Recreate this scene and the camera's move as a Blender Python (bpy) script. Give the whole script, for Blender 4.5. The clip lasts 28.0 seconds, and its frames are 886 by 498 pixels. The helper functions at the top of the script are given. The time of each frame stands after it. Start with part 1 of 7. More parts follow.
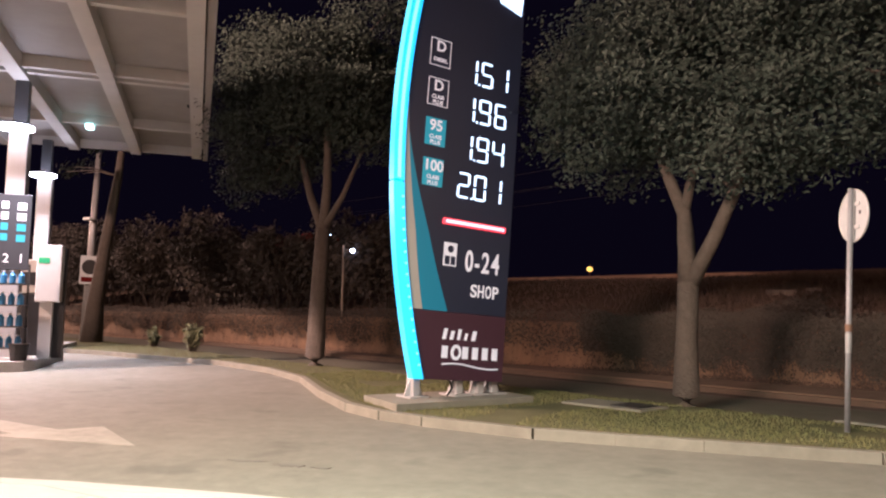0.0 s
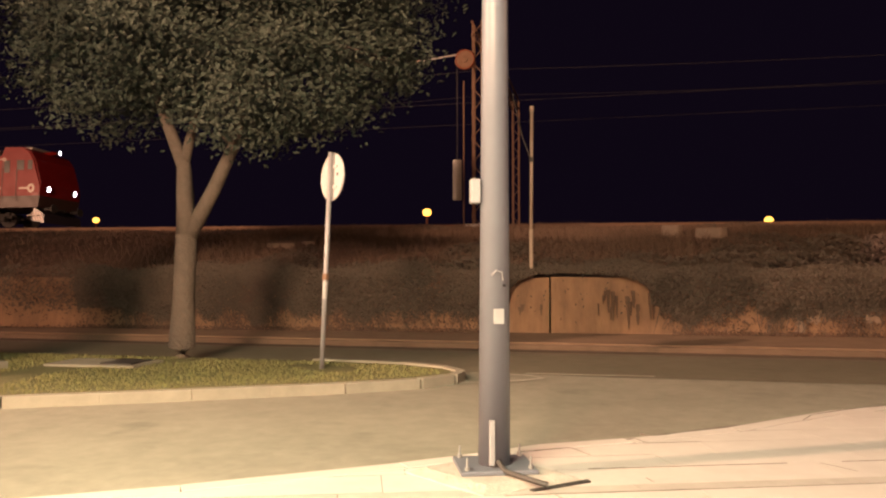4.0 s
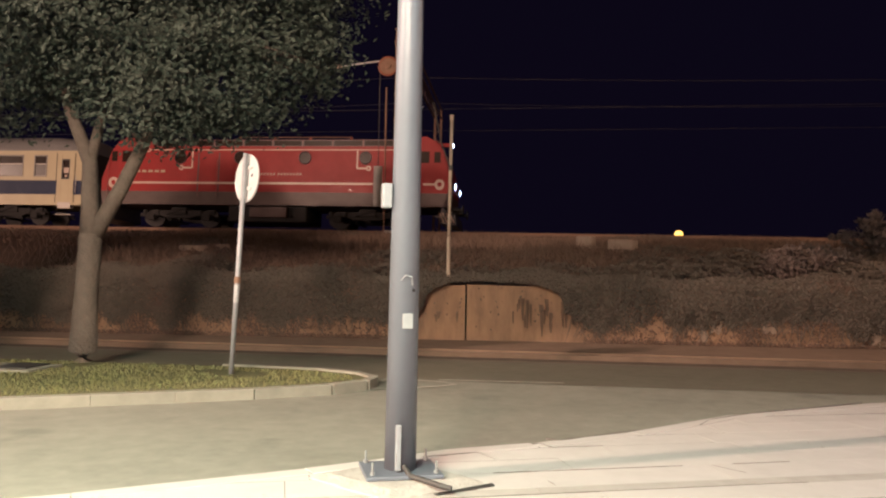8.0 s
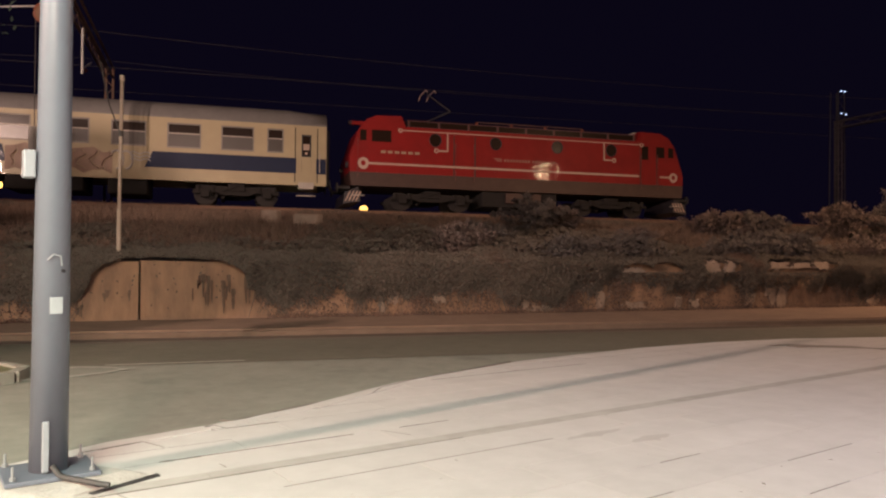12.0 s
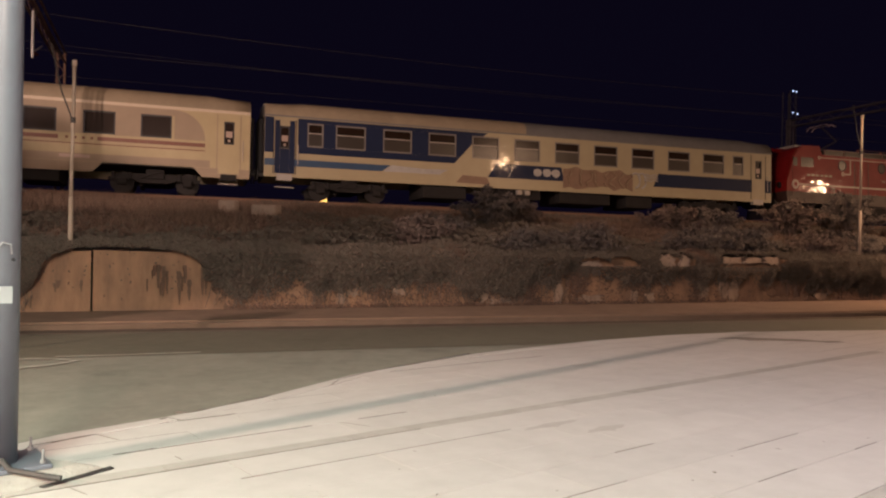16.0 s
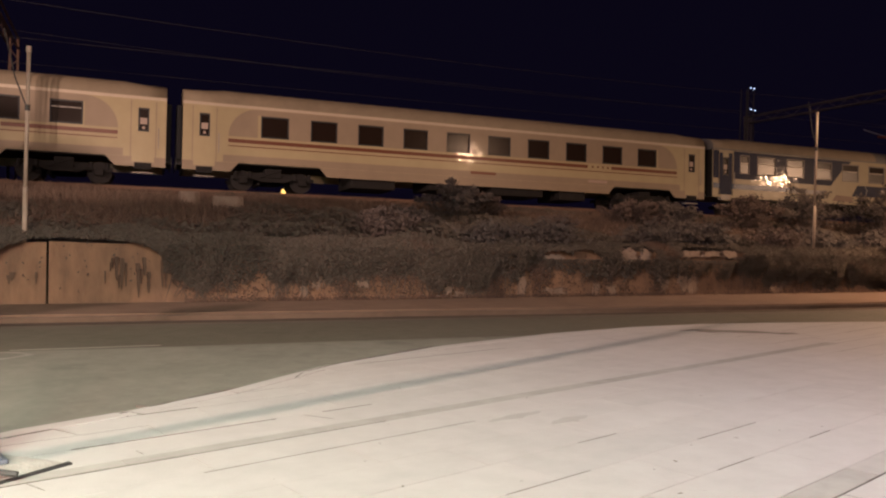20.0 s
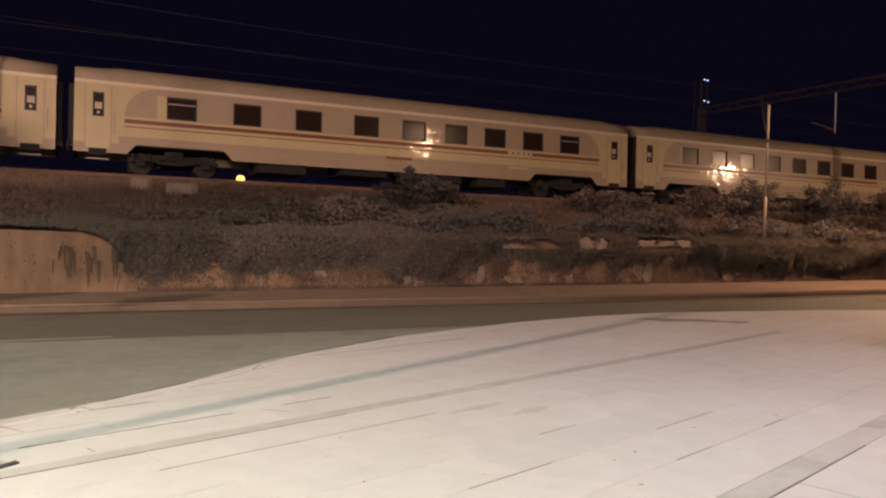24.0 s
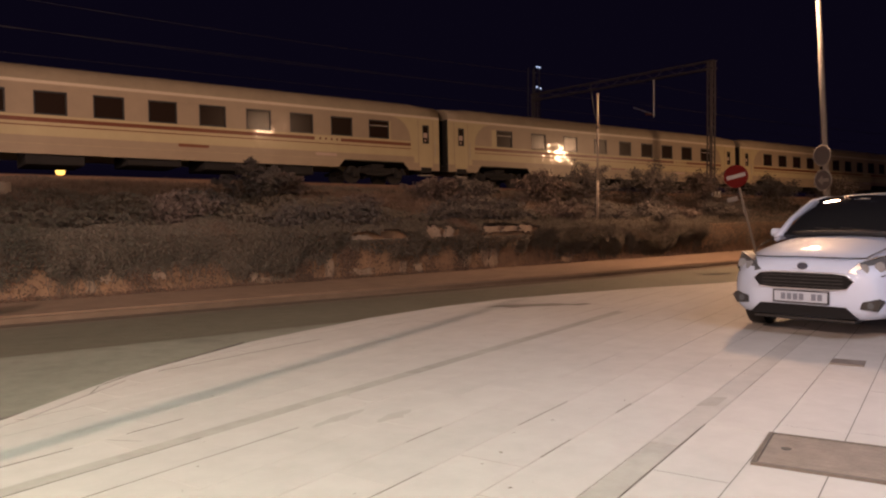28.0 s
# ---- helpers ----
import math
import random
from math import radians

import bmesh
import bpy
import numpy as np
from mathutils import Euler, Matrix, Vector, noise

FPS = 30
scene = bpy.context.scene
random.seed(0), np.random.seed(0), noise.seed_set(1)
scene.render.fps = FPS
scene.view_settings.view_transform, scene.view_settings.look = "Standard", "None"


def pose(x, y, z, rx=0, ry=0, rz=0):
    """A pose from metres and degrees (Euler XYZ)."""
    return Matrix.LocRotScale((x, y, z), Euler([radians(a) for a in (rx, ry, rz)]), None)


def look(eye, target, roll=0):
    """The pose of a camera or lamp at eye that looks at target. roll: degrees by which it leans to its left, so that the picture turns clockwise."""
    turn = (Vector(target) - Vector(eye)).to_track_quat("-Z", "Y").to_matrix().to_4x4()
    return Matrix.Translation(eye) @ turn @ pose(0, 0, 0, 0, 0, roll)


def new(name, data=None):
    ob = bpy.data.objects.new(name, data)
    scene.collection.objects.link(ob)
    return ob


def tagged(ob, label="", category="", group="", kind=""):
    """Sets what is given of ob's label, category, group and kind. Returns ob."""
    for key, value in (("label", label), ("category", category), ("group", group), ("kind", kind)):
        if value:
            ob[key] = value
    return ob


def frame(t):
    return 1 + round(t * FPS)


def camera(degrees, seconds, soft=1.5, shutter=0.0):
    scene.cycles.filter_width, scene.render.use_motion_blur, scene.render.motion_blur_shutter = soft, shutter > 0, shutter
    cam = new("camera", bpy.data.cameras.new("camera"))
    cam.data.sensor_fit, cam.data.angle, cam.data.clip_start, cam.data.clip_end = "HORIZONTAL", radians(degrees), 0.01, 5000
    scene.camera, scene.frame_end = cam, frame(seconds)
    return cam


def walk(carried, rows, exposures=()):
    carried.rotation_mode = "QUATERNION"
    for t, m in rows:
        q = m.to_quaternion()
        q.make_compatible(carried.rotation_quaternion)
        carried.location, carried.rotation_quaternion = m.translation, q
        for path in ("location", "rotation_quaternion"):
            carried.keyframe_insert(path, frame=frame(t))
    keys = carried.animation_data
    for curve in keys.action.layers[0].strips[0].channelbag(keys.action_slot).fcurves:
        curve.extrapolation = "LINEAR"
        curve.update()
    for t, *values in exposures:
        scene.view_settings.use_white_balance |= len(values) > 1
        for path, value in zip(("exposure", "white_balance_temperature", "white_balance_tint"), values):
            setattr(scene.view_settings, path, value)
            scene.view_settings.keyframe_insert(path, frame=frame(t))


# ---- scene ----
cam = camera(60.6, 28.0, soft=2.2)
PATH = [
    (0, (-0.092, -0.242, 1.231), (-1.393, 1.268, 1.403), 1.0),
    (0.5, (-0.085, -0.213, 1.233), (-1.378, 1.304, 1.39), 1.0),
    (1, (-0.03, -0.171, 1.225), (-1.155, 1.477, 1.359), 0.9),
    (1.5, (-0.005, -0.188, 1.225), (-0.998, 1.543, 1.356), 1.2),
    (2, (0.015, -0.17, 1.226), (-0.774, 1.663, 1.349), 1.3),
    (2.5, (0.059, -0.149, 1.217), (-0.531, 1.759, 1.323), 0.8),
    (3, (0.097, -0.155, 1.227), (-0.289, 1.805, 1.319), 0.0),
    (3.5, (0.137, -0.183, 1.222), (-0.102, 1.802, 1.281), 0.0),
    (5.5, (0.161, -0.19, 1.231), (0.018, 1.804, 1.306), 0.0),
    (6, (0.179, -0.188, 1.22), (0.038, 1.805, 1.305), 0.3),
    (6.5, (0.192, -0.188, 1.215), (0.082, 1.807, 1.304), 0.6),
    (7, (0.202, -0.183, 1.211), (0.145, 1.814, 1.301), 0.7),
    (7.5, (0.207, -0.201, 1.219), (0.195, 1.798, 1.302), 1.0),
    (8, (0.212, -0.193, 1.207), (0.236, 1.806, 1.288), 1.0),
    (8.5, (0.212, -0.175, 1.203), (0.259, 1.822, 1.284), 1.2),
    (9, (0.214, -0.185, 1.205), (0.275, 1.812, 1.288), 1.2),
    (9.5, (0.221, -0.168, 1.202), (0.304, 1.829, 1.285), 1.1),
    (10, (0.234, -0.174, 1.215), (0.36, 1.82, 1.299), 0.9),
    (10.5, (0.249, -0.158, 1.213), (0.521, 1.822, 1.297), 0.3),
    (11, (0.261, -0.186, 1.226), (0.687, 1.766, 1.303), 0.2),
    (11.5, (0.3, -0.192, 1.233), (0.966, 1.694, 1.285), -0.2),
    (12, (0.307, -0.19, 1.234), (1.118, 1.639, 1.255), 0.5),
    (12.5, (0.307, -0.186, 1.237), (1.126, 1.639, 1.257), 0.4),
    (14.5, (0.297, -0.194, 1.23), (1.157, 1.612, 1.241), 0.7),
    (15, (0.296, -0.198, 1.229), (1.162, 1.604, 1.238), 0.8),
    (15.5, (0.3, -0.199, 1.229), (1.185, 1.594, 1.232), 0.9),
    (16, (0.298, -0.197, 1.23), (1.205, 1.585, 1.233), 1.0),
    (16.5, (0.297, -0.175, 1.219), (1.226, 1.596, 1.221), 1.1),
    (17, (0.292, -0.18, 1.227), (1.242, 1.58, 1.226), 1.1),
    (17.5, (0.293, -0.208, 1.235), (1.258, 1.544, 1.232), 1.2),
    (18, (0.297, -0.185, 1.222), (1.277, 1.559, 1.219), 1.2),
    (18.5, (0.291, -0.194, 1.221), (1.281, 1.544, 1.216), 1.2),
    (19, (0.29, -0.187, 1.222), (1.282, 1.55, 1.213), 1.2),
    (19.5, (0.287, -0.196, 1.229), (1.279, 1.54, 1.216), 1.2),
    (20, (0.285, -0.19, 1.226), (1.277, 1.546, 1.212), 1.2),
    (20.5, (0.289, -0.194, 1.23), (1.287, 1.539, 1.212), 1.2),
    (21, (0.292, -0.185, 1.225), (1.294, 1.546, 1.207), 1.2),
    (21.5, (0.287, -0.187, 1.225), (1.291, 1.542, 1.203), 1.2),
    (23.5, (0.289, -0.167, 1.238), (1.36, 1.522, 1.196), 1.4),
    (24, (0.289, -0.13, 1.246), (1.377, 1.547, 1.203), 1.4),
    (24.5, (0.285, -0.118, 1.268), (1.391, 1.548, 1.22), 1.1),
    (25, (0.271, -0.091, 1.29), (1.412, 1.55, 1.231), 0.7),
    (25.5, (0.248, -0.063, 1.315), (1.437, 1.544, 1.246), 0.2),
    (26, (0.256, -0.049, 1.336), (1.493, 1.52, 1.266), -0.4),
    (26.5, (0.254, -0.029, 1.355), (1.545, 1.498, 1.284), -0.3),
    (27, (0.262, -0.016, 1.369), (1.601, 1.467, 1.299), -0.5),
    (27.5, (0.282, 0.002, 1.377), (1.663, 1.447, 1.304), -0.5),
    (28, (0.286, -0.004, 1.382), (1.689, 1.418, 1.303), -0.6),
]
walk(cam, [(t, look(eye, target, roll)) for t, eye, target, roll in PATH],
     [(0, -0.2, 5100, 27), (1.0, -0.16, 5050, 29), (2, 0.0, 5450, 29), (3, 0.2, 6800, 34), (5.5, 0.36, 5700, 22), (8, 0.29, 5150, 19), (10, 0.16, 5020, 18), (12, 0.1, 4980, 18), (16, 0.05, 4980, 18), (20, 0.08, 4950, 19), (24.5, 0.07, 4980, 20), (26, -0.02, 5200, 21), (28, 0.0, 5200, 20)])


# ---- world: a clear night with a faint violet town glow ----
world = bpy.data.worlds.new("night")
scene.world = world
world.use_nodes = True
wn = world.node_tree.nodes
wn["Background"].inputs["Color"].default_value = (0.0031, 0.0019, 0.0046, 1)
wn["Background"].inputs["Strength"].default_value = 1.0

SODIUM = (1.0, 0.59, 0.325)
WARM_WHITE = (1.0, 0.86, 0.72)
COOL_WHITE = (0.95, 1.0, 0.57)
DEEP_SODIUM = (1.0, 0.52, 0.20)


def area_lamp(name, eye, target, size, watts, colour, spread=180):
    data = bpy.data.lights.new(name, "AREA")
    data.shape, data.size, data.energy, data.color, data.spread = "DISK", size, watts, colour, radians(spread)
    ob = new(name, data)
    ob.matrix_world = look(eye, target)
    return ob


# sodium street lamps: one by the station, one at the road bend, one far along the road
# the light at x = -58 is no known lamp: an unseen fill for the left bank
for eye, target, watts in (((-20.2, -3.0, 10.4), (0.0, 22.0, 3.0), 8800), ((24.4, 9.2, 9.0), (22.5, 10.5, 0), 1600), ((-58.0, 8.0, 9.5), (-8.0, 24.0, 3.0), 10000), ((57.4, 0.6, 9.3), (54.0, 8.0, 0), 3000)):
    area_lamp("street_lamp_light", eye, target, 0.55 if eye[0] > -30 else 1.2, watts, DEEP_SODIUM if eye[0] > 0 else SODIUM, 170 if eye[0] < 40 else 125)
# broad soft sodium fill behind the path, added unseen to light the wall and bank
area_lamp("flood_light", (-4.0, -12.0, 6.4), (-5.0, 18.0, 1.5), 3.5, 1220, SODIUM, 84)
# canopy lamps of the filling station
for px, py, watts in ((-17.4, 5.6, 420), (-23.2, 8.6, 420)):
    area_lamp("canopy_light", (px, py, 5.0), (px + 0.6, py - 0.4, 0), 0.6, watts, WARM_WHITE, 130)
# white lights above the paved yard behind the path, out of view: two small ones
for px in (4.6, 6.8):
    area_lamp("yard_light", (px, -2.0, 5.6), (px - 0.2, 1.5, 0), 0.35, 94, WARM_WHITE, 125)
# broad soft fill, added to brighten the near asphalt
area_lamp("yard_light", (-3.0, -1.5, 5.6), (-2.4, 2.6, 0), 4.0, 650, COOL_WHITE, 115)


# ---- materials ----
def mat(name, colour, rough=0.6, metal=0.0, var=0.0, scale=8.0, bump=0.0, bscale=40.0, dark=None, spot=0.0, emit=None, power=0.0, coat=0.0, rand=0.0, island=0.0, placed=False, tall=1.0):
    """A procedural surface: base colour, two-scale variation towards a darker tone, fine relief."""
    m = bpy.data.materials.new(name)
    m.use_nodes = True
    nt = m.node_tree
    b = nt.nodes["Principled BSDF"]
    b.inputs["Roughness"].default_value = rough
    b.inputs["Metallic"].default_value = metal
    b.inputs["Coat Weight"].default_value = coat
    c = (*colour, 1)
    b.inputs["Base Color"].default_value = c
    tc = nt.nodes.new("ShaderNodeTexCoord")
    where = nt.nodes.new("ShaderNodeNewGeometry").outputs["Position"] if placed else tc.outputs["Object"]
    if tall != 1.0:
        mp = nt.nodes.new("ShaderNodeMapping")
        mp.inputs["Scale"].default_value = (1, 1, 1 / tall)
        nt.links.new(where, mp.inputs["Vector"])
        where = mp.outputs["Vector"]
    if var > 0:
        low = tuple(dark) if dark else tuple(v * 0.45 for v in colour)
        n1 = nt.nodes.new("ShaderNodeTexNoise")
        n1.inputs["Scale"].default_value, n1.inputs["Detail"].default_value, n1.inputs["Roughness"].default_value = scale, 6, 0.65
        n2 = nt.nodes.new("ShaderNodeTexNoise")
        n2.inputs["Scale"].default_value, n2.inputs["Detail"].default_value = scale * 0.12, 3
        for n in (n1, n2):
            nt.links.new(where, n.inputs["Vector"])
        add = nt.nodes.new("ShaderNodeMath")
        add.operation = "MULTIPLY_ADD"
        nt.links.new(n1.outputs["Fac"], add.inputs[0])
        add.inputs[1].default_value = 0.6
        mul = nt.nodes.new("ShaderNodeMath")
        mul.operation = "MULTIPLY"
        nt.links.new(n2.outputs["Fac"], mul.inputs[0])
        mul.inputs[1].default_value = 0.4
        nt.links.new(mul.outputs[0], add.inputs[2])
        ramp = nt.nodes.new("ShaderNodeMapRange")
        ramp.inputs["From Min"].default_value, ramp.inputs["From Max"].default_value = 0.33, 0.67
        ramp.inputs["To Min"].default_value, ramp.inputs["To Max"].default_value = var, 0.0
        nt.links.new(add.outputs[0], ramp.inputs["Value"])
        mix = nt.nodes.new("ShaderNodeMix")
        mix.data_type = "RGBA"
        mix.inputs["A"].default_value, mix.inputs["B"].default_value = c, (*low, 1)
        nt.links.new(ramp.outputs[0], mix.inputs["Factor"])
        out = mix.outputs["Result"]
        if rand or island:
            info = nt.nodes.new("ShaderNodeNewGeometry" if island else "ShaderNodeObjectInfo")
            hsv = nt.nodes.new("ShaderNodeHueSaturation")
            mr = nt.nodes.new("ShaderNodeMapRange")
            amount = island or rand
            mr.inputs["To Min"].default_value, mr.inputs["To Max"].default_value = 1 - amount, 1 + amount
            nt.links.new(info.outputs["Random Per Island" if island else "Random"], mr.inputs["Value"])
            nt.links.new(mr.outputs[0], hsv.inputs["Value"])
            nt.links.new(out, hsv.inputs["Color"])
            out = hsv.outputs["Color"]
        nt.links.new(out, b.inputs["Base Color"])
        if spot:
            n3 = nt.nodes.new("ShaderNodeTexNoise")
            n3.inputs["Scale"].default_value, n3.inputs["Detail"].default_value = scale * spot, 3
            nt.links.new(where, n3.inputs["Vector"])
            mr3 = nt.nodes.new("ShaderNodeMapRange")
            mr3.inputs["From Min"].default_value, mr3.inputs["From Max"].default_value = 0.62, 0.72
            mr3.inputs["To Min"].default_value, mr3.inputs["To Max"].default_value = 0.0, 0.5
            nt.links.new(n3.outputs["Fac"], mr3.inputs["Value"])
            mix3 = nt.nodes.new("ShaderNodeMix")
            mix3.data_type = "RGBA"
            mix3.inputs["B"].default_value = (*(v * 0.45 for v in colour), 1)
            nt.links.new(mr3.outputs[0], mix3.inputs["Factor"])
            nt.links.new(out, mix3.inputs["A"])
            nt.links.new(mix3.outputs["Result"], b.inputs["Base Color"])
        rr = nt.nodes.new("ShaderNodeMapRange")
        rr.inputs["To Min"].default_value, rr.inputs["To Max"].default_value = min(1, rough + 0.12), max(0.03, rough - 0.1)
        nt.links.new(n1.outputs["Fac"], rr.inputs["Value"])
        nt.links.new(rr.outputs[0], b.inputs["Roughness"])
    if bump > 0:
        nb = nt.nodes.new("ShaderNodeTexNoise")
        nb.inputs["Scale"].default_value, nb.inputs["Detail"].default_value = bscale, 5
        nt.links.new(where, nb.inputs["Vector"])
        bp = nt.nodes.new("ShaderNodeBump")
        bp.inputs["Strength"].default_value, bp.inputs["Distance"].default_value = bump, 0.02
        nt.links.new(nb.outputs["Fac"], bp.inputs["Height"])
        nt.links.new(bp.outputs["Normal"], b.inputs["Normal"])
    if emit:
        b.inputs["Emission Color"].default_value = (*emit, 1)
        b.inputs["Emission Strength"].default_value = power
    return m


def glint(m, level):
    """How strongly a paint mirrors."""
    m.node_tree.nodes["Principled BSDF"].inputs["Specular IOR Level"].default_value = level


def glass_mat(name, colour, rough=0.08):
    m = mat(name, colour, rough)
    b = m.node_tree.nodes["Principled BSDF"]
    b.inputs["Specular IOR Level"].default_value = 0.6
    return m


asphalt_pale = mat("worn_asphalt", (0.236, 0.232, 0.188), 0.78, var=0.5, spot=0.28, scale=5, bump=0.35, bscale=90)
asphalt_dark = mat("road_asphalt", (0.125, 0.117, 0.082), 0.75, var=0.4, scale=4, bump=0.35, bscale=90)
paving = mat("pale_stone_paving", (0.49, 0.462, 0.432), 0.68, var=0.6, scale=3.5, bump=0.15, bscale=60, dark=(0.37, 0.345, 0.32), rand=0.03, placed=True)
paving_dark = mat("dark_stone_strip", (0.40, 0.375, 0.335), 0.75, var=0.5, scale=5, bump=0.15, bscale=60, rand=0.08, placed=True)
paving_mid = mat("grey_stone_strip", (0.44, 0.41, 0.375), 0.75, var=0.4, scale=4, bump=0.15, bscale=60, rand=0.06, placed=True)
joint_grey = mat("joint_mortar", (0.145, 0.13, 0.112), 0.9, var=0.5, scale=20)
kerb_stone = mat("kerb_concrete", (0.26, 0.25, 0.20), 0.85, var=0.6, scale=4, bump=0.3, bscale=70, rand=0.04, placed=True)
kerb_brown = mat("dusty_kerb_concrete", (0.125, 0.085, 0.055), 0.9, var=0.6, scale=3, bump=0.3, bscale=70, rand=0.05, placed=True)
concrete = mat("weathered_concrete", (0.27, 0.16, 0.086), 0.92, var=1.0, scale=4.2, bump=0.8, bscale=14, dark=(0.125, 0.08, 0.05), tall=3.2)
concrete_pale = mat("pale_concrete", (0.45, 0.44, 0.41), 0.85, var=0.5, scale=6, bump=0.3, bscale=60)
soil = mat("dry_soil", (0.19, 0.125, 0.08), 0.95, var=0.7, scale=2, bump=0.8, bscale=14)
ballast = mat("track_ballast", (0.20, 0.155, 0.115), 0.95, var=0.7, scale=12, bump=1.0, bscale=25)
grass_soil = mat("lawn_soil", (0.12, 0.12, 0.045), 0.95, var=0.7, scale=3, bump=0.7, bscale=30)
grass_blade = mat("grass_blades", (0.15, 0.165, 0.05), 0.75, var=0.6, scale=1.5, dark=(0.15, 0.125, 0.05), island=0.2)
dry_grass = mat("dry_grass", (0.145, 0.10, 0.072), 0.9, var=0.9, scale=0.7, dark=(0.085, 0.064, 0.048), island=0.2)
glint(dry_grass, 0.15)
ivy = mat("ivy_leaves", (0.102, 0.084, 0.066), 0.75, var=0.9, scale=0.6, dark=(0.055, 0.048, 0.038), island=0.12)
glint(ivy, 0.15)
scrub_brown = mat("scrub_leaves", (0.135, 0.088, 0.062), 0.9, var=1.0, scale=0.9, dark=(0.065, 0.047, 0.038), island=0.1)
glint(scrub_brown, 0.15)
leaf = mat("tree_leaves", (0.038, 0.050, 0.038), 0.7, var=0.7, scale=1.0, dark=(0.022, 0.029, 0.024), island=0.08)
glint(leaf, 0.15)
bark = mat("tree_bark", (0.10, 0.08, 0.062), 0.9, var=0.7, scale=9, bump=1.0, bscale=22)
galv = mat("galvanised_steel", (0.5, 0.5, 0.5), 0.45, 0.35, var=0.35, scale=12)
grey_paint = mat("grey_lamp_paint", (0.128, 0.14, 0.168), 0.42, 0.0, var=0.3, scale=3, bump=0.05, bscale=80)
white_plate = mat("white_painted_plate", (0.72, 0.74, 0.74), 0.45, var=0.25, scale=6)
pale_post = mat("pale_painted_post", (0.37, 0.30, 0.23), 0.6, 0.0, var=0.5, scale=4)
pad_concrete = mat("cast_concrete_pad", (0.40, 0.375, 0.335), 0.85, var=0.8, scale=9, bump=0.5, bscale=45, dark=(0.25, 0.23, 0.20))
sticker_grey = mat("dull_sticker", (0.33, 0.345, 0.35), 0.5, var=0.4, scale=14)
box_grey = mat("weathered_zinc_box", (0.26, 0.27, 0.285), 0.5, 0.1, var=0.4, scale=12)
sign_back = mat("grey_sign_back", (0.40, 0.42, 0.43), 0.6, 0.0, var=0.35, scale=7)
rail_grey = mat("dull_zinc", (0.20, 0.21, 0.21), 0.55, 0.0, var=0.4, scale=14)
rust_steel = mat("rusty_steel", (0.2, 0.12, 0.075), 0.8, 0.2, var=0.6, scale=9)
dark_steel = mat("dark_steel", (0.05, 0.048, 0.045), 0.6, 0.3, var=0.5, scale=8)
black_plastic = mat("black_plastic", (0.015, 0.015, 0.016), 0.5)
rubber = mat("tyre_rubber", (0.02, 0.02, 0.02), 0.8, var=0.3, scale=20)
white_line = mat("road_marking_paint", (0.42, 0.40, 0.34), 0.8, var=0.9, scale=5, dark=(0.22, 0.22, 0.18))


# ---- mesh helpers ----
def part(name, bm, material, parent=None, label="", smooth=False, mats=()):
    me = bpy.data.meshes.new(name)
    bm.to_mesh(me)
    bm.free()
    for m in (material, *mats):
        me.materials.append(m)
    if smooth:
        for p in me.polygons:
            p.use_smooth = True
    ob = new(name, me)
    if parent:
        ob.parent = parent
    if label:
        ob["label"] = label
    return ob


def thing(name, label, category, m=None, group="", kind=""):
    ob = new(name)
    ob.empty_display_size = 0.2
    if m is not None:
        ob.matrix_basis = m
    return tagged(ob, label, category, group, kind)


def box(bm, x0, x1, y0, y1, z0, z1, bev=0.0):
    vs = [bm.verts.new((x, y, z)) for x in (x0, x1) for y in (y0, y1) for z in (z0, z1)]
    fs = [bm.faces.new([vs[i] for i in q]) for q in ((0, 1, 3, 2), (4, 6, 7, 5), (0, 4, 5, 1), (2, 3, 7, 6), (0, 2, 6, 4), (1, 5, 7, 3))]
    if bev:
        bmesh.ops.bevel(bm, geom=list({e for f in fs for e in f.edges}), offset=bev, segments=2, affect="EDGES", profile=0.5)
    return bm


def B(*a, **k):
    return box(bmesh.new(), *a, **k)


def tube(bm, points, radii, n=12, caps=True):
    """A round bar through points, with a radius at each."""
    pts = [Vector(p) for p in points]
    if not isinstance(radii, (list, tuple)):
        radii = [radii] * len(pts)
    rings = []
    up = Vector((0, 0, 1))
    for i, p in enumerate(pts):
        d = (pts[min(i + 1, len(pts) - 1)] - pts[max(i - 1, 0)]).normalized()
        a = d.cross(up)
        if a.length < 1e-3:
            a = d.cross(Vector((1, 0, 0)))
        a.normalize()
        c = a.cross(d)
        rings.append([bm.verts.new(p + radii[i] * (math.cos(t) * a + math.sin(t) * c)) for t in (2 * math.pi * k / n for k in range(n))])
    for r0, r1 in zip(rings, rings[1:]):
        for k in range(n):
            bm.faces.new((r0[k], r0[(k + 1) % n], r1[(k + 1) % n], r1[k]))
    if caps:
        bm.faces.new(rings[0][::-1])
        bm.faces.new(rings[-1])
    return bm


def T(points, radii, n=12):
    return tube(bmesh.new(), points, radii, n)


def prism(bm, outline, lo, hi, axis="z"):
    """A flat outline (a, b) pulled along an axis: z -> (a, b, h); y -> (a, h, b); x -> (h, a, b)."""
    def at(a, b, h):
        return {"z": (a, b, h), "y": (a, h, b), "x": (h, a, b)}[axis]
    lower = [bm.verts.new(at(a, b, lo)) for a, b in outline]
    upper = [bm.verts.new(at(a, b, hi)) for a, b in outline]
    n = len(outline)
    bm.faces.new(lower[::-1])
    bm.faces.new(upper)
    for k in range(n):
        bm.faces.new((lower[k], lower[(k + 1) % n], upper[(k + 1) % n], upper[k]))
    bmesh.ops.recalc_face_normals(bm, faces=bm.faces[:])
    return bm


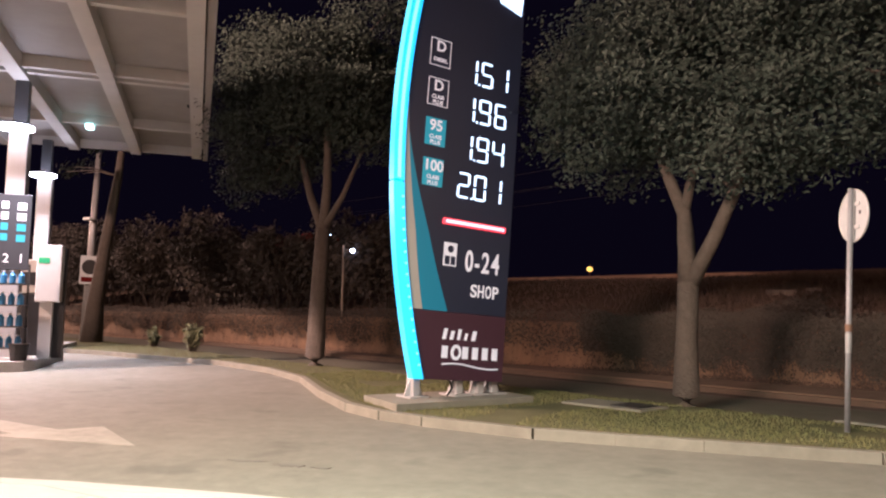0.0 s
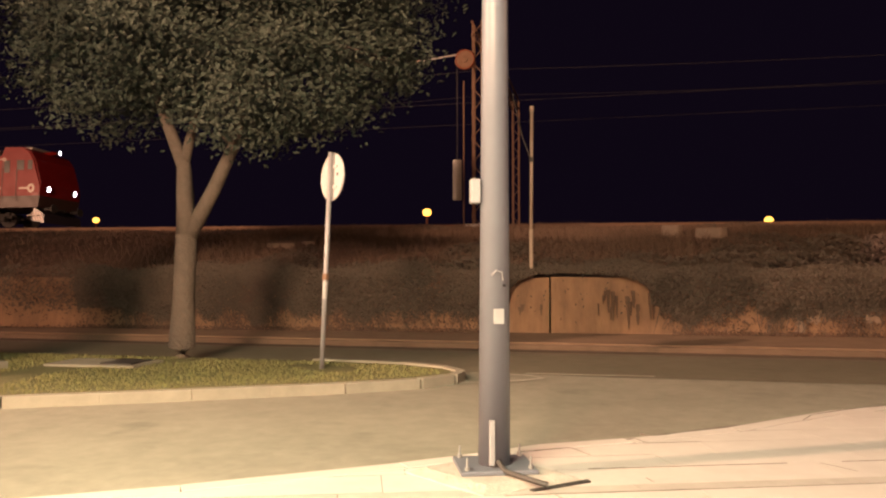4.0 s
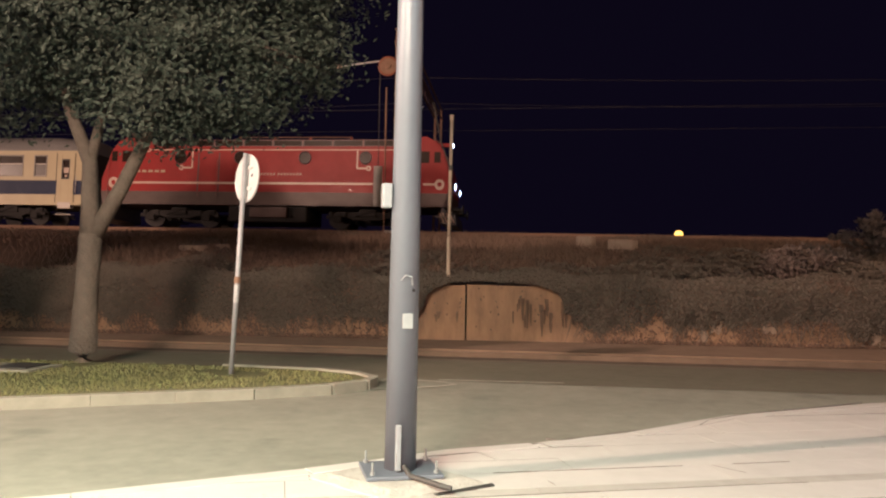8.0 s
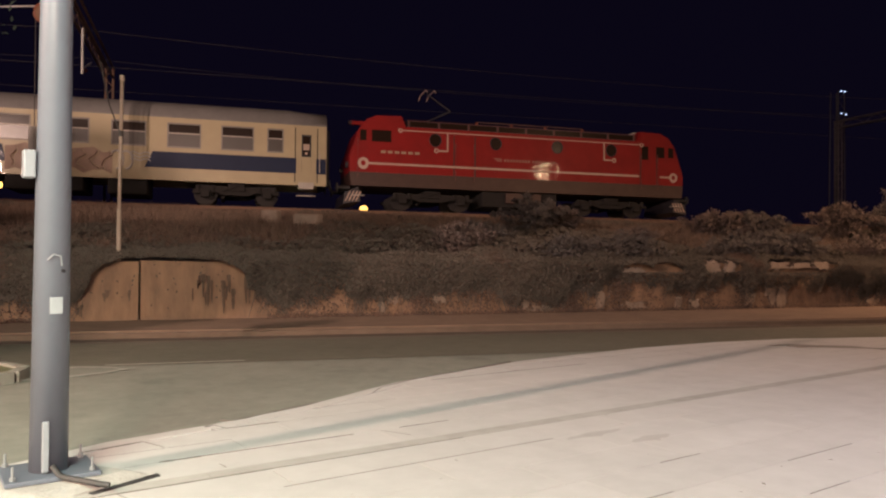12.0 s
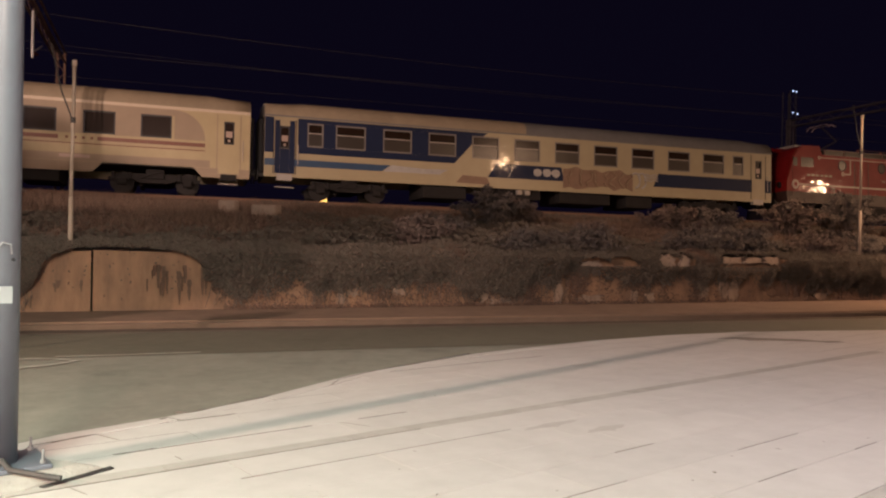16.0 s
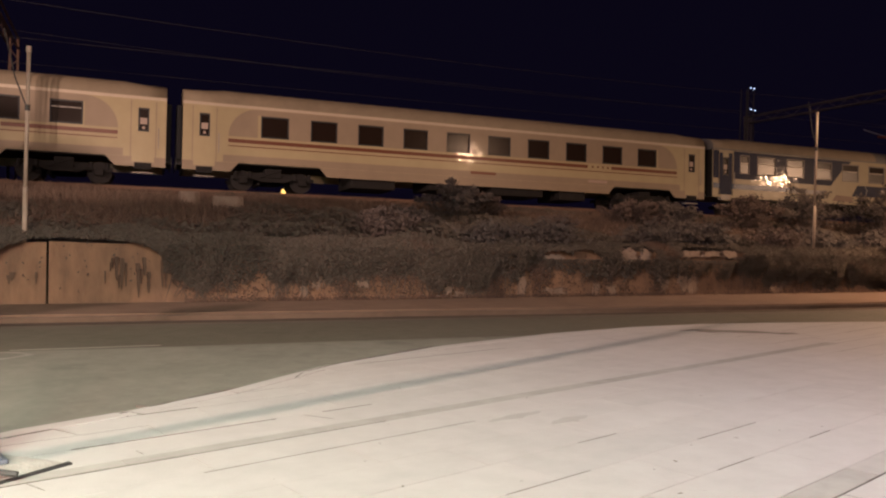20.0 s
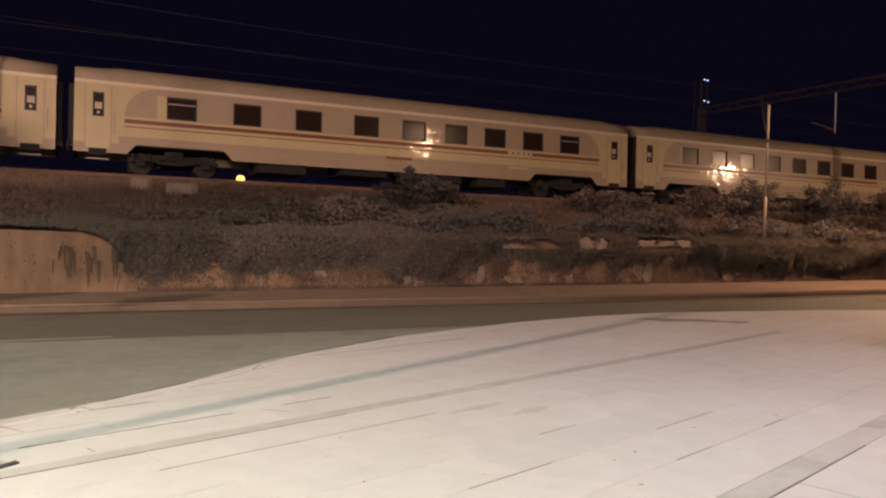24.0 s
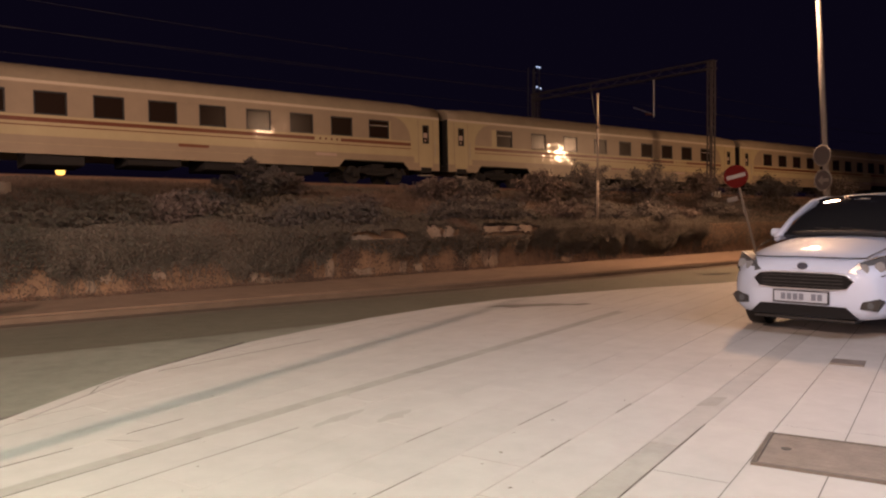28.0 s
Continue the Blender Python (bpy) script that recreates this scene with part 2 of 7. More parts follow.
def P(outline, lo, hi, axis="z"):
    return prism(bmesh.new(), outline, lo, hi, axis)


def pierced(bm, x0, x1, z0, z1, holes, y0, y1):
    """A wall in x and z, from y0 to y1 thick, with rectangular holes (x0, x1, z0, z1)."""
    xs = sorted({x0, x1, *(h[0] for h in holes), *(h[1] for h in holes)})
    zs = sorted({z0, z1, *(h[2] for h in holes), *(h[3] for h in holes)})
    def solid(i, j):
        if i < 0 or j < 0 or i >= len(xs) - 1 or j >= len(zs) - 1:
            return False
        cx, cz = (xs[i] + xs[i + 1]) / 2, (zs[j] + zs[j + 1]) / 2
        return not any(h[0] < cx < h[1] and h[2] < cz < h[3] for h in holes)
    def quad(*ps):
        bm.faces.new([bm.verts.new(p) for p in ps])
    for i in range(len(xs) - 1):
        for j in range(len(zs) - 1):
            if not solid(i, j):
                continue
            a, b, c, d = xs[i], xs[i + 1], zs[j], zs[j + 1]
            quad((a, y0, c), (b, y0, c), (b, y0, d), (a, y0, d))
            quad((a, y1, c), (a, y1, d), (b, y1, d), (b, y1, c))
            if not solid(i - 1, j):
                quad((a, y0, c), (a, y0, d), (a, y1, d), (a, y1, c))
            if not solid(i + 1, j):
                quad((b, y0, c), (b, y1, c), (b, y1, d), (b, y0, d))
            if not solid(i, j - 1):
                quad((a, y0, c), (a, y1, c), (b, y1, c), (b, y0, c))
            if not solid(i, j + 1):
                quad((a, y0, d), (b, y0, d), (b, y1, d), (a, y1, d))
    bmesh.ops.remove_doubles(bm, verts=bm.verts[:], dist=1e-4)
    return bm


def disc(bm, cx, cz, r, y0, y1, n=28, sx=1.0):
    return prism(bm, [(cx + sx * r * math.cos(2 * math.pi * k / n), cz + r * math.sin(2 * math.pi * k / n)) for k in range(n)], y0, y1, "y")


def words(name, text, size, m, parent, material, depth=0.004, width=None, bold=0.0, label=""):
    """Raised letters as a mesh; the pose m puts their centre and plane."""
    cu = bpy.data.curves.new(name, "FONT")
    cu.body, cu.size, cu.extrude, cu.align_x, cu.align_y, cu.offset = text, size, depth, "CENTER", "CENTER", bold
    tmp = bpy.data.objects.new(name, cu)
    me = bpy.data.meshes.new_from_object(tmp)
    bpy.data.objects.remove(tmp)
    if width and me.vertices:
        xs = [v.co.x for v in me.vertices]
        k = width / max(1e-6, max(xs) - min(xs))
        for v in me.vertices:
            v.co.x *= k
    me.materials.clear()
    me.materials.append(material)
    ob = new(name, me)
    ob.matrix_basis = m
    ob.parent = parent
    if label:
        ob["label"] = label
    return ob


def leaves(name, spots, material, size, seed, parent=None, spread=0.0, face=None):
    """Many small folded leaf cards at the given places (x, y, z, scale) as one mesh, loosely turned to face a direction."""
    rng = np.random.default_rng(seed)
    pts = np.asarray(spots, float)
    n = len(pts)
    a = rng.normal(size=(n, 3))
    a /= np.linalg.norm(a, axis=1)[:, None]
    b = np.cross(a, rng.normal(size=(n, 3)))
    b /= np.linalg.norm(b, axis=1)[:, None]
    if face is not None:
        up = np.asarray(face) + rng.normal(size=(n, 3)) * 0.34
        up /= np.linalg.norm(up, axis=1)[:, None]
        a = np.cross(up, rng.normal(size=(n, 3)))
        a /= np.linalg.norm(a, axis=1)[:, None]
        b = np.cross(up, a)
    s = size * pts[:, 3:4] * rng.uniform(0.6, 1.3, (n, 1))
    c = pts[:, :3] + (rng.normal(size=(n, 3)) * spread if spread else 0)
    up = np.cross(a, b)
    v = np.empty((n, 4, 3))
    v[:, 0], v[:, 1], v[:, 2], v[:, 3] = c - a * s, c + b * s * 0.42 + up * s * 0.12, c + a * s, c - b * s * 0.42 + up * s * 0.12
    me = bpy.data.meshes.new(name)
    idx = np.arange(n * 4).reshape(n, 4)
    faces = np.concatenate([idx[:, [0, 1, 2]], idx[:, [0, 2, 3]]])
    me.from_pydata(v.reshape(-1, 3).tolist(), [], faces.tolist())
    me.materials.append(material)
    ob = new(name, me)
    if parent:
        ob.parent = parent
    return ob


# ---- setting: lines of the plan ----
def wall_y(x):
    return 14.55 - 0.0625 * x


def far_kerb_y(x):
    return 12.65 - 0.13 * x if x < 16 else 10.57 - 0.07 * (x - 16)


def near_road_y(x):
    return 9.6 - 0.125 * x


TRACK_SLOPE = -0.1471
TRACK_TURN = math.atan(TRACK_SLOPE)
TRACK_FALL = 0.0065
TRACK_DIR = Vector((math.cos(TRACK_TURN), math.sin(TRACK_TURN), 0))
TRACK_SIDE = Vector((-math.sin(TRACK_TURN), math.cos(TRACK_TURN), 0))
TRACK_ZERO = Vector((1.0, 32.689, 0)) + TRACK_SIDE * 1.42
RAIL_Z = 3.33


def track_y(x):
    return 32.66 + TRACK_SLOPE * (x - 1)


def bank_top(x):
    return RAIL_Z - 0.45 - TRACK_FALL * x


def mast_y(x):
    """The row of catenary masts on the near side of the tracks."""
    return 28.1 - 0.11 * (x - 1)


PAVED = [(-20, -6), (-8, 0.6), (-5.69, 2.13), (-4.43, 2.81), (-1.71, 3.97), (-0.53, 4.58), (-0.2, 4.78), (0.36, 5.17), (1.0, 5.43), (1.87, 5.9),
         (2.98, 6.74), (4.84, 7.62), (7.0, 8.22), (8.6, 8.42), (10.3, 8.4), (13.1, 7.78), (15.6, 6.98), (22, 4.9), (50, -3), (50, -26), (-20, -26)]
# the kerb line stands a little outside the first slabs
PAVED = [(x - 0.05, y + 0.085) if -9 < x < 20 and y > 0 else (x, y) for x, y in PAVED]
ISLAND = [(-40, 8.2), (-26.1, 9.2), (-21.7, 10.0), (-16.1, 10.35), (-13.6, 9.9), (-11.45, 9.05), (-9.4, 7.75), (-7.75, 6.85), (-6.9, 6.62), (-6.2, 6.62), (-4.77, 6.8),
          (-3.15, 7.4), (-1.7, 7.98), (-0.95, 8.38), (-0.62, 8.72), (-0.55, 9.05), (-0.75, 9.4), (-1.3, 9.76), (-2.6, 10.08), (-8, 10.8), (-20, 12.3), (-40, 14.8)]


def inside(x, y, poly):
    hit = False
    for (ax, ay), (bx, by) in zip(poly, poly[1:] + poly[:1]):
        if (ay > y) != (by > y) and x < (bx - ax) * (y - ay) / (by - ay) + ax:
            hit = not hit
    return hit


def edge_gap(x, y, poly):
    best = 1e9
    p = Vector((x, y))
    for a, b in zip(poly, poly[1:] + poly[:1]):
        a, b = Vector(a), Vector(b)
        k = max(0, min(1, (p - a).dot(b - a) / (b - a).length_squared))
        best = min(best, (a + k * (b - a) - p).length)
    return best


tagged(part("ground", B(-900, 900, -700, 1100, -1.0, -0.09), asphalt_pale), "worn pale grey asphalt of the forecourt and entrance", "ground", kind="structure")

xs = list(range(-140, 141, 4))
bm = bmesh.new()
rows = [[bm.verts.new((x, near_road_y(x), -0.084)), bm.verts.new((x, far_kerb_y(x), -0.084))] for x in xs]
for a, b in zip(rows, rows[1:]):
    bm.faces.new((a[0], b[0], b[1], a[1]))
road = tagged(part("road", bm, asphalt_dark), "dark asphalt one-way road below the embankment", "road", kind="structure")

def road_strip(name, a, b, z, material, label, lo=-60, hi=70):
    """A thin band along the far edge of the road, from a to b metres off the kerb."""
    bm = bmesh.new()
    rows = [[bm.verts.new((x, far_kerb_y(x) - k, z)) for k in (b, a)] for x in range(lo, hi + 1, 2)]
    for p, q in zip(rows, rows[1:]):
        bm.faces.new((p[0], q[0], q[1], p[1]))
    return tagged(part(name, bm, material), label, "marking" if "line" in name else "gutter", kind="structure")


# dark brown band along the far kerb, beside a thin pale edge line
gutter_brown = mat("gutter_brown", (0.085, 0.058, 0.038), 0.95, var=0.6, scale=3, bump=0.4, bscale=40)
edge_paint = mat("worn_edge_line", (0.27, 0.235, 0.18), 0.85, var=0.9, scale=6, dark=(0.12, 0.105, 0.08))
road_strip("gutter", 0.0, 0.42, -0.079, gutter_brown, "dark brown gutter along the far kerb")
road_strip("edge_line", 0.44, 0.50, -0.078, edge_paint, "thin worn edge line painted on the road")

bm = bmesh.new()
rows = []
for x in xs:
    k, w = far_kerb_y(x) + 0.13, wall_y(x) + 0.1
    rows.append([bm.verts.new(p) for p in ((x, k, -0.12), (x, k, 0.03), (x, w, 0.05), (x, w, -0.12))])
for a, b in zip(rows, rows[1:]):
    for k in range(3):
        bm.faces.new((a[k], b[k], b[k + 1], a[k + 1]))
far_pavement = tagged(part("far_pavement", bm, soil), "dusty earth footpath along the foot of the wall", "pavement", kind="structure")

pavement = tagged(part("pavement", P(PAVED, -0.3, -0.0045), joint_grey), "pale stone paving in long slabs with dark strips", "pavement", kind="structure")
island = tagged(part("traffic_island", P(ISLAND, -0.3, 0.0), grass_soil), "grassy traffic island edged with concrete kerbs", "traffic island", kind="structure")


def kerb_run(parent, line, width, depth, top, bottom, length, inward, x_keep=(-60, 60), name="kerb_stone", stone=None):
    """Kerb stones laid end to end along a line."""
    pts = [Vector(p) for p in line]
    rng = random.Random(5)
    carry = 0.0
    for a, b in zip(pts, pts[1:]):
        d = b - a
        n = max(1, round(d.length / length))
        u = d.normalized()
        side = Vector((-u.y, u.x)) * inward
        step = d.length / n
        for k in range(n):
            p = a + u * step * k
            if not x_keep[0] < p.x < x_keep[1]:
                continue
            bm = bmesh.new()
            box(bm, 0.0, step - 0.0005, 0, width, bottom, top + rng.uniform(-0.002, 0.002), bev=0.004)
            ob = part(name, bm, stone or kerb_stone, parent)
            yaw = math.atan2(u.y, u.x)
            if inward < 0:
                ob.matrix_basis = Matrix.Translation((*(p + side * width), 0)) @ Matrix.Rotation(yaw, 4, "Z")
            else:
                ob.matrix_basis = Matrix.Translation((*p, 0)) @ Matrix.Rotation(yaw, 4, "Z")


# ---- retaining wall and embankment ----
def wall_panel(x0, x1, top):
    bm = bmesh.new()
    n = max(2, int((x1 - x0) / 0.5))
    rows = []
    for i in range(n + 1):
        x = x0 + (x1 - x0) * i / n
        y = wall_y(x)
        t = top + 0.04 * noise.noise(Vector((x * 0.9, 3, 0)))
        f = [0.03 * noise.noise(Vector((x * 1.3, z, 7))) for z in (0, 0.5, 1.0)]
        rows.append([bm.verts.new(p) for p in ((x, y + f[0], -0.1), (x, y + f[1] + 0.03, top * 0.5), (x, y + f[2] + 0.06, t), (x, y + 0.4, t + 0.02), (x, y + 0.4, -0.1))])
    for a, b in zip(rows, rows[1:]):
        for k in range(4):
            bm.faces.new((a[k], b[k], b[k + 1], a[k + 1]))
    bm.faces.new(rows[0][::-1])
    bm.faces.new(rows[-1])
    bmesh.ops.recalc_face_normals(bm, faces=bm.faces[:])
    return bm


retaining_wall = tagged(part("retaining_wall", wall_panel(-70, 0.835, 1.1), concrete), "weathered concrete retaining wall, mostly overgrown", "wall", kind="structure")
part("wall_panel", wall_panel(0.875, 110, 1.12), concrete, retaining_wall)

PROFILE = [(0.0, 0.9), (0.02, 1.12), (0.12, 1.45), (0.3, 1.95), (0.5, 2.4), (0.65, 2.66), (0.8, 2.78), (0.93, 2.84), (1.0, 2.86), (1.07, 3.05), (1.6, 3.05), (1.8, 2.7), (3.2, -0.2)]


def bank_point(x, u):
    y0, y1 = wall_y(x) + 0.35, track_y(x) - 0.9
    for (a, za), (b, zb) in zip(PROFILE, PROFILE[1:]):
        if u <= b:
            k = (u - a) / (b - a)
            z = za + (zb - za) * k
            return y0 + (y1 - y0) * u, z if z < 1.12 else 1.12 + (z - 1.12) * (bank_top(x) - 1.12) / 1.74
    return y0 + (y1 - y0) * u, PROFILE[-1][1]


us = [0, 0.02, 0.07, 0.12, 0.18, 0.24, 0.3, 0.36, 0.43, 0.5, 0.57, 0.65, 0.72, 0.8, 0.87, 0.93, 1.0, 1.07, 1.3, 1.6, 1.8, 3.2]
bm = bmesh.new()
rows = []
for i in range(0, 261):
    x = -100 + i * 1.0
    row = []
    for u in us:
        y, z = bank_point(x, u)
        amp = 0.14 if 0.05 < u < 0.9 else 0.03
        row.append(bm.verts.new((x, y, z + amp * noise.noise(Vector((x * 0.55, y * 0.7, 0))) + amp * 0.5 * noise.noise(Vector((x * 1.7, y * 2, 5))))))
    rows.append(row)
for a, b in zip(rows, rows[1:]):
    for k in range(len(us) - 1):
        f = bm.faces.new((a[k], b[k], b[k + 1], a[k + 1]))
        f.material_index = 1 if us[k] >= 0.87 and us[k] < 1.7 else 0
        f.smooth = True
embankment = tagged(part("embankment", bm, soil, mats=(ballast,)), "railway embankment of dry soil topped with ballast", "embankment", kind="structure")

for side in (-0.75, 0.75):
    a = TRACK_ZERO + TRACK_SIDE * side + TRACK_DIR * -110
    bm = bmesh.new()
    prism(bm, [(-0.07, 0), (0.07, 0), (0.07, 0.02), (0.012, 0.04), (0.012, 0.12), (0.035, 0.13), (0.035, 0.17), (-0.035, 0.17), (-0.035, 0.13), (-0.012, 0.12), (-0.012, 0.04), (-0.07, 0.02)], 0, 270, "x")
    ob = tagged(part("rail", bm, rust_steel), "rusty steel running rail on the embankment", "rail", kind="structure")
    ob.matrix_basis = Matrix.Translation(a + Vector((0, 0, RAIL_Z - 0.17 + 110 * TRACK_FALL))) @ Matrix.Rotation(TRACK_TURN, 4, "Z") @ Matrix.Rotation(TRACK_FALL, 4, "Y")


# ---- the train ----
loco_red = mat("locomotive_red", (0.225, 0.010, 0.006), 0.46, var=0.6, scale=1.6, dark=(0.115, 0.007, 0.005), coat=0.12)
glint(loco_red, 0.16)
loco_grey = mat("locomotive_grey_skirt", (0.058, 0.030, 0.022), 0.5, var=0.5, scale=3)
loco_dark = mat("locomotive_roof_band", (0.028, 0.025, 0.03), 0.35, var=0.3, scale=3)
band_steel = mat("dull_red_brown_rail", (0.13, 0.05, 0.04), 0.5, var=0.4, scale=6)
letter_grey = mat("faded_lettering", (0.27, 0.15, 0.11), 0.5, var=0.5, scale=6)
stripe_white = mat("white_stripe", (0.44, 0.33, 0.26), 0.4, var=0.3, scale=4)
coach_cream = mat("cream_coach_paint", (0.455, 0.38, 0.215), 0.33, var=0.4, scale=1.4, dark=(0.30, 0.245, 0.135), coat=0.3)
coach_beige = mat("beige_coach_paint", (0.335, 0.265, 0.18), 0.36, var=0.3, scale=1.4, coat=0.3)
coach_roof = mat("coach_roof_paint", (0.31, 0.25, 0.165), 0.55, var=0.5, scale=1.8)
coach_roof_grey = mat("coach_grey_roof", (0.16, 0.155, 0.15), 0.55, var=0.5, scale=1.8)
coach_brown = mat("brown_stripe", (0.15, 0.042, 0.012), 0.4, var=0.3, scale=5)
coach_pale = mat("pale_roof_stripe", (0.56, 0.47, 0.34), 0.4, var=0.2, scale=5)
coach_navy = mat("navy_coach_paint", (0.010, 0.017, 0.052), 0.5, var=0.3, scale=2, coat=0.2)
coach_blue = mat("light_blue_stripe", (0.035, 0.07, 0.14), 0.35, var=0.3, scale=4)
coach_ivory = mat("ivory_coach_paint", (0.40, 0.345, 0.21), 0.34, var=0.4, scale=1.5, dark=(0.27, 0.22, 0.14), coat=0.3)
for paint in (coach_cream, coach_beige, coach_ivory, loco_red, coach_navy):
    glint(paint, 0.22)
    paint.node_tree.nodes["Principled BSDF"].inputs["Coat Roughness"].default_value = 0.06
window_dark = glass_mat("dark_coach_window", (0.020, 0.012, 0.008), 0.22)
glint(window_dark, 0.2)
# lower sash panes are a little lighter than the glass above
window_lower = glass_mat("lower_coach_window", (0.042, 0.034, 0.026), 0.3)
frame_alu = mat("aluminium_frame", (0.38, 0.35, 0.31), 0.5, 0.3, var=0.2, scale=10)
window_trim = mat("dull_window_trim", (0.2, 0.185, 0.165), 0.55, 0.2, var=0.2, scale=10)
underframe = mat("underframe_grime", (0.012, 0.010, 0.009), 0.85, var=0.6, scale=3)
wheel_grime = mat("oily_wheel_steel", (0.016, 0.013, 0.012), 0.75, 0.1, var=0.5, scale=5)
paint_rust = mat("graffiti_rust", (0.24, 0.155, 0.10), 0.5, var=0.6, scale=3)
paint_umber = mat("graffiti_umber", (0.19, 0.12, 0.078), 0.5, var=0.4, scale=4)
paint_grey = mat("graffiti_silver", (0.42, 0.40, 0.37), 0.5, var=0.5, scale=4)
head_lamp = mat("headlamp_glow", (0.9, 0.9, 0.9), 0.3, emit=(0.9, 0.95, 1.0), power=12)

def wavy(m, scale=0.9, strength=0.12):
    """Slightly buckled sheet metal."""
    nt = m.node_tree
    tc, nz, bp = nt.nodes.new("ShaderNodeTexCoord"), nt.nodes.new("ShaderNodeTexNoise"), nt.nodes.new("ShaderNodeBump")
    nz.inputs["Scale"].default_value, nz.inputs["Detail"].default_value = scale, 2
    bp.inputs["Strength"].default_value, bp.inputs["Distance"].default_value = strength, 0.05
    nt.links.new(tc.outputs["Object"], nz.inputs["Vector"])
    nt.links.new(nz.outputs["Fac"], bp.inputs["Height"])
    b = nt.nodes["Principled BSDF"]
    nt.links.new(bp.outputs["Normal"], b.inputs["Normal"])
    nt.links.new(bp.outputs["Normal"], b.inputs["Coat Normal"])


for m in (loco_red, loco_grey, coach_cream, coach_beige, coach_ivory, coach_navy):
    wavy(m, 2.2, 0.25)

COACH = 26.4


def raised(root, heights):
    """Sets the heights of a vehicle's parts by a table (from, to)."""
    lo, hi = zip(*heights)
    for o in root.children_recursive:
        for v in o.data.vertices:
            v.co.z = float(np.interp(v.co.z, lo, hi))


def shell_profile(half, z0, z1, crown):
    """The rounded roof of a coach, as points (y, z) from side to side."""
    pts = []
    for k in range(13):
        a = math.pi * k / 12
        pts.append((-half * math.copysign(abs(math.cos(a)) ** 0.55, math.cos(a)), z1 + crown * math.sin(a) ** 0.8))
    return pts


def bogie(parent, x, dark):
    """Two open side frames with wheels, axle boxes and coil springs."""
    holder = None
    for s in (-1, 1):
        side = P([(x - 1.75, 0.50), (x - 1.75, 0.66), (x - 0.75, 0.84), (x + 0.75, 0.84), (x + 1.75, 0.66), (x + 1.75, 0.50), (x + 0.8, 0.56), (x + 0.5, 0.44), (x - 0.5, 0.44), (x - 0.8, 0.56)], s * 1.12 - 0.06, s * 1.12 + 0.06, "y")
        holder = part("bogie_frame", side, dark, parent) if s < 0 else holder
        if s > 0:
            part("far_frame", side, dark, holder)
    for dx in (-1.25, 1.25):
        for s in (-0.76, 0.76):
            bm = bmesh.new()
            disc(bm, x + dx, 0.46, 0.46, s - 0.07, s + 0.07, 24)
            part("wheel", bm, wheel_grime, holder)
        part("axle", T([(x + dx, -1.0, 0.46), (x + dx, 1.0, 0.46)], 0.08, 10), wheel_grime, holder)
        part("axle_box", B(x + dx - 0.17, x + dx + 0.17, -1.3, -1.05, 0.32, 0.62, bev=0.03), dark, holder)
        for ox in (-0.3, 0.3):
            part("spring", T([(x + dx + ox, -1.14, 0.6), (x + dx + ox, -1.14, 0.86)], 0.09, 10), dark, holder)
    part("bolster", B(x - 0.35, x + 0.35, -1.25, 1.25, 0.62, 1.0, bev=0.04), dark, holder)
    part("damper", T([(x - 0.55, -1.24, 0.62), (x + 0.35, -1.26, 0.95)], 0.04, 8), dark, holder)
    part("brake_beam", B(x - 0.62, x - 0.48, -0.9, 0.9, 0.3, 0.4, bev=0.02), dark, holder)


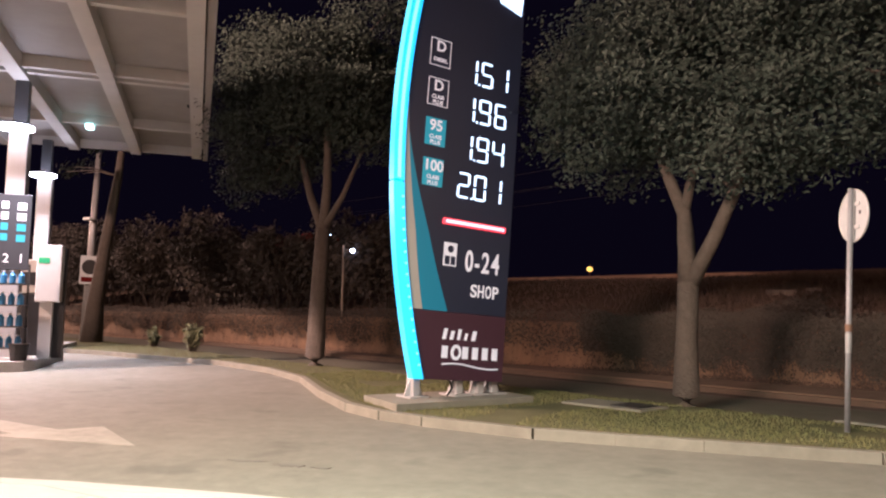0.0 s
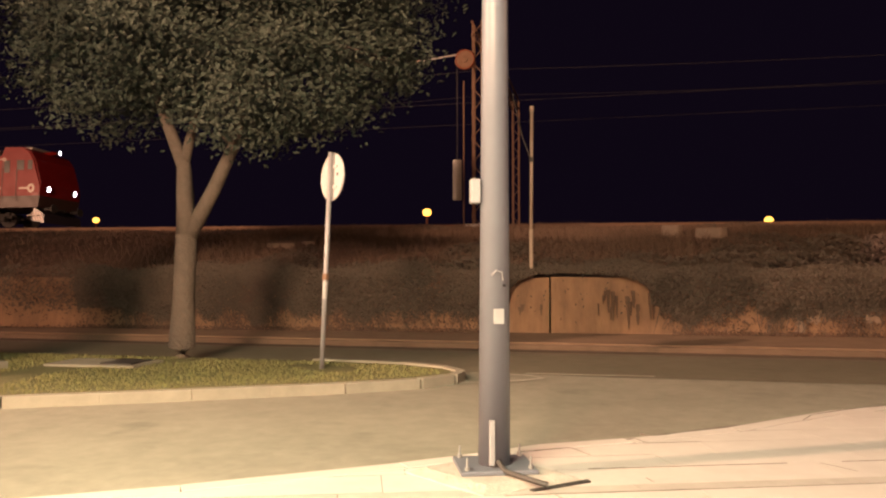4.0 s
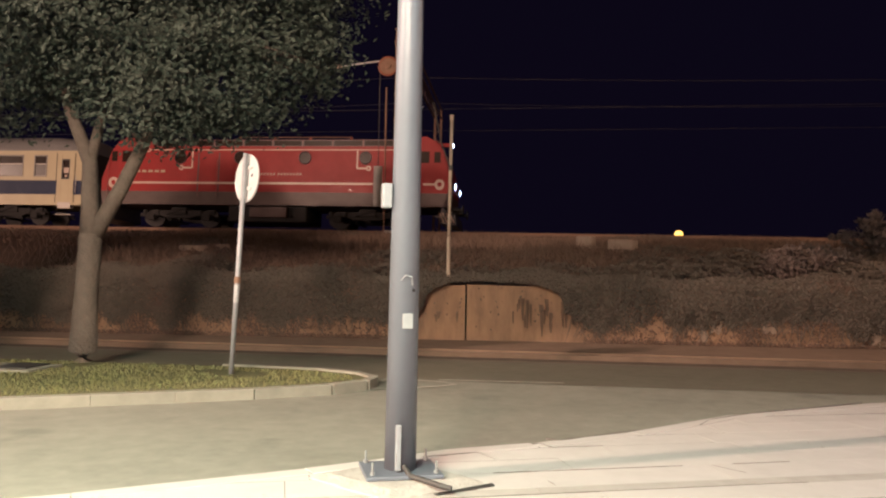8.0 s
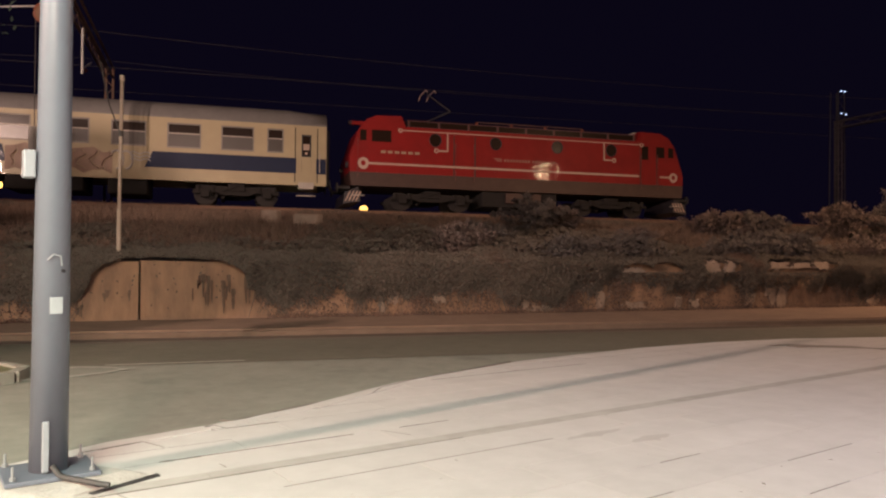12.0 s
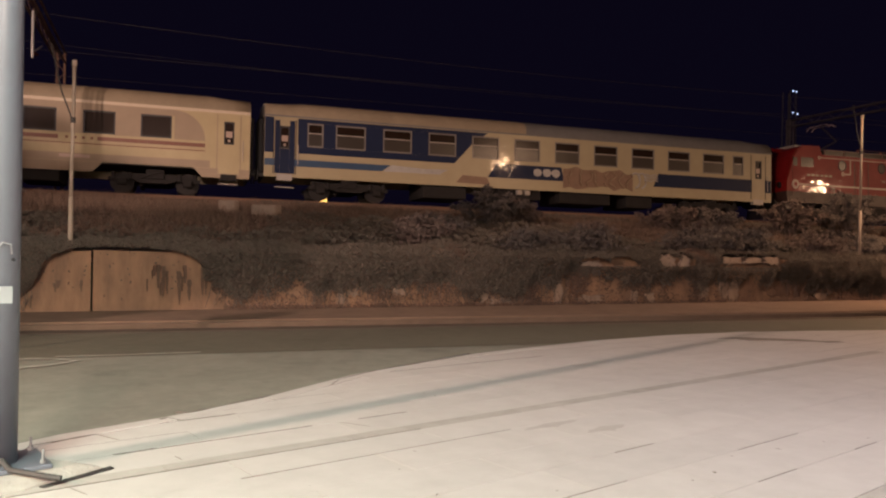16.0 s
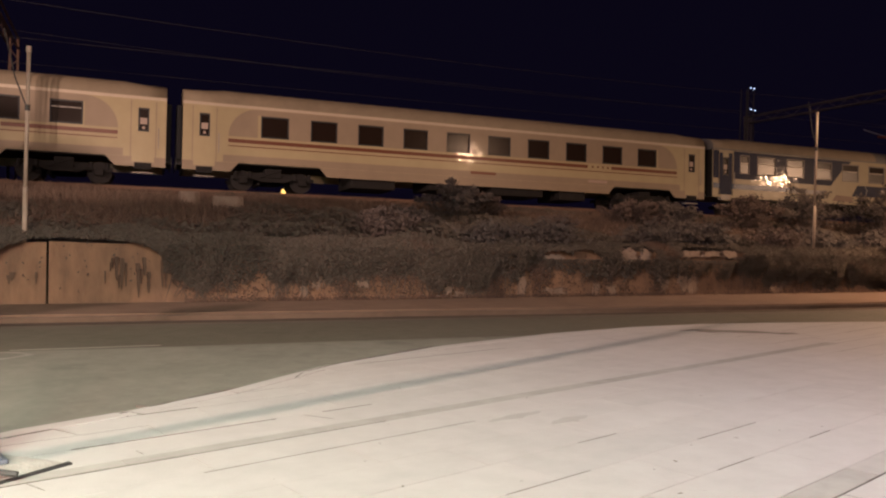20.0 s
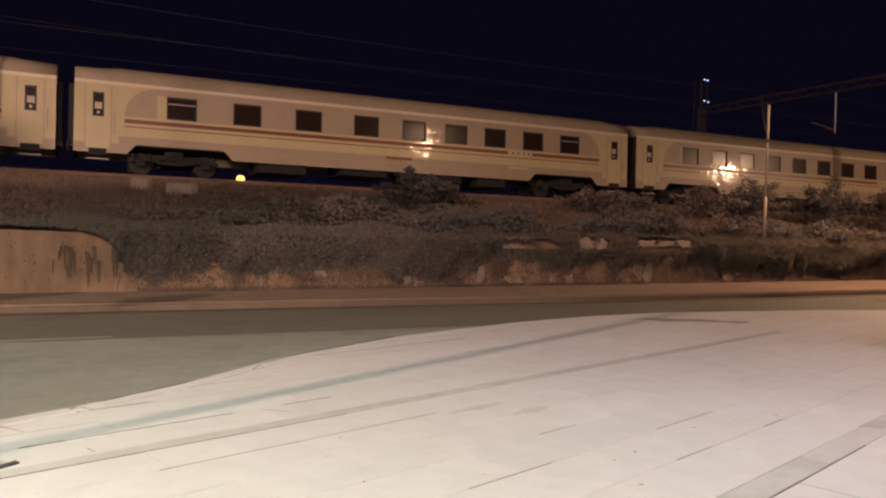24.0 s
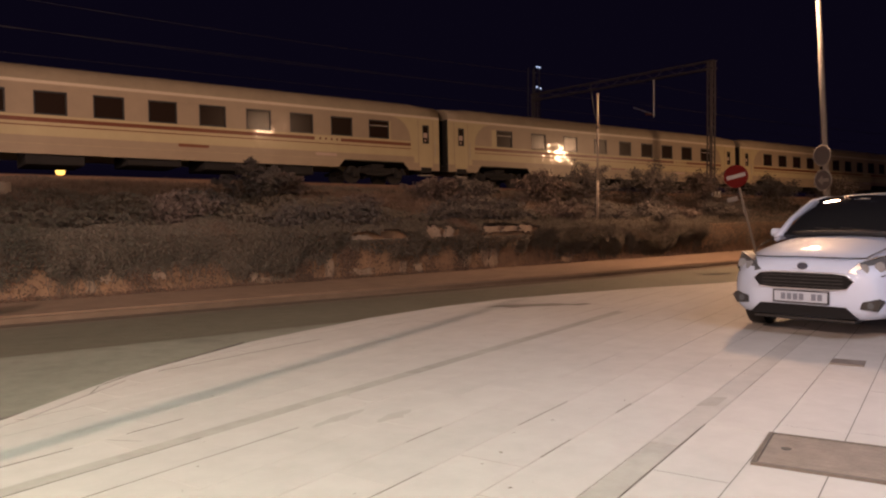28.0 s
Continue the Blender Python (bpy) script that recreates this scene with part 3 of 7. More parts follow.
def coach(cream, name, label, wins, sash=()):
    root = thing(name, label, "railway coach", group="coaches of the train")
    L, H = COACH, 1.42
    base = 0.95 if not cream else 0.80
    body_main = coach_cream if cream else coach_ivory
    wz0, wz1 = (2.24, 3.08) if cream else (2.26, 3.2)
    top = 3.42
    wins = [-x for x in wins]
    count = len(wins)
    ww = 0.575 if cream else 0.65
    holes = [(x - ww, x + ww, wz0, wz1) for x in wins]
    doors = [-0.853, -L + 0.853]
    holes += [(x - 0.2, x + 0.2, 2.15, 3.02) for x in doors]
    small = [] if cream else [-2.15, -L + 2.15]
    holes += [(x - 0.33, x + 0.33, wz0, wz1) for x in small]
    # sides and ends
    bm = bmesh.new()
    pierced(bm, -L, 0, base + 0.35 if cream else base, top, holes, -H, -H + 0.07)
    part("side_wall", bm, body_main, root)
    if cream:
        for a, b in ((-L, -L + 1.9), (-L + 6.0, -6.0), (-1.9, 0)):
            part("skirt", P([(a - (0.35 if a > -L else 0), base + 0.349), (a, base), (b, base), (b + (0.35 if b < 0 else 0), base + 0.349)], -H, -H + 0.07, "y"), coach_beige, root)
    bm = bmesh.new()
    pierced(bm, -L, 0, base, top, holes, H - 0.07, H)
    part("far_side_wall", bm, body_main, root)
    for x0, x1 in ((-0.08, -0.002), (-L + 0.002, -L + 0.08)):
        part("end_wall", B(x0, x1, -H + 0.07, H - 0.07, base, top + 0.3), underframe, root)
    # floor pan and inner lining take the near-black underframe colour
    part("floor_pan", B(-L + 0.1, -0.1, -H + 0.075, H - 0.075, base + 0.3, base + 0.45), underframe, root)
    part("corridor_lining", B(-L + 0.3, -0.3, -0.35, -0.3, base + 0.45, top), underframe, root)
    # roof, lowered at the ends
    prof = shell_profile(H, 0, 3.42, 0.76)
    bm = bmesh.new()
    rings = []
    for x, k in ((0, 0.86), (-0.9, 0.9), (-1.6, 1.0), (-14.3, 1.0), (-L + 1.6, 1.0), (-L + 0.9, 0.9), (-L, 0.86)):
        rings.append([bm.verts.new((x, y, 3.42 + (z - 3.42) * k)) for y, z in prof])
    for a, b in zip(rings, rings[1:]):
        for k in range(len(prof) - 1):
            f = bm.faces.new((a[k], a[k + 1], b[k + 1], b[k]))
            f.smooth = True
            f.material_index = 1 if not cream and a[k].co.x < -14 else 0
    bm.faces.new(rings[0][::-1])
    bm.faces.new(rings[-1])
    bmesh.ops.recalc_face_normals(bm, faces=bm.faces[:])
    part("roof", bm, coach_roof if cream else coach_roof_grey, root, mats=() if cream else (coach_roof,))
    part("gutter", B(-L, 0, -H - 0.02, -H + 0.02, 3.40, 3.46), coach_pale if cream else coach_roof_grey, root)
    for x in ((-4, -9, -14, -19, -23) if cream else (-3, -8.2, -13.4, -18.6, -23.5)):
        part("roof_vent", B(x - 0.35, x + 0.35, -0.3, 0.3, 4.1, 4.26, bev=0.04), coach_roof if cream else coach_roof_grey, root)
    # windows
    for i, x in enumerate(wins + small + doors):
        h = ww if i < count else (0.33 if x in small else 0.2)
        a, b = (wz0, wz1) if x not in doors else (2.15, 3.02)
        w = part("window", B(x - h + 0.03, x + h - 0.03, -H + 0.035, -H + 0.05, a + 0.03, b - 0.03), window_dark, root)
        bm = bmesh.new()
        pierced(bm, x - h - 0.01, x + h + 0.01, a - 0.01, b + 0.01, [(x - h + 0.045, x + h - 0.045, a + 0.045, b - 0.045)], -H - 0.012, -H + 0.04)
        part("window_frame", bm, black_plastic if cream or x in doors else window_trim, w)
        if x in doors:
            part("door_sticker", B(x - 0.13, x + 0.13, -H + 0.026, -H + 0.032, 2.42, 2.66), stripe_white, w)
            part("door_latch", B(x - 0.05, x + 0.05, -H + 0.026, -H + 0.032, 2.24, 2.34), stripe_white, w)
        elif not cream:
            part("sash_bar", B(x - h + 0.045, x + h - 0.045, -H + 0.0, -H + 0.034, a + 0.53, a + 0.57), frame_alu, w)
            part("lower_sash", B(x - h + 0.05, x + h - 0.05, -H + 0.02, -H + 0.03, a + 0.05, a + 0.53), window_lower, w)
        elif i in sash:
            part("sash_bar", B(x - h + 0.045, x + h - 0.045, -H + 0.0, -H + 0.034, b - 0.27, b - 0.235), frame_alu, w)
    # doors
    for x in doors:
        d = part("door", B(x - 0.42, x - 0.205, -H - 0.014, -H - 0.001, base + 0.15, 3.25), body_main if cream else (coach_navy if x < -5 else coach_ivory), root)
        part("door_leaf", B(x + 0.205, x + 0.42, -H - 0.014, -H - 0.001, base + 0.15, 3.25), body_main if cream else (coach_navy if x < -5 else coach_ivory), d)
        part("door_foot", B(x - 0.2, x + 0.2, -H - 0.014, -H - 0.001, base + 0.15, 2.13), body_main if cream else (coach_navy if x < -5 else coach_ivory), d)
        for s in (-0.47, 0.47):
            part("door_gap", B(x + s - 0.018, x + s + 0.018, -H - 0.003, -H + 0.01, base + 0.12, 3.3), coach_beige if cream else underframe, d)
        part("grab_rail", T([(x + 0.56, -H - 0.05, 1.5), (x + 0.56, -H - 0.05, 2.3)], 0.018, 8), frame_alu, d)
        part("door_step", B(x - 0.4, x + 0.4, -H - 0.05, -H + 0.25, 0.5, 0.54), frame_alu, d)
        part("step_box", B(x - 0.32, x + 0.32, -H - 0.02, -H + 0.2, base - 0.12, base + 0.13), frame_alu if not cream else underframe, d)
    # livery
    e = -H - 0.004
    if cream:
        def band(n, x0, x1, z0, z1, m):
            part(n, B(x0, x1, e - 0.003, -H + 0.001, z0, z1), m, root)
        arc = [(-2.3 - 1.0 * (1 - math.sin(math.pi / 2 * k / 8)), 3.3 - 1.16 * math.cos(math.pi / 2 * k / 8)) for k in range(9)]
        # beige field round the windows, in pieces between them
        for k in range(1, count):
            a, b = wins[k - 1] - ww - 0.012, wins[k] + ww + 0.012
            band("beige_field", b, a, wz0 - 0.03, wz1 + 0.012, coach_beige)
        band("beige_field", -L + 3.0, -3.0, wz1 + 0.013, 3.34, coach_beige)
        for s in (0, 1):
            pts = []
            for k in range(11):
                t = math.pi / 2 * k / 10
                pts.append((-3.0 + 1.2 * math.sin(t), 2.215 + 1.12 * math.cos(t)))
            pts += [(-3.0, 2.215)]
            if s:
                pts = [(-L - x, z) for x, z in pts]
            part("beige_arc", P(pts, e - 0.003, -H + 0.001, "y"), coach_beige, root)
        band("brown_stripe", -L + 1.8, -7.25, 1.97, 2.12, coach_brown)
        band("brown_stripe", -5.85, -1.8, 1.97, 2.12, coach_brown)
        for k in range(4):
            band("stripe_mark", -7.0 + 0.3 * k, -6.9 + 0.3 * k, 2.0, 2.1, coach_brown)
        band("thin_stripe", -L + 1.8, -1.8, 1.81, 1.85, coach_brown)
        band("lower_field", -L + 1.6, -1.6, base + 0.36, 1.45, coach_beige)
        part("number_bar", B(-13.6, -12.3, e - 0.006, -H - 0.001, 1.32, 1.45), coach_brown, root)
        part("number_bar", B(-7.2, -6.1, e - 0.006, -H - 0.001, 1.28, 1.4), stripe_white, root)
        part("pale_stripe", B(-L, 0, e - 0.004, -H + 0.001, 3.345, 3.395), coach_pale, root)
    else:
        def sheet(n, pts, m, deep=0.0):
            part(n, P(pts, e - 0.003 - deep, -H + 0.001, "y"), m, root)
        sheet("navy_band", [(-7.3, 1.44), (-0.02, 1.44), (-0.02, 2.08), (-7.0, 2.08)], coach_navy)
        sheet("navy_panel", [(-16.25, 1.44), (-12.3, 1.44), (-12.45, 2.08), (-15.8, 2.08)], coach_navy)
        # navy upper field at the rear, pieced round the windows
        cuts = sorted([(x - h - 0.012, x + h + 0.012) for x, h in [(w, ww) for w in wins[7:]] + [(-L + 2.15, 0.33)]])
        a = -L + 1.4
        for c0, c1 in cuts:
            if c0 > a:
                sheet("navy_field", [(a, wz0 - 0.012), (c0, wz0 - 0.012), (c0, wz1 + 0.012), (a, wz1 + 0.012)], coach_navy)
            a = c1
        sheet("navy_field", [(a, wz0 - 0.012), (-17.62, wz0 - 0.012), (-17.04, 2.85), (-17.04, wz1 + 0.012), (a, wz1 + 0.012)], coach_navy)
        sheet("navy_field", [(-L + 1.4, 1.96), (-17.9, 1.96), (-17.64, wz0 - 0.014), (-L + 1.4, wz0 - 0.014)], coach_navy)
        sheet("navy_field", [(-L + 1.4, wz1 + 0.014), (-16.5, wz1 + 0.014), (-16.27, 3.37), (-L + 1.4, 3.37)], coach_navy, 0.002)
        sheet("navy_end", [(-L + 0.01, 1.96), (-L + 0.38, 1.96), (-L + 0.38, 3.37), (-L + 0.01, 3.37)], coach_navy)
        sheet("blue_band", [(-L + 0.02, 1.42), (-21.3, 1.42), (-20.9, 1.7), (-L + 0.02, 1.7)], coach_blue)
        sheet("silver_spray", [(-21.25, 1.42), (-18.6, 1.42), (-18.2, 1.66), (-19.4, 1.64), (-20.85, 1.71)], paint_grey, 0.002)
        # spray paint along the middle of the side
        rng = random.Random(11)
        def blob(cx, cz, rx, rz, n=11):
            return [(cx + rx * math.cos(a) * rng.uniform(0.85, 1.1), cz + rz * math.sin(a) * rng.uniform(0.85, 1.1)) for a in (2 * math.pi * j / n for j in range(n))]
        ragged = [(-12.35 + 0.35 * k, 2.06 + rng.uniform(-0.16, 0.14)) for k in range(12)] + [(-8.5 - 0.35 * k, 1.2 + rng.uniform(-0.1, 0.1)) for k in range(12)]
        sheet("spray_panel", ragged[::-1], paint_rust, 0.003)
        for k in range(8):
            x = -12.05 + 0.46 * k
            zig = [(x + rng.uniform(-0.12, 0.3), e - 0.012, z) for z in (1.28, 1.45, 1.65, 1.82, 1.98)]
            part("letter_stroke", T(zig, 0.03, 5), paint_umber, root)
            part("letter_outline", T([(a + 0.07, b - 0.004, c) for a, b, c in zig], 0.012, 5), coach_ivory, root)
        for k in range(2):
            part("spray_curl", T([(-8.35 + 0.35 * k + 0.26 * math.cos(a), e - 0.012, 1.68 + 0.36 * math.sin(a)) for a in (2 * math.pi * j / 16 for j in range(-4, 7))], 0.045, 6), paint_grey, root)
        for k in range(3):
            part("spray_wave", T([(-7.85 + 0.13 * j, e - 0.012, 1.98 - 0.13 * k + 0.05 * math.sin(j * 1.7)) for j in range(7)], 0.028, 5), paint_grey, root)
        for k in range(3):
            sheet("spray_tag", blob(-13.7 + 0.48 * k, 1.78, 0.25, 0.2, 8), paint_grey, 0.016 + 0.0012 * k)
        part("spray_stroke", T([(-15.2, e - 0.01, 2.05), (-15.05, e - 0.01, 1.8), (-15.2, e - 0.01, 1.5)], 0.04, 5), paint_grey, root)
        sheet("spray_tag", [(-17.8, 1.12), (-16.1, 1.08), (-16.3, 1.42), (-17.5, 1.46)], paint_rust, 0.004)
        for x in (-14.6, -14.2):
            part("hanging_box", B(x - 0.14, x + 0.14, -H + 0.02, -H + 0.2, base - 0.22, base - 0.02, bev=0.02), frame_alu, root)
    # below the floor
    for x in (-3.7, -L + 3.7):
        bogie(root, x, underframe)
    for a, b, z in ((-8.7, -7.2, 0.35), (-12.4, -9.6, 0.42), (-15.6, -13.4, 0.5), (-19.3, -17.2, 0.38)):
        part("under_box", B(a, b, -1.15, 1.1, z, base + 0.3, bev=0.04), underframe, root)
    for x in (0, -L):
        s = 1 if x == 0 else -1
        part("gangway", B(min(x, x + s * 0.22), max(x, x + s * 0.22), -0.65, 0.65, 1.1, 3.4, bev=0.05), rubber, root)
        for y in (-0.87, 0.87):
            part("buffer", T([(x, y, 1.06), (x + s * 0.2, y, 1.06), (x + s * 0.2, y, 1.06), (x + s * 0.24, y, 1.06)], [0.09, 0.09, 0.22, 0.22], 14), dark_steel, root)
    raised(root, ((-1, -1), (0, 0), (0.8, 0.72), (0.95, 0.9), (2.1, 2.08), (3.42, 3.49), (4.3, 4.36), (6, 6)))
    return root


def ring_mark(parent, x, z, r, e):
    bm = bmesh.new()
    disc(bm, x, z, r, e - 0.012, e, 20)
    o = part("line_end", bm, stripe_white, parent)
    bm = bmesh.new()
    disc(bm, x, z, r * 0.45, e - 0.014, e, 16)
    part("line_end_eye", bm, loco_red, o)


def locomotive():
    root = thing("locomotive", "red and grey electric locomotive with white stripes and round side windows", "locomotive")
    H, L = 1.47, 15.4
    e = -H
    # body: side outline with raked cab fronts, pierced for the round and cab windows by insets
    outline = [(-0.15, 1.75), (-0.12, 2.3), (-0.5, 3.4), (-0.8, 3.85), (-1.2, 4.08), (-2.25, 4.12), (-2.45, 3.62), (-L + 2.45, 3.62), (-L + 2.25, 4.12), (-L + 1.2, 4.08), (-L + 0.8, 3.85), (-L + 0.5, 3.4), (-L + 0.12, 2.3), (-L + 0.15, 1.75)]
    bm = P(outline, -H, H, "y")
    bmesh.ops.bevel(bm, geom=[ed for ed in bm.edges if abs(ed.verts[0].co.y - ed.verts[1].co.y) < 1e-4 and max(v.co.z for v in ed.verts) > 3.3], offset=0.07, segments=2, affect="EDGES")
    part("body", bm, loco_red, root)
    part("skirt", P([(-0.2, 1.12), (-0.13, 1.748), (-L + 0.13, 1.748), (-L + 0.2, 1.12)], -H + 0.01, H - 0.01, "y"), loco_grey, root)
    # glazed roof band
    part("roof_band", B(-L + 2.5, -2.5, -H + 0.06, H - 0.06, 3.621, 3.9), loco_dark, root)
    part("roof_cover", P([(-1.2, 3.9), (-1.0, 4.02), (1.0, 4.02), (1.2, 3.9)], -L + 2.5, -2.5, "x"), loco_dark, root)
    for k in range(9):
        x = -2.55 - k * (L - 5.1) / 8
        part("band_post", B(x - 0.022, x + 0.022, -H + 0.03, -H + 0.07, 3.62, 3.92), band_steel, root)
    part("band_rail", B(-L + 2.5, -2.5, -H + 0.03, -H + 0.07, 3.9, 3.925), band_steel, root)
    for k in range(8):
        x = -2.55 - (k + 0.5) * (L - 5.1) / 8
        part("band_window", B(x - 0.58, x + 0.58, -H + 0.045, -H + 0.062, 3.65, 3.88), window_dark, root)
    # white lines
    def line(n, x0, x1, z0, z1):
        part(n, B(min(x0, x1), max(x0, x1), e - 0.01, e + 0.001, z0, z1), stripe_white, root)
    line("upper_line", -2.25, -13.15, 3.40, 3.445)
    ring_mark(root, -2.2, 3.42, 0.1, e)
    ring_mark(root, -13.2, 3.42, 0.1, e)
    line("lower_line", -2.35, -14.6, 2.03, 2.105)
    line("lower_line", -0.7, -1.3, 2.03, 2.105)
    ring_mark(root, -14.72, 2.07, 0.22, e)
    ring_mark(root, -0.62, 2.07, 0.2, e)
    for x, s in ((-11.2, -1), (-4.05, 1)):
        line("bracket", x - 0.03, x + 0.03, 2.7, 3.4)
        line("bracket", x, x + s * 0.42, 2.67, 2.73)
        ring_mark(root, x + s * 0.48, 2.7, 0.1, e)
    for x in (-11.73, -9.09, -6.28, -3.71):
        bm = bmesh.new()
        disc(bm, x, 3.1, 0.25, e - 0.008, e + 0.01, 28)
        w = part("round_window", bm, window_dark, root)
        bm = tube(bmesh.new(), [(x + 0.25 * math.cos(t), e - 0.01, 3.1 + 0.25 * math.sin(t)) for t in (2 * math.pi * k / 24 for k in range(25))], 0.018, 6)
        part("window_rim", bm, loco_dark, w)
    for x0, x1, z0, z1 in ((-14.38, -13.58, 2.92, 3.38), (-14.86, -14.6, 2.94, 3.36), (-2.2, -1.87, 2.8, 3.36), (-1.46, -1.06, 2.9, 3.36), (-0.86, -0.6, 2.92, 3.34)):
        part("cab_window", B(x0, x1, e - 0.008, e + 0.01, z0, z1, bev=0.0), window_dark, root)
    for x in (-10.87, -10.06, -2.25, -1.43, -14.95):
        part("hand_rail", T([(x, e - 0.05, 1.5), (x, e - 0.06, 1.6), (x, e - 0.06, 2.9), (x, e - 0.05, 3.0)], 0.014, 8), band_steel, root)
    for x0, x1 in ((-10.95, -10.9), (-10.03, -9.98), (-1.48, -1.44), (-2.3, -2.26)):
        part("door_seam", B(x0, x1, e - 0.003, e + 0.001, 1.76, 3.3), loco_grey, root)
    for k in range(17):
        x = -8.72 + 0.135 * k + (0.06 if k > 8 else 0)
        part("letter_bar", P([(x, 2.40), (x + 0.085, 2.40), (x + 0.105, 2.50), (x + 0.02, 2.50)], e - 0.006, e + 0.001, "y"), letter_grey, root)
    for k in range(3):
        part("wing_mark", P([(-9.2 + 0.06 * k, 2.52 - 0.045 * k), (-8.8, 2.52 - 0.045 * k), (-8.82, 2.49 - 0.045 * k), (-9.14 + 0.06 * k, 2.49 - 0.045 * k)], e - 0.006, e + 0.001, "y"), letter_grey, root)
    for k in range(6):
        part("number_bar", B(-14.0 + k * 0.28, -13.8 + k * 0.28, e - 0.006, e + 0.001, 2.5, 2.6), coach_beige, root)
    # cab fronts: windscreen, lamps, buffers, plough
    for s, x0 in ((1, 0.0), (-1, -L)):
        def X(d):
            return x0 - s * d
        scr = P([(X(0.30), 2.72), (X(0.27), 2.74), (X(0.50), 3.3), (X(0.53), 3.28)], -1.15, 1.15, "y")
        part("windscreen", scr, window_dark, root)
        for y in (-0.95, 0.95):
            hl = part("headlamp", T([(X(0.2), y, 2.05), (X(0.03), y, 2.05)], 0.13, 14), loco_dark, root)
            part("headlamp_lens", T([(X(0.029), y, 2.05), (X(0.022), y, 2.05)], 0.11, 14), head_lamp if s == 1 else window_dark, hl)
            part("buffer", T([(X(0.2), y, 1.06), (X(-0.28), y, 1.06), (X(-0.28), y, 1.06), (X(-0.33), y, 1.06)], [0.1, 0.1, 0.24, 0.24], 14), dark_steel, root)
        tl = part("top_lamp", T([(X(0.4), 0, 3.98), (X(0.26), 0, 3.98)], 0.11, 14), loco_dark, root)
        part("top_lamp_lens", T([(X(0.259), 0, 3.98), (X(0.252), 0, 3.98)], 0.095, 14), head_lamp if s == 1 else window_dark, tl)
        part("lamp_bracket", B(min(X(1.1), X(0.36)), max(X(1.1), X(0.36)), -0.09, 0.09, 3.88, 4.07, bev=0.02), loco_red, root)
        part("cab_roof_box", B(min(X(1.3), X(2.2)), max(X(1.3), X(2.2)), -0.7, 0.7, 4.08, 4.24, bev=0.05), frame_alu, root)
        part("coupling_hook", B(min(X(0.2), X(-0.2)), max(X(0.2), X(-0.2)), -0.08, 0.08, 0.95, 1.12), dark_steel, root)
        pl = part("plough", P([(X(-0.1), 0.2), (X(-0.05), 0.75), (X(0.5), 1.1), (X(0.6), 0.35)], -1.35, 1.35, "y"), loco_dark, root)
        for k in range(4):
            xa = 0.02 + 0.14 * k
            part("plough_stripe", P([(X(xa - 0.06), 0.35), (X(xa + 0.0), 0.35), (X(xa + 0.2), 0.85), (X(xa + 0.14), 0.85)], -1.36, -1.345, "y"), stripe_white, pl)
        part("front_step", B(min(X(0.2), X(0.75)), max(X(0.2), X(0.75)), -1.5, -1.3, 0.62, 0.66), frame_alu, root)
    for x in (-3.6, -L + 3.6):
        bogie(root, x, underframe)
    part("transformer", B(-9.6, -6.2, -1.2, 1.2, 0.3, 1.1, bev=0.05), underframe, root)
    part("battery_box", B(-8.6, -7.0, -1.4, -1.21, 0.5, 1.05, bev=0.03), loco_grey, root, "dull grey-brown battery box")
    # roof gear and the raised current collector at the rear
    for x in (-4.6, -6.4, -8.0, -9.6):
        part("insulator", T([(x, -0.35, 4.0), (x, -0.35, 4.12), (x, -0.35, 4.12), (x, -0.35, 4.28)], [0.06, 0.06, 0.09, 0.05], 10), coach_brown, root)
    part("bus_bar", T([(-4.6, -0.35, 4.29), (-9.6, -0.35, 4.29)], 0.018, 6), rust_steel, root)
    pan = part("collector_base", B(-12.2, -10.8, -0.55, 0.55, 4.05, 4.12), dark_steel, root)
    part("collector_arm", T([(-12.0, 0, 4.12), (-10.7, 0, 4.75)], 0.035, 8), dark_steel, pan)
    part("collector_arm", T([(-10.7, 0, 4.75), (-11.75, 0, 5.45)], 0.028, 8), dark_steel, pan)
    for dx in (-0.18, 0.18):
        part("collector_head", T([(-11.75 + dx, -0.85, 5.32), (-11.75 + dx, -0.6, 5.47), (-11.75 + dx, 0.6, 5.47), (-11.75 + dx, 0.85, 5.32)], 0.022, 8), stripe_white, pan)
    # folded collector in front
    fol = part("folded_collector", B(-4.1, -2.9, -0.55, 0.55, 4.03, 4.09), dark_steel, root)
    part("folded_arm", T([(-4.0, 0, 4.12), (-2.95, 0, 4.2)], 0.03, 8), dark_steel, fol)
    for o in root.children_recursive:
        o.data.transform(Matrix.Translation((1.415, 0, 0)) @ Matrix.Diagonal((1.0835, 1, 1, 1)))
    raised(root, ((-1, -1), (0, 0), (1.12, 0.98), (1.75, 1.58), (2.07, 1.98), (2.7, 2.67), (3.1, 3.16), (3.42, 3.5), (3.62, 3.68), (3.93, 3.98), (4.12, 4.15), (5.5, 5.65), (7, 7)))
    return root


loco = locomotive()
coach_1 = coach(False, "passenger_coach", "ivory and navy blue coach with spray paint below its windows", [3.69 + 2.113 * k for k in range(10)])
coach_2 = coach(True, "passenger_coach", "cream coach with brown stripe and ten dark square windows", [3.69 + 2.111 * k for k in range(10)])
coach_3 = coach(True, "passenger_coach", "cream coach with brown stripe and nine unevenly spaced windows", [3.642, 5.82, 7.969, 10.068, 12.227, 14.552, 17.198, 19.828, 22.452], (0, 8))
coach_4 = coach(True, "passenger_coach", "cream coach with brown stripe at the end of the train", [3.687 + 2.105 * k for k in range(10)], (0,))

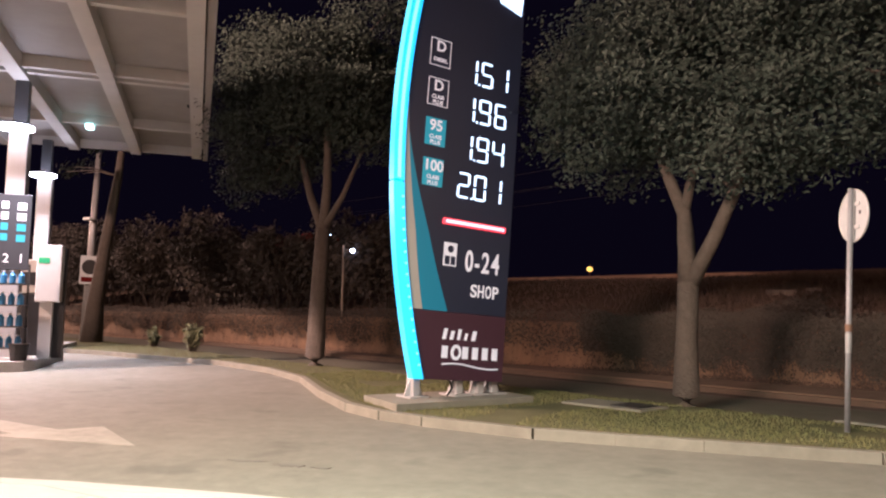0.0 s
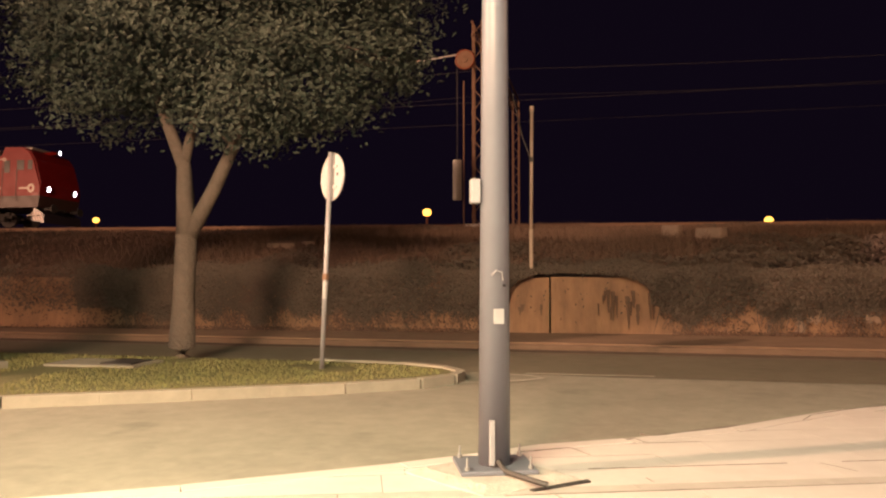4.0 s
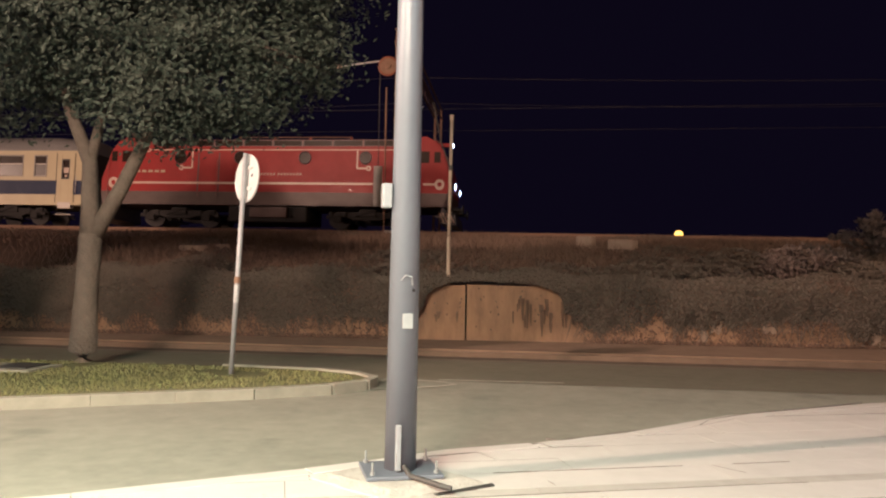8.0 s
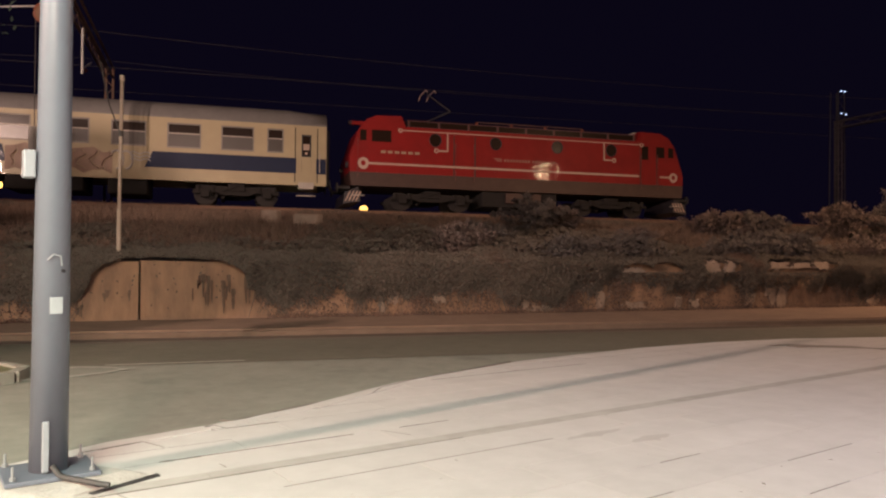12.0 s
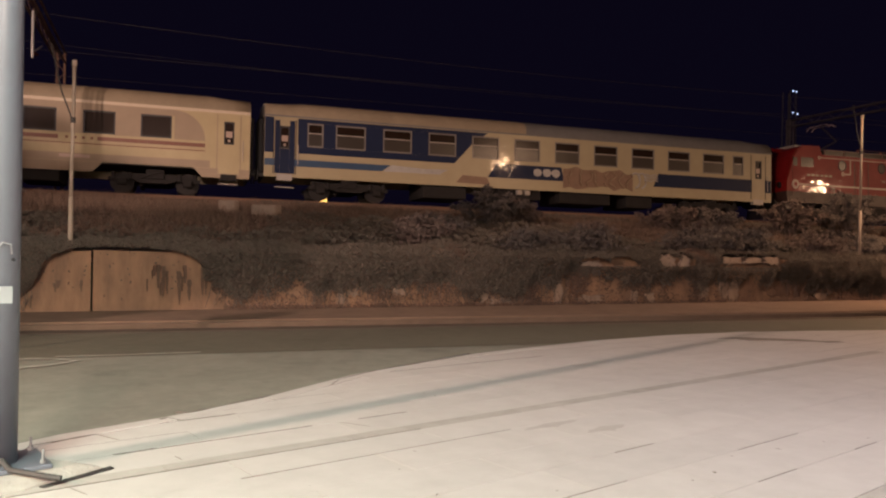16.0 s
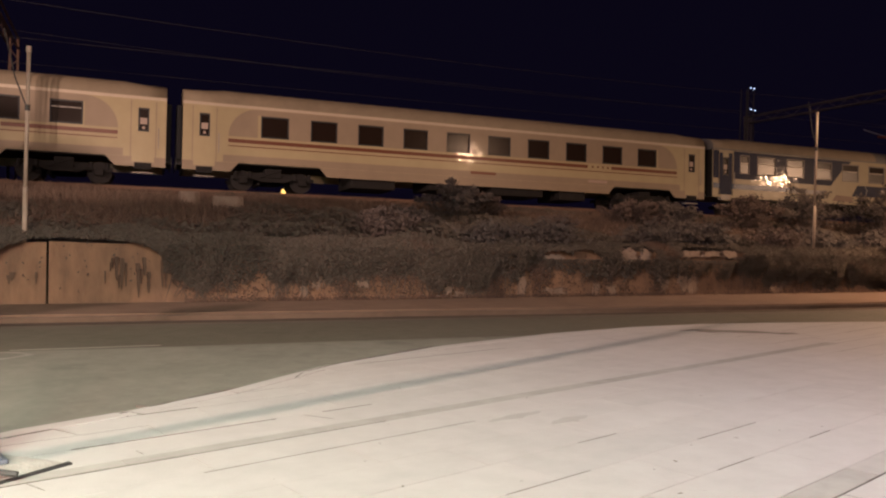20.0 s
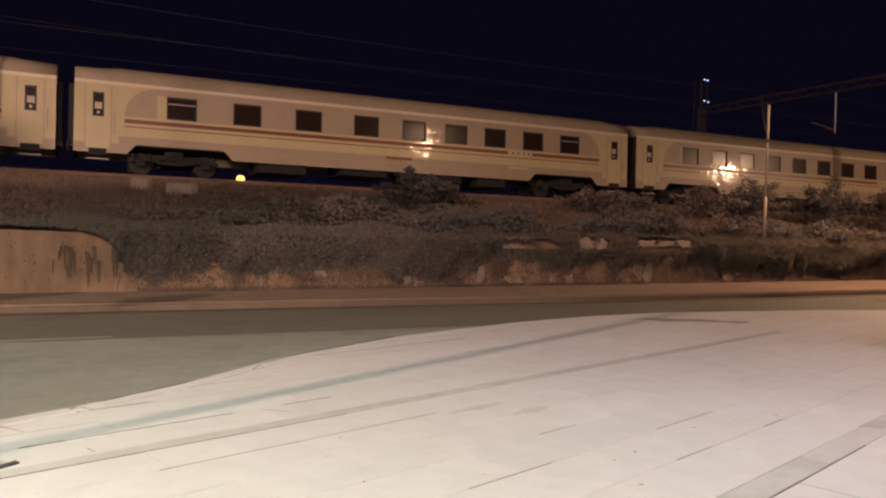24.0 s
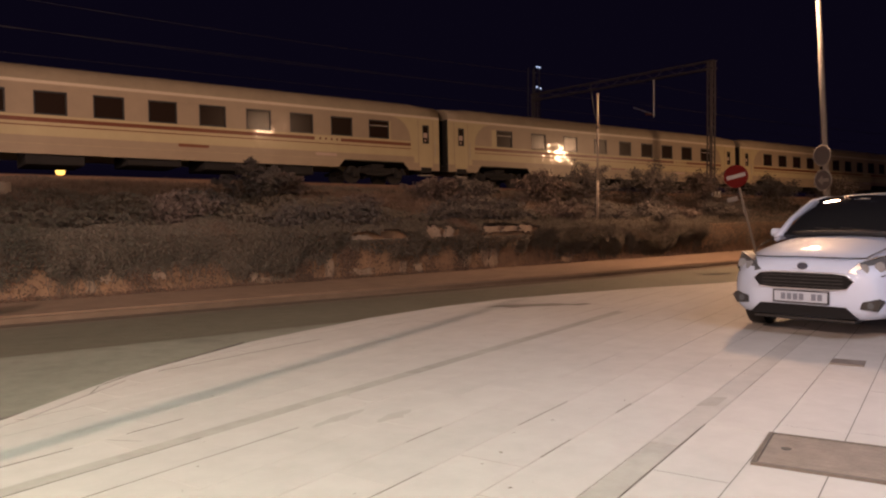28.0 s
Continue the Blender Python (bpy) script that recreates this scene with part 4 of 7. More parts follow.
TRAIN_STEPS = [(0, -51.6), (2, -39.05), (3.5, -29.63), (5.5, -17.07), (7, -7.65), (8.5, 1.77), (10, 11.16), (11, 17.57), (12.4, 26.66), (14.5, 40.02), (16.5, 52.77), (19.5, 71.73), (22, 87.35), (24.5, 102.86), (26, 112.25), (28, 124.83)]


def motions():
    for ob, back in ((loco, 0.0), (coach_1, 16.126), (coach_2, 43.1), (coach_3, 70.13), (coach_4, 97.15)):
        rows = []
        for t, s in TRAIN_STEPS:
            p = TRACK_ZERO + TRACK_DIR * (s - back)
            rows.append((t, Matrix.Translation((p.x, p.y, RAIL_Z - TRACK_FALL * (s - back))) @ Matrix.Rotation(TRACK_TURN, 4, "Z") @ Matrix.Rotation(TRACK_FALL, 4, "Y") @ Matrix.Rotation(radians(-2.2 if ob is loco else -1.5), 4, "X")))
        walk(ob, rows)


# ---- lamp post by the paved edge ----
def lamp_post():
    root = thing("lamp_post", "thick grey painted steel lamp post bolted to a concrete pad", "lamp post", pose(0.03, 4.47, 0, 0, 0, 12))
    rim = []
    corners = [Vector(c) for c in ((-0.55, 0.073), (-0.137, -0.474), (0.494, -0.23), (0.276, 0.106), (-0.202, 0.298))]
    chip = random.Random(19)
    for a, b in zip(corners, corners[1:] + corners[:1]):
        rim += [a.lerp(b, k / 6) + Vector((chip.uniform(-0.012, 0.012), chip.uniform(-0.012, 0.012))) for k in range(6)]
    bm = bmesh.new()
    low = [bm.verts.new((*q, -0.02)) for q in rim]
    mid = [bm.verts.new((*(q * 0.985), 0.006 + chip.uniform(-0.004, 0.004))) for q in rim]
    high = [bm.verts.new((*(q * chip.uniform(0.7, 0.8)), 0.034)) for q in rim]
    for a, b in ((low, mid), (mid, high)):
        for k in range(len(rim)):
            bm.faces.new((a[k], a[(k + 1) % len(rim)], b[(k + 1) % len(rim)], b[k]))
    bm.faces.new(high)
    bmesh.ops.recalc_face_normals(bm, faces=bm.faces[:])
    part("concrete_pad", bm, pad_concrete, root, "chipped cast concrete pad")
    # shade of the pad's right-front edge, laid on as a dark strip
    part("pad_joint", P([(0.13, -0.385), (0.15, -0.412), (0.52, -0.27), (0.515, -0.215), (0.495, -0.229)], -0.02, 0.006), dark_steel, root)
    part("base_plate", B(-0.23, 0.23, -0.2, 0.2, 0.035, 0.06, bev=0.006), grey_paint, root)
    h = 9.0
    pole = part("pole", T([(0, 0, 0.06), (0.012, 0, 3.0), (0.03, 0, h)], [0.097, 0.079, 0.052], 32), grey_paint, root, smooth=True)
    st = part("sticker", B(-0.032, 0.032, -0.099, -0.0885, 0.91, 1.0, bev=0.002), sticker_grey, pole, "small pale sticker")
    st.matrix_basis = Matrix.Rotation(radians(8), 4, "Z")
    part("junction_box", B(-0.145, -0.085, -0.04, 0.04, 1.64, 1.79, bev=0.008), box_grey, pole)
    part("clamp_hook", T([(-0.03, -0.09, 1.2), (-0.005, -0.11, 1.23), (0.03, -0.11, 1.22), (0.04, -0.09, 1.17)], 0.005, 6), box_grey, pole)
    part("bolt_hole", T([(0.045, -0.075, 1.14), (0.048, -0.092, 1.14)], 0.01, 8), black_plastic, pole)
    part("cable_guard", B(-0.05, -0.015, -0.124, -0.098, 0.07, 0.34, bev=0.006), box_grey, pole, "short galvanised cable guard strip")
    part("cable", T([(0.0, -0.13, 0.1), (0.03, -0.2, 0.06), (0.1, -0.3, 0.055), (0.17, -0.4, 0.05), (0.22, -0.43, 0.04)], 0.016, 8), dark_steel, pole)
    for x, y in ((-0.19, -0.16), (0.19, -0.16), (-0.19, 0.16), (0.19, 0.16)):
        b = part("anchor_bolt", T([(x, y, 0.06), (x, y, 0.135)], 0.007, 8), rail_grey, root)
        part("nut", T([(x, y, 0.062), (x, y, 0.082)], 0.016, 6), rail_grey, b)
    # a twin lamp head on top
    for s in (-1, 1):
        arm = part("lamp_arm", T([(0.03, 0, h - 0.1), (0.03 + s * 0.5, 0, h + 0.1), (0.03 + s * 1.0, 0, h + 0.15)], 0.03, 8), grey_paint, root)
        part("lamp_head", B(0.03 + s * 1.0 - 0.3, 0.03 + s * 1.0 + 0.3, -0.14, 0.14, h + 0.12, h + 0.2, bev=0.03), grey_paint, arm)
    return root


lamp_post()


# ---- round traffic sign seen from behind ----
def round_sign():
    root = thing("traffic_sign", "plain grey back of a round traffic sign on a galvanised post", "traffic sign",
                 pose(-2.26, 9.24, 0.0, 0, 2.2, 0))
    part("post", T([(0, 0, -0.1), (0, 0, 2.74)], 0.03, 16), box_grey, root, smooth=True)
    bm = bmesh.new()
    disc(bm, 0, 2.43, 0.30, 0.035, 0.05, 48)
    turn = pose(0, 0, 0, 0, 0, -49)
    plate = part("plate", bm, sign_back, root)
    plate.matrix_basis = turn
    bm = tube(bmesh.new(), [(0.298 * math.cos(t), 0.035, 2.43 + 0.298 * math.sin(t)) for t in (2 * math.pi * k / 40 for k in range(41))], 0.008, 6)
    part("rim", bm, galv, plate)
    for z in (2.3, 2.56):
        part("channel", B(-0.13, 0.13, 0.02, 0.036, z - 0.02, z + 0.02), galv, plate)
    part("back_rail", B(-0.05, 0.05, 0.018, 0.0345, 2.14, 2.72), rail_grey, plate)
    part("inspection_label", B(0.12, 0.155, 0.03, 0.0345, 2.44, 2.48), dark_steel, plate)
    part("post_clamp", T([(0, 0, 1.12), (0, 0, 1.2)], 0.04, 14), rust_steel, root)
    part("reflective_band", T([(0, 0, 0.88), (0, 0, 1.1)], 0.0335, 16), sticker_grey, root)
    return root


round_sign()


# ---- slim posts on the retaining wall ----
def slim_post(x, y, z0, z1, label):
    root = thing("slim_post", label, "post", pose(x, y, 0), group="posts on the wall")
    cut = z0 + (z1 - z0) * 0.22
    part("foot_sleeve", T([(0, 0, z0 - 0.5), (0, 0, cut)], 0.038, 12), pale_post, root, smooth=True)
    part("pole", T([(0, 0, cut), (0.02, 0, z1)], 0.031, 12), pale_post, root, smooth=True)
    part("cap", T([(0.02, 0, z1), (0.02, 0, z1 + 0.1)], 0.042, 12), pale_post, root)
    part("bracket", T([(0, -0.04, z1 - 0.95), (-0.18, 0, z1 - 0.45), (-0.35, 0.02, z1 + 0.35)], 0.014, 6), dark_steel, root)
    part("band", T([(0.012, 0, z1 - 1.0), (0.012, 0, z1 - 0.9)], 0.042, 12), dark_steel, root)
    return root


slim_post(0.5, 14.62, 1.4, 4.35, "slim galvanised post standing on the retaining wall")
slim_post(20.2, 13.35, 1.8, 5.1, "slim galvanised post among the scrub")


# ---- catenary portal of the railway ----
def lattice_leg(parent, x, y, z0, z1, w, material):
    leg = part("portal_leg", B(x - w, x - w + 0.07, y - w, y - w + 0.07, z0, z1), material, parent)
    for sx, sy in ((1, 1), (-1, 1), (1, -1)):
        part("angle_bar", B(x + sx * w - (0.07 if sx > 0 else 0), x + sx * w + (0 if sx > 0 else 0.07), y + sy * w - (0.07 if sy > 0 else 0), y + sy * w + (0 if sy > 0 else 0.07), z0, z1), material, leg)
    n = int((z1 - z0) / (w * 2.4))
    for k in range(n):
        a, b = z0 + (z1 - z0) * k / n, z0 + (z1 - z0) * (k + 1) / n
        s = 1 if k % 2 else -1
        part("lacing", T([(x - s * w, y - w, a), (x + s * w, y - w, b)], 0.02, 6), material, leg)
        part("lacing", T([(x - w, y - s * w, a), (x - w, y + s * w, b)], 0.02, 6), material, leg)
    part("footing", B(x - w - 0.25, x + w + 0.25, y - w - 0.25, y + w + 0.25, z0 - 1.2, z0 + 0.15, bev=0.03), concrete_pale, leg)
    return leg


def portal(x, weights, label, top=10.6, span=13.5, steel=rust_steel):
    near = mast_y(x)
    root = thing("catenary_portal", label, "catenary mast", group="catenary portals", m=Matrix.Translation((x, near, 0)) @ Matrix.Rotation(math.atan(-0.11), 4, "Z"))
    lattice_leg(root, 0, 0, 2.85, top, 0.2, steel)
    lattice_leg(root, 0, span, 2.85, top, 0.2, steel)
    beam = part("cross_beam", B(-0.22, -0.15, -0.3, span + 0.3, top - 0.5, top - 0.43), steel, root)
    for dx, z in ((0.15, top - 0.5), (-0.22, top), (0.15, top)):
        part("beam_chord", B(dx, dx + 0.07, -0.3, span + 0.3, z, z + 0.07), steel, beam)
    for k in range(18):
        y0, y1 = -0.3 + (span + 0.6) * k / 18, -0.3 + (span + 0.6) * (k + 1) / 18
        za, zb = (top - 0.46, top + 0.03) if k % 2 else (top + 0.03, top - 0.46)
        part("beam_lacing", T([(-0.185, y0, za), (-0.185, y1, zb)], 0.018, 6), steel, beam)
    # droppers and registration arms over the track
    dy = 4.6 + 1.45
    d = part("dropper_post", T([(0, dy - 1.6, top - 0.5), (0, dy - 1.6, 8.3)], 0.05, 8), galv, root)
    part("registration_arm", T([(0, dy - 1.6, 8.5), (0.1, dy + 0.2, 9.2)], 0.025, 8), galv, d)
    part("arm_insulator", T([(0, dy - 1.5, 8.5), (0.04, dy - 0.9, 8.6)], 0.07, 10), coach_brown, d)
    if weights:
        w = part("tension_wheel", bmesh.new(), rust_steel, root)
        bm = bmesh.new()
        disc(bm, -0.45, 9.2, 0.34, -0.36, -0.28, 28)
        disc(bm, -0.45, 9.2, 0.12, -0.42, -0.22, 14)
        bm.to_mesh(w.data)
        bm.free()
        bm = tube(bmesh.new(), [(-0.45 + 0.34 * math.cos(t), -0.32, 9.2 + 0.34 * math.sin(t)) for t in (2 * math.pi * k / 28 for k in range(29))], 0.05, 8)
        part("wheel_rim", bm, coach_brown, w)
        part("weight_rope", T([(-0.75, -0.32, 9.1), (-0.75, -0.32, 5.4)], 0.015, 6), dark_steel, w)
        part("counterweight", T([(-0.75, -0.32, 3.9), (-0.75, -0.32, 5.4)], 0.17, 12), concrete_pale, w)
        part("weight_guide", T([(-0.5, -0.3, 3.0), (-0.5, -0.3, 8.4)], 0.03, 8), rust_steel, w)
        part("tension_rope", T([(-0.75, -0.32, 9.4), (-2.9, 0.2, 9.3)], 0.03, 6), galv, w)
        part("rope_insulator", T([(-2.3, 0.05, 9.33), (-2.85, 0.2, 9.3)], 0.06, 10), stripe_white, w)
    return root


portal(-1.15, True, "rusty lattice portal with tension wheel and counterweights beside the track")
# haze over the far portal is put into its dim grey steel
portal(47.57, False, "grey lattice steel portal spanning the railway tracks", 11.4, 16.0, mat("hazy_grey_steel", (0.08, 0.068, 0.066), 0.7, 0.1, var=0.4, scale=4))

wires = thing("overhead_wires", "thin overhead contact and feeder wires along the railway", "wires", kind="stuff")
for off, z, sag in ((1.45, 9.0, 0.02), (1.45, 10.5, 0.5), (6.5, 9.0, 0.02), (6.5, 10.5, 0.5)):
    bm = bmesh.new()
    for x0, x1 in ((-52.3, -1.15), (-1.15, 47.57), (47.57, 101.0)):
        a, b = Vector((x0, track_y(x0) + off, z)), Vector((x1, track_y(x1) + off, z))
        pts = []
        for k in range(13):
            p = a.lerp(b, k / 12)
            p.z -= sag * 4 * (k / 12) * (1 - k / 12)
            pts.append(p)
        tube(bm, pts, 0.01, 5)
    part("wire", bm, dark_steel, wires)


# ---- price totem ----
totem_navy = mat("totem_navy_panel", (0.022, 0.03, 0.062), 0.35, var=0.2, scale=2)
totem_plum = mat("totem_plum_panel", (0.060, 0.026, 0.045), 0.45, var=0.2, scale=3)
totem_teal = mat("totem_teal", (0.02, 0.16, 0.22), 0.4, emit=(0.02, 0.30, 0.40), power=0.25)
totem_grey = mat("totem_grey_band", (0.45, 0.44, 0.41), 0.5, var=0.2, scale=4)
cyan_glow = mat("cyan_light_tube", (0.1, 0.6, 0.75), 0.3, emit=(0.02, 0.50, 0.80), power=1.35)
cyan_core = mat("cyan_light_core", (0.3, 0.8, 0.9), 0.3, emit=(0.25, 0.85, 1.0), power=1.6)
digit_glow = mat("white_led_digits", (0.8, 0.9, 0.9), 0.3, emit=(0.72, 0.95, 1.0), power=1.8)
red_glow = mat("red_light_bar", (0.8, 0.1, 0.1), 0.3, emit=(1.0, 0.05, 0.06), power=1.6)
pink_core = mat("red_bar_core", (0.9, 0.4, 0.4), 0.3, emit=(1.0, 0.6, 0.55), power=1.6)
sign_white = mat("sign_lettering", (0.7, 0.7, 0.68), 0.5, emit=(0.75, 0.75, 0.75), power=0.35)
tile_teal = mat("teal_fuel_tile", (0.03, 0.22, 0.26), 0.4, emit=(0.03, 0.30, 0.34), power=0.6)

SEGMENTS = {"0": "abcdef", "1": "bc", "2": "abged", "4": "fgbc", "5": "afgcd", "6": "afgedc", "9": "abcdfg"}


def totem():
    """Local x runs along the front from the curved edge to the straight one, local -y is the front; it leans a little."""
    root = thing("price_totem", "tall dark fuel price sign with a curved glowing cyan edge", "price sign",
                 Matrix.Translation(Vector((-7.12, 7.36, 0))) @ Matrix.Rotation(math.atan2(0.952, 0.30), 4, "Z") @ Matrix.Rotation(radians(3.7), 4, "Y"))
    upright = Matrix.Rotation(radians(-3.7), 4, "Y")
    W, D = 1.44, 0.26
    def edge(z):
        return -0.46 + 0.043 * (z - 4.0) ** 2
    zs = [0.36 + 0.2 * k for k in range(34)]
    top = zs[-1]
    split = 1.30
    def lo_hi(lo, hi):
        return [lo] + [z for z in zs if lo + 0.01 < z < hi - 0.01] + [hi]
    def slab(name, lo, hi, left, right, y0, y1, m):
        pts = [(left(z), z) for z in lo_hi(lo, hi)]
        pts2 = [(right(z), z) for z in lo_hi(lo, hi)]
        return part(name, P(pts + pts2[::-1], y0, y1, "y"), m, root)
    slab("upper_panel", split, top, lambda z: edge(z) + 0.004, lambda z: W, 0, D, totem_navy)
    slab("lower_panel", 0.36, split - 0.004, lambda z: edge(z) + 0.004, lambda z: W + 0.01, 0.002, D, totem_plum)
    slab("glow_edge", 0.36, 3.0, lambda z: edge(z) - 0.17, lambda z: edge(z), -0.03, 0.1, cyan_glow)
    slab("glow_edge", 3.02, top, lambda z: edge(z) - 0.17, lambda z: edge(z), -0.03, 0.1, cyan_glow)
    slab("glow_core", 3.05, top - 0.1, lambda z: edge(z) - 0.11, lambda z: edge(z) - 0.06, -0.036, -0.031, cyan_core)
    for k in range(16):
        z = 0.55 + 0.15 * k
        part("led_dot", T([(edge(z) - 0.03, -0.031, z), (edge(z) - 0.03, -0.036, z)], 0.018, 8), cyan_core, root)
    def g(z):
        return 0.02 + 0.15 * max(0.0, min(1.0, (4.2 - z) / 1.8))
    slab("grey_band", split + 0.004, 4.2, lambda z: edge(z) + 0.006, lambda z: edge(z) + g(z), -0.006, -0.001, totem_grey)
    slab("teal_band", split + 0.004, 3.7, lambda z: edge(z) + g(z) + 0.002, lambda z: edge(z) + g(z) + 0.01 + 0.40 * max(0.0, (3.7 - z) / 2.4) ** 1.15, -0.006, -0.001, totem_teal)
    # LED prices
    def price(text, x_right, z, h):
        w = h * 0.56
        t = h * 0.075
        x = x_right
        for ch in reversed(text):
            if ch == ".":
                part("led_point", B(x + 0.03, x + 0.03 + t, -0.012, -0.001, z - h / 2, z - h / 2 + t), digit_glow, root)
                continue
            x0, x1 = x - w, x
            seg = {"a": (x0 + t, x1 - t, z + h / 2 - t, z + h / 2), "d": (x0 + t, x1 - t, z - h / 2, z - h / 2 + t), "g": (x0 + t, x1 - t, z - t / 2, z + t / 2),
                   "b": (x1 - t, x1, z + t * 0.7, z + h / 2 - t * 0.6), "c": (x1 - t, x1, z - h / 2 + t * 0.6, z - t * 0.7), "f": (x0, x0 + t, z + t * 0.7, z + h / 2 - t * 0.6), "e": (x0, x0 + t, z - h / 2 + t * 0.6, z - t * 0.7)}
            for s in SEGMENTS[ch]:
                a, b, c, d = seg[s]
                part("led_segment", B(a, b, -0.012, -0.001, c, d), digit_glow, root)
            x = x0 - h * 0.2
    for k, text in enumerate(("1.51", "1.96", "1.94", "2.01")):
        price(text, 1.22, 4.82 - 0.567 * k, 0.37)
    turn = pose(0, 0, 0, 90, 0, 0)
    for k, (big, small) in enumerate((("D", "DIESEL"), ("D", ""), ("95", ""), ("100", ""))):
        z = 4.95 - 0.577 * k
        a, b = -0.155 + 0.006 * k, 0.175 + 0.004 * k
        c = (a + b) / 2
        if k < 2:
            tile = part("fuel_tile", B(a, b, -0.008, -0.001, z - 0.195, z + 0.195), totem_navy, root)
            bm = bmesh.new()
            pierced(bm, a - 0.004, b + 0.004, z - 0.2, z + 0.2, [(a + 0.006, b - 0.006, z - 0.19, z + 0.19)], -0.014, -0.008)
            part("tile_frame", bm, sign_white, tile)
        else:
            tile = part("fuel_tile", B(a, b, -0.014, -0.001, z - 0.195, z + 0.195), tile_teal, root)
        words("fuel_mark", big, 0.215, Matrix.Translation((c, -0.018, z + 0.085)) @ turn, tile, sign_white, 0.003, bold=0.0045)
        if small:
            words("fuel_word", small, 0.075, Matrix.Translation((c, -0.018, z - 0.11)) @ turn, tile, sign_white, 0.003, width=0.23, bold=0.002)
        else:
            for j, text in enumerate(("CLASS", "PLUS")):
                words("fuel_word", text, 0.08, Matrix.Translation((c, -0.018, z - 0.075 - 0.08 * j)) @ turn, tile, sign_white, 0.003, width=0.2 - 0.035 * j, bold=0.002)
    bar = part("red_bar", B(0.24, 1.33, -0.04, -0.001, 2.52, 2.61, bev=0.02), red_glow, root)
    part("red_bar_core", B(0.28, 1.29, -0.046, -0.041, 2.542, 2.588), pink_core, bar)
    icon = part("pump_icon", B(0.30, 0.515, -0.01, -0.001, 1.94, 2.27), sign_white, root)
    part("icon_window", B(0.32, 0.40, -0.013, -0.0105, 1.96, 2.08), totem_navy, icon)
    part("icon_window", B(0.42, 0.495, -0.013, -0.0105, 1.96, 2.08), totem_navy, icon)
    bm = bmesh.new()
    disc(bm, 0.41, 2.18, 0.05, -0.013, -0.0105, 16)
    part("icon_dial", bm, totem_navy, icon)
    for ch, x, w in (("0", 0.735, 0.13), ("-", 0.875, 0.075), ("2", 1.02, 0.13), ("4", 1.195, 0.14)):
        words("hour_digit", ch, 0.42, Matrix.Translation((x, -0.008, 2.03)) @ turn, root, sign_white, 0.004, width=w, bold=0.008)
    for ch, x in zip("SHOP", (0.845, 0.97, 1.10, 1.22)):
        words("shop_letter", ch, 0.25, Matrix.Translation((x, -0.008, 1.62)) @ turn, root, sign_white, 0.004, width=0.105, bold=0.005)
    # lower brand block as plain shapes
    for k, (x, w, h) in enumerate(((0.38, 0.1, 0.15), (0.5, 0.1, 0.12), (0.62, 0.09, 0.15), (0.74, 0.08, 0.1), (0.86, 0.12, 0.14))):
        part("logo_stroke", P([(x, 0.92), (x + w * 0.55, 0.92), (x + w * 0.8, 0.92 + h), (x + w * 0.25, 0.92 + h)], -0.008, 0.001, "y"), sign_white, root)
    for k in range(6):
        if k == 1:
            bm = bmesh.new()
            disc(bm, 0.62, 0.745, 0.11, -0.008, 0.001, 20, 0.8)
            o = part("logo_leaf", bm, sign_white, root)
            bm = bmesh.new()
            disc(bm, 0.62, 0.745, 0.06, -0.011, -0.0085, 16, 0.7)
            part("logo_leaf_vein", bm, totem_plum, o)
            continue
        part("logo_letter", B(0.385 + 0.17 * k, 0.385 + 0.17 * k + 0.095, -0.008, 0.001, 0.66, 0.83), sign_white, root)
    part("logo_swash", T([(0.4 + 0.95 * k / 10, -0.006, 0.56 + 0.03 * math.sin(0.5 + k * 0.5)) for k in range(11)], 0.013, 6), sign_white, root)
    part("emblem", P([(0.5, 6.6), (1.0, 6.0), (1.38, 5.9), (1.42, 6.5), (0.8, 6.9)], -0.02, -0.001, "y"), digit_glow, root)
    # legs and footing stand level
    def level(n, bm, m, par):
        o = part(n, bm, m, par)
        if par is root:
            o.matrix_basis = upright
        return o
    level("footing", P([(-0.5, -0.45), (1.75, -0.38), (1.75, 0.75), (-0.4, 0.7)], -0.05, 0.09), kerb_stone, root)
    for x in (0.05, 0.75, 1.12, 1.36):
        leg = level("leg", B(x, x + 0.11, 0.1, 0.3, 0.09, 0.5, bev=0.01), galv, root)
        level("foot_plate", B(x - 0.1, x + 0.2, 0.0, 0.4, 0.09, 0.115), galv, leg)
        for s in (-1, 1):
            level("gusset", P([(x + 0.055 + s * 0.055, 0.115), (x + 0.055 + s * 0.15, 0.115), (x + 0.055 + s * 0.055, 0.34)], 0.19, 0.21, "y"), galv, leg)
    level("cable", T([(0.66, 0.15, 0.5), (0.62, 0.12, 0.35), (0.68, 0.1, 0.2), (0.58, 0.08, 0.1)], 0.016, 8), black_plastic, root)
    return root


totem()


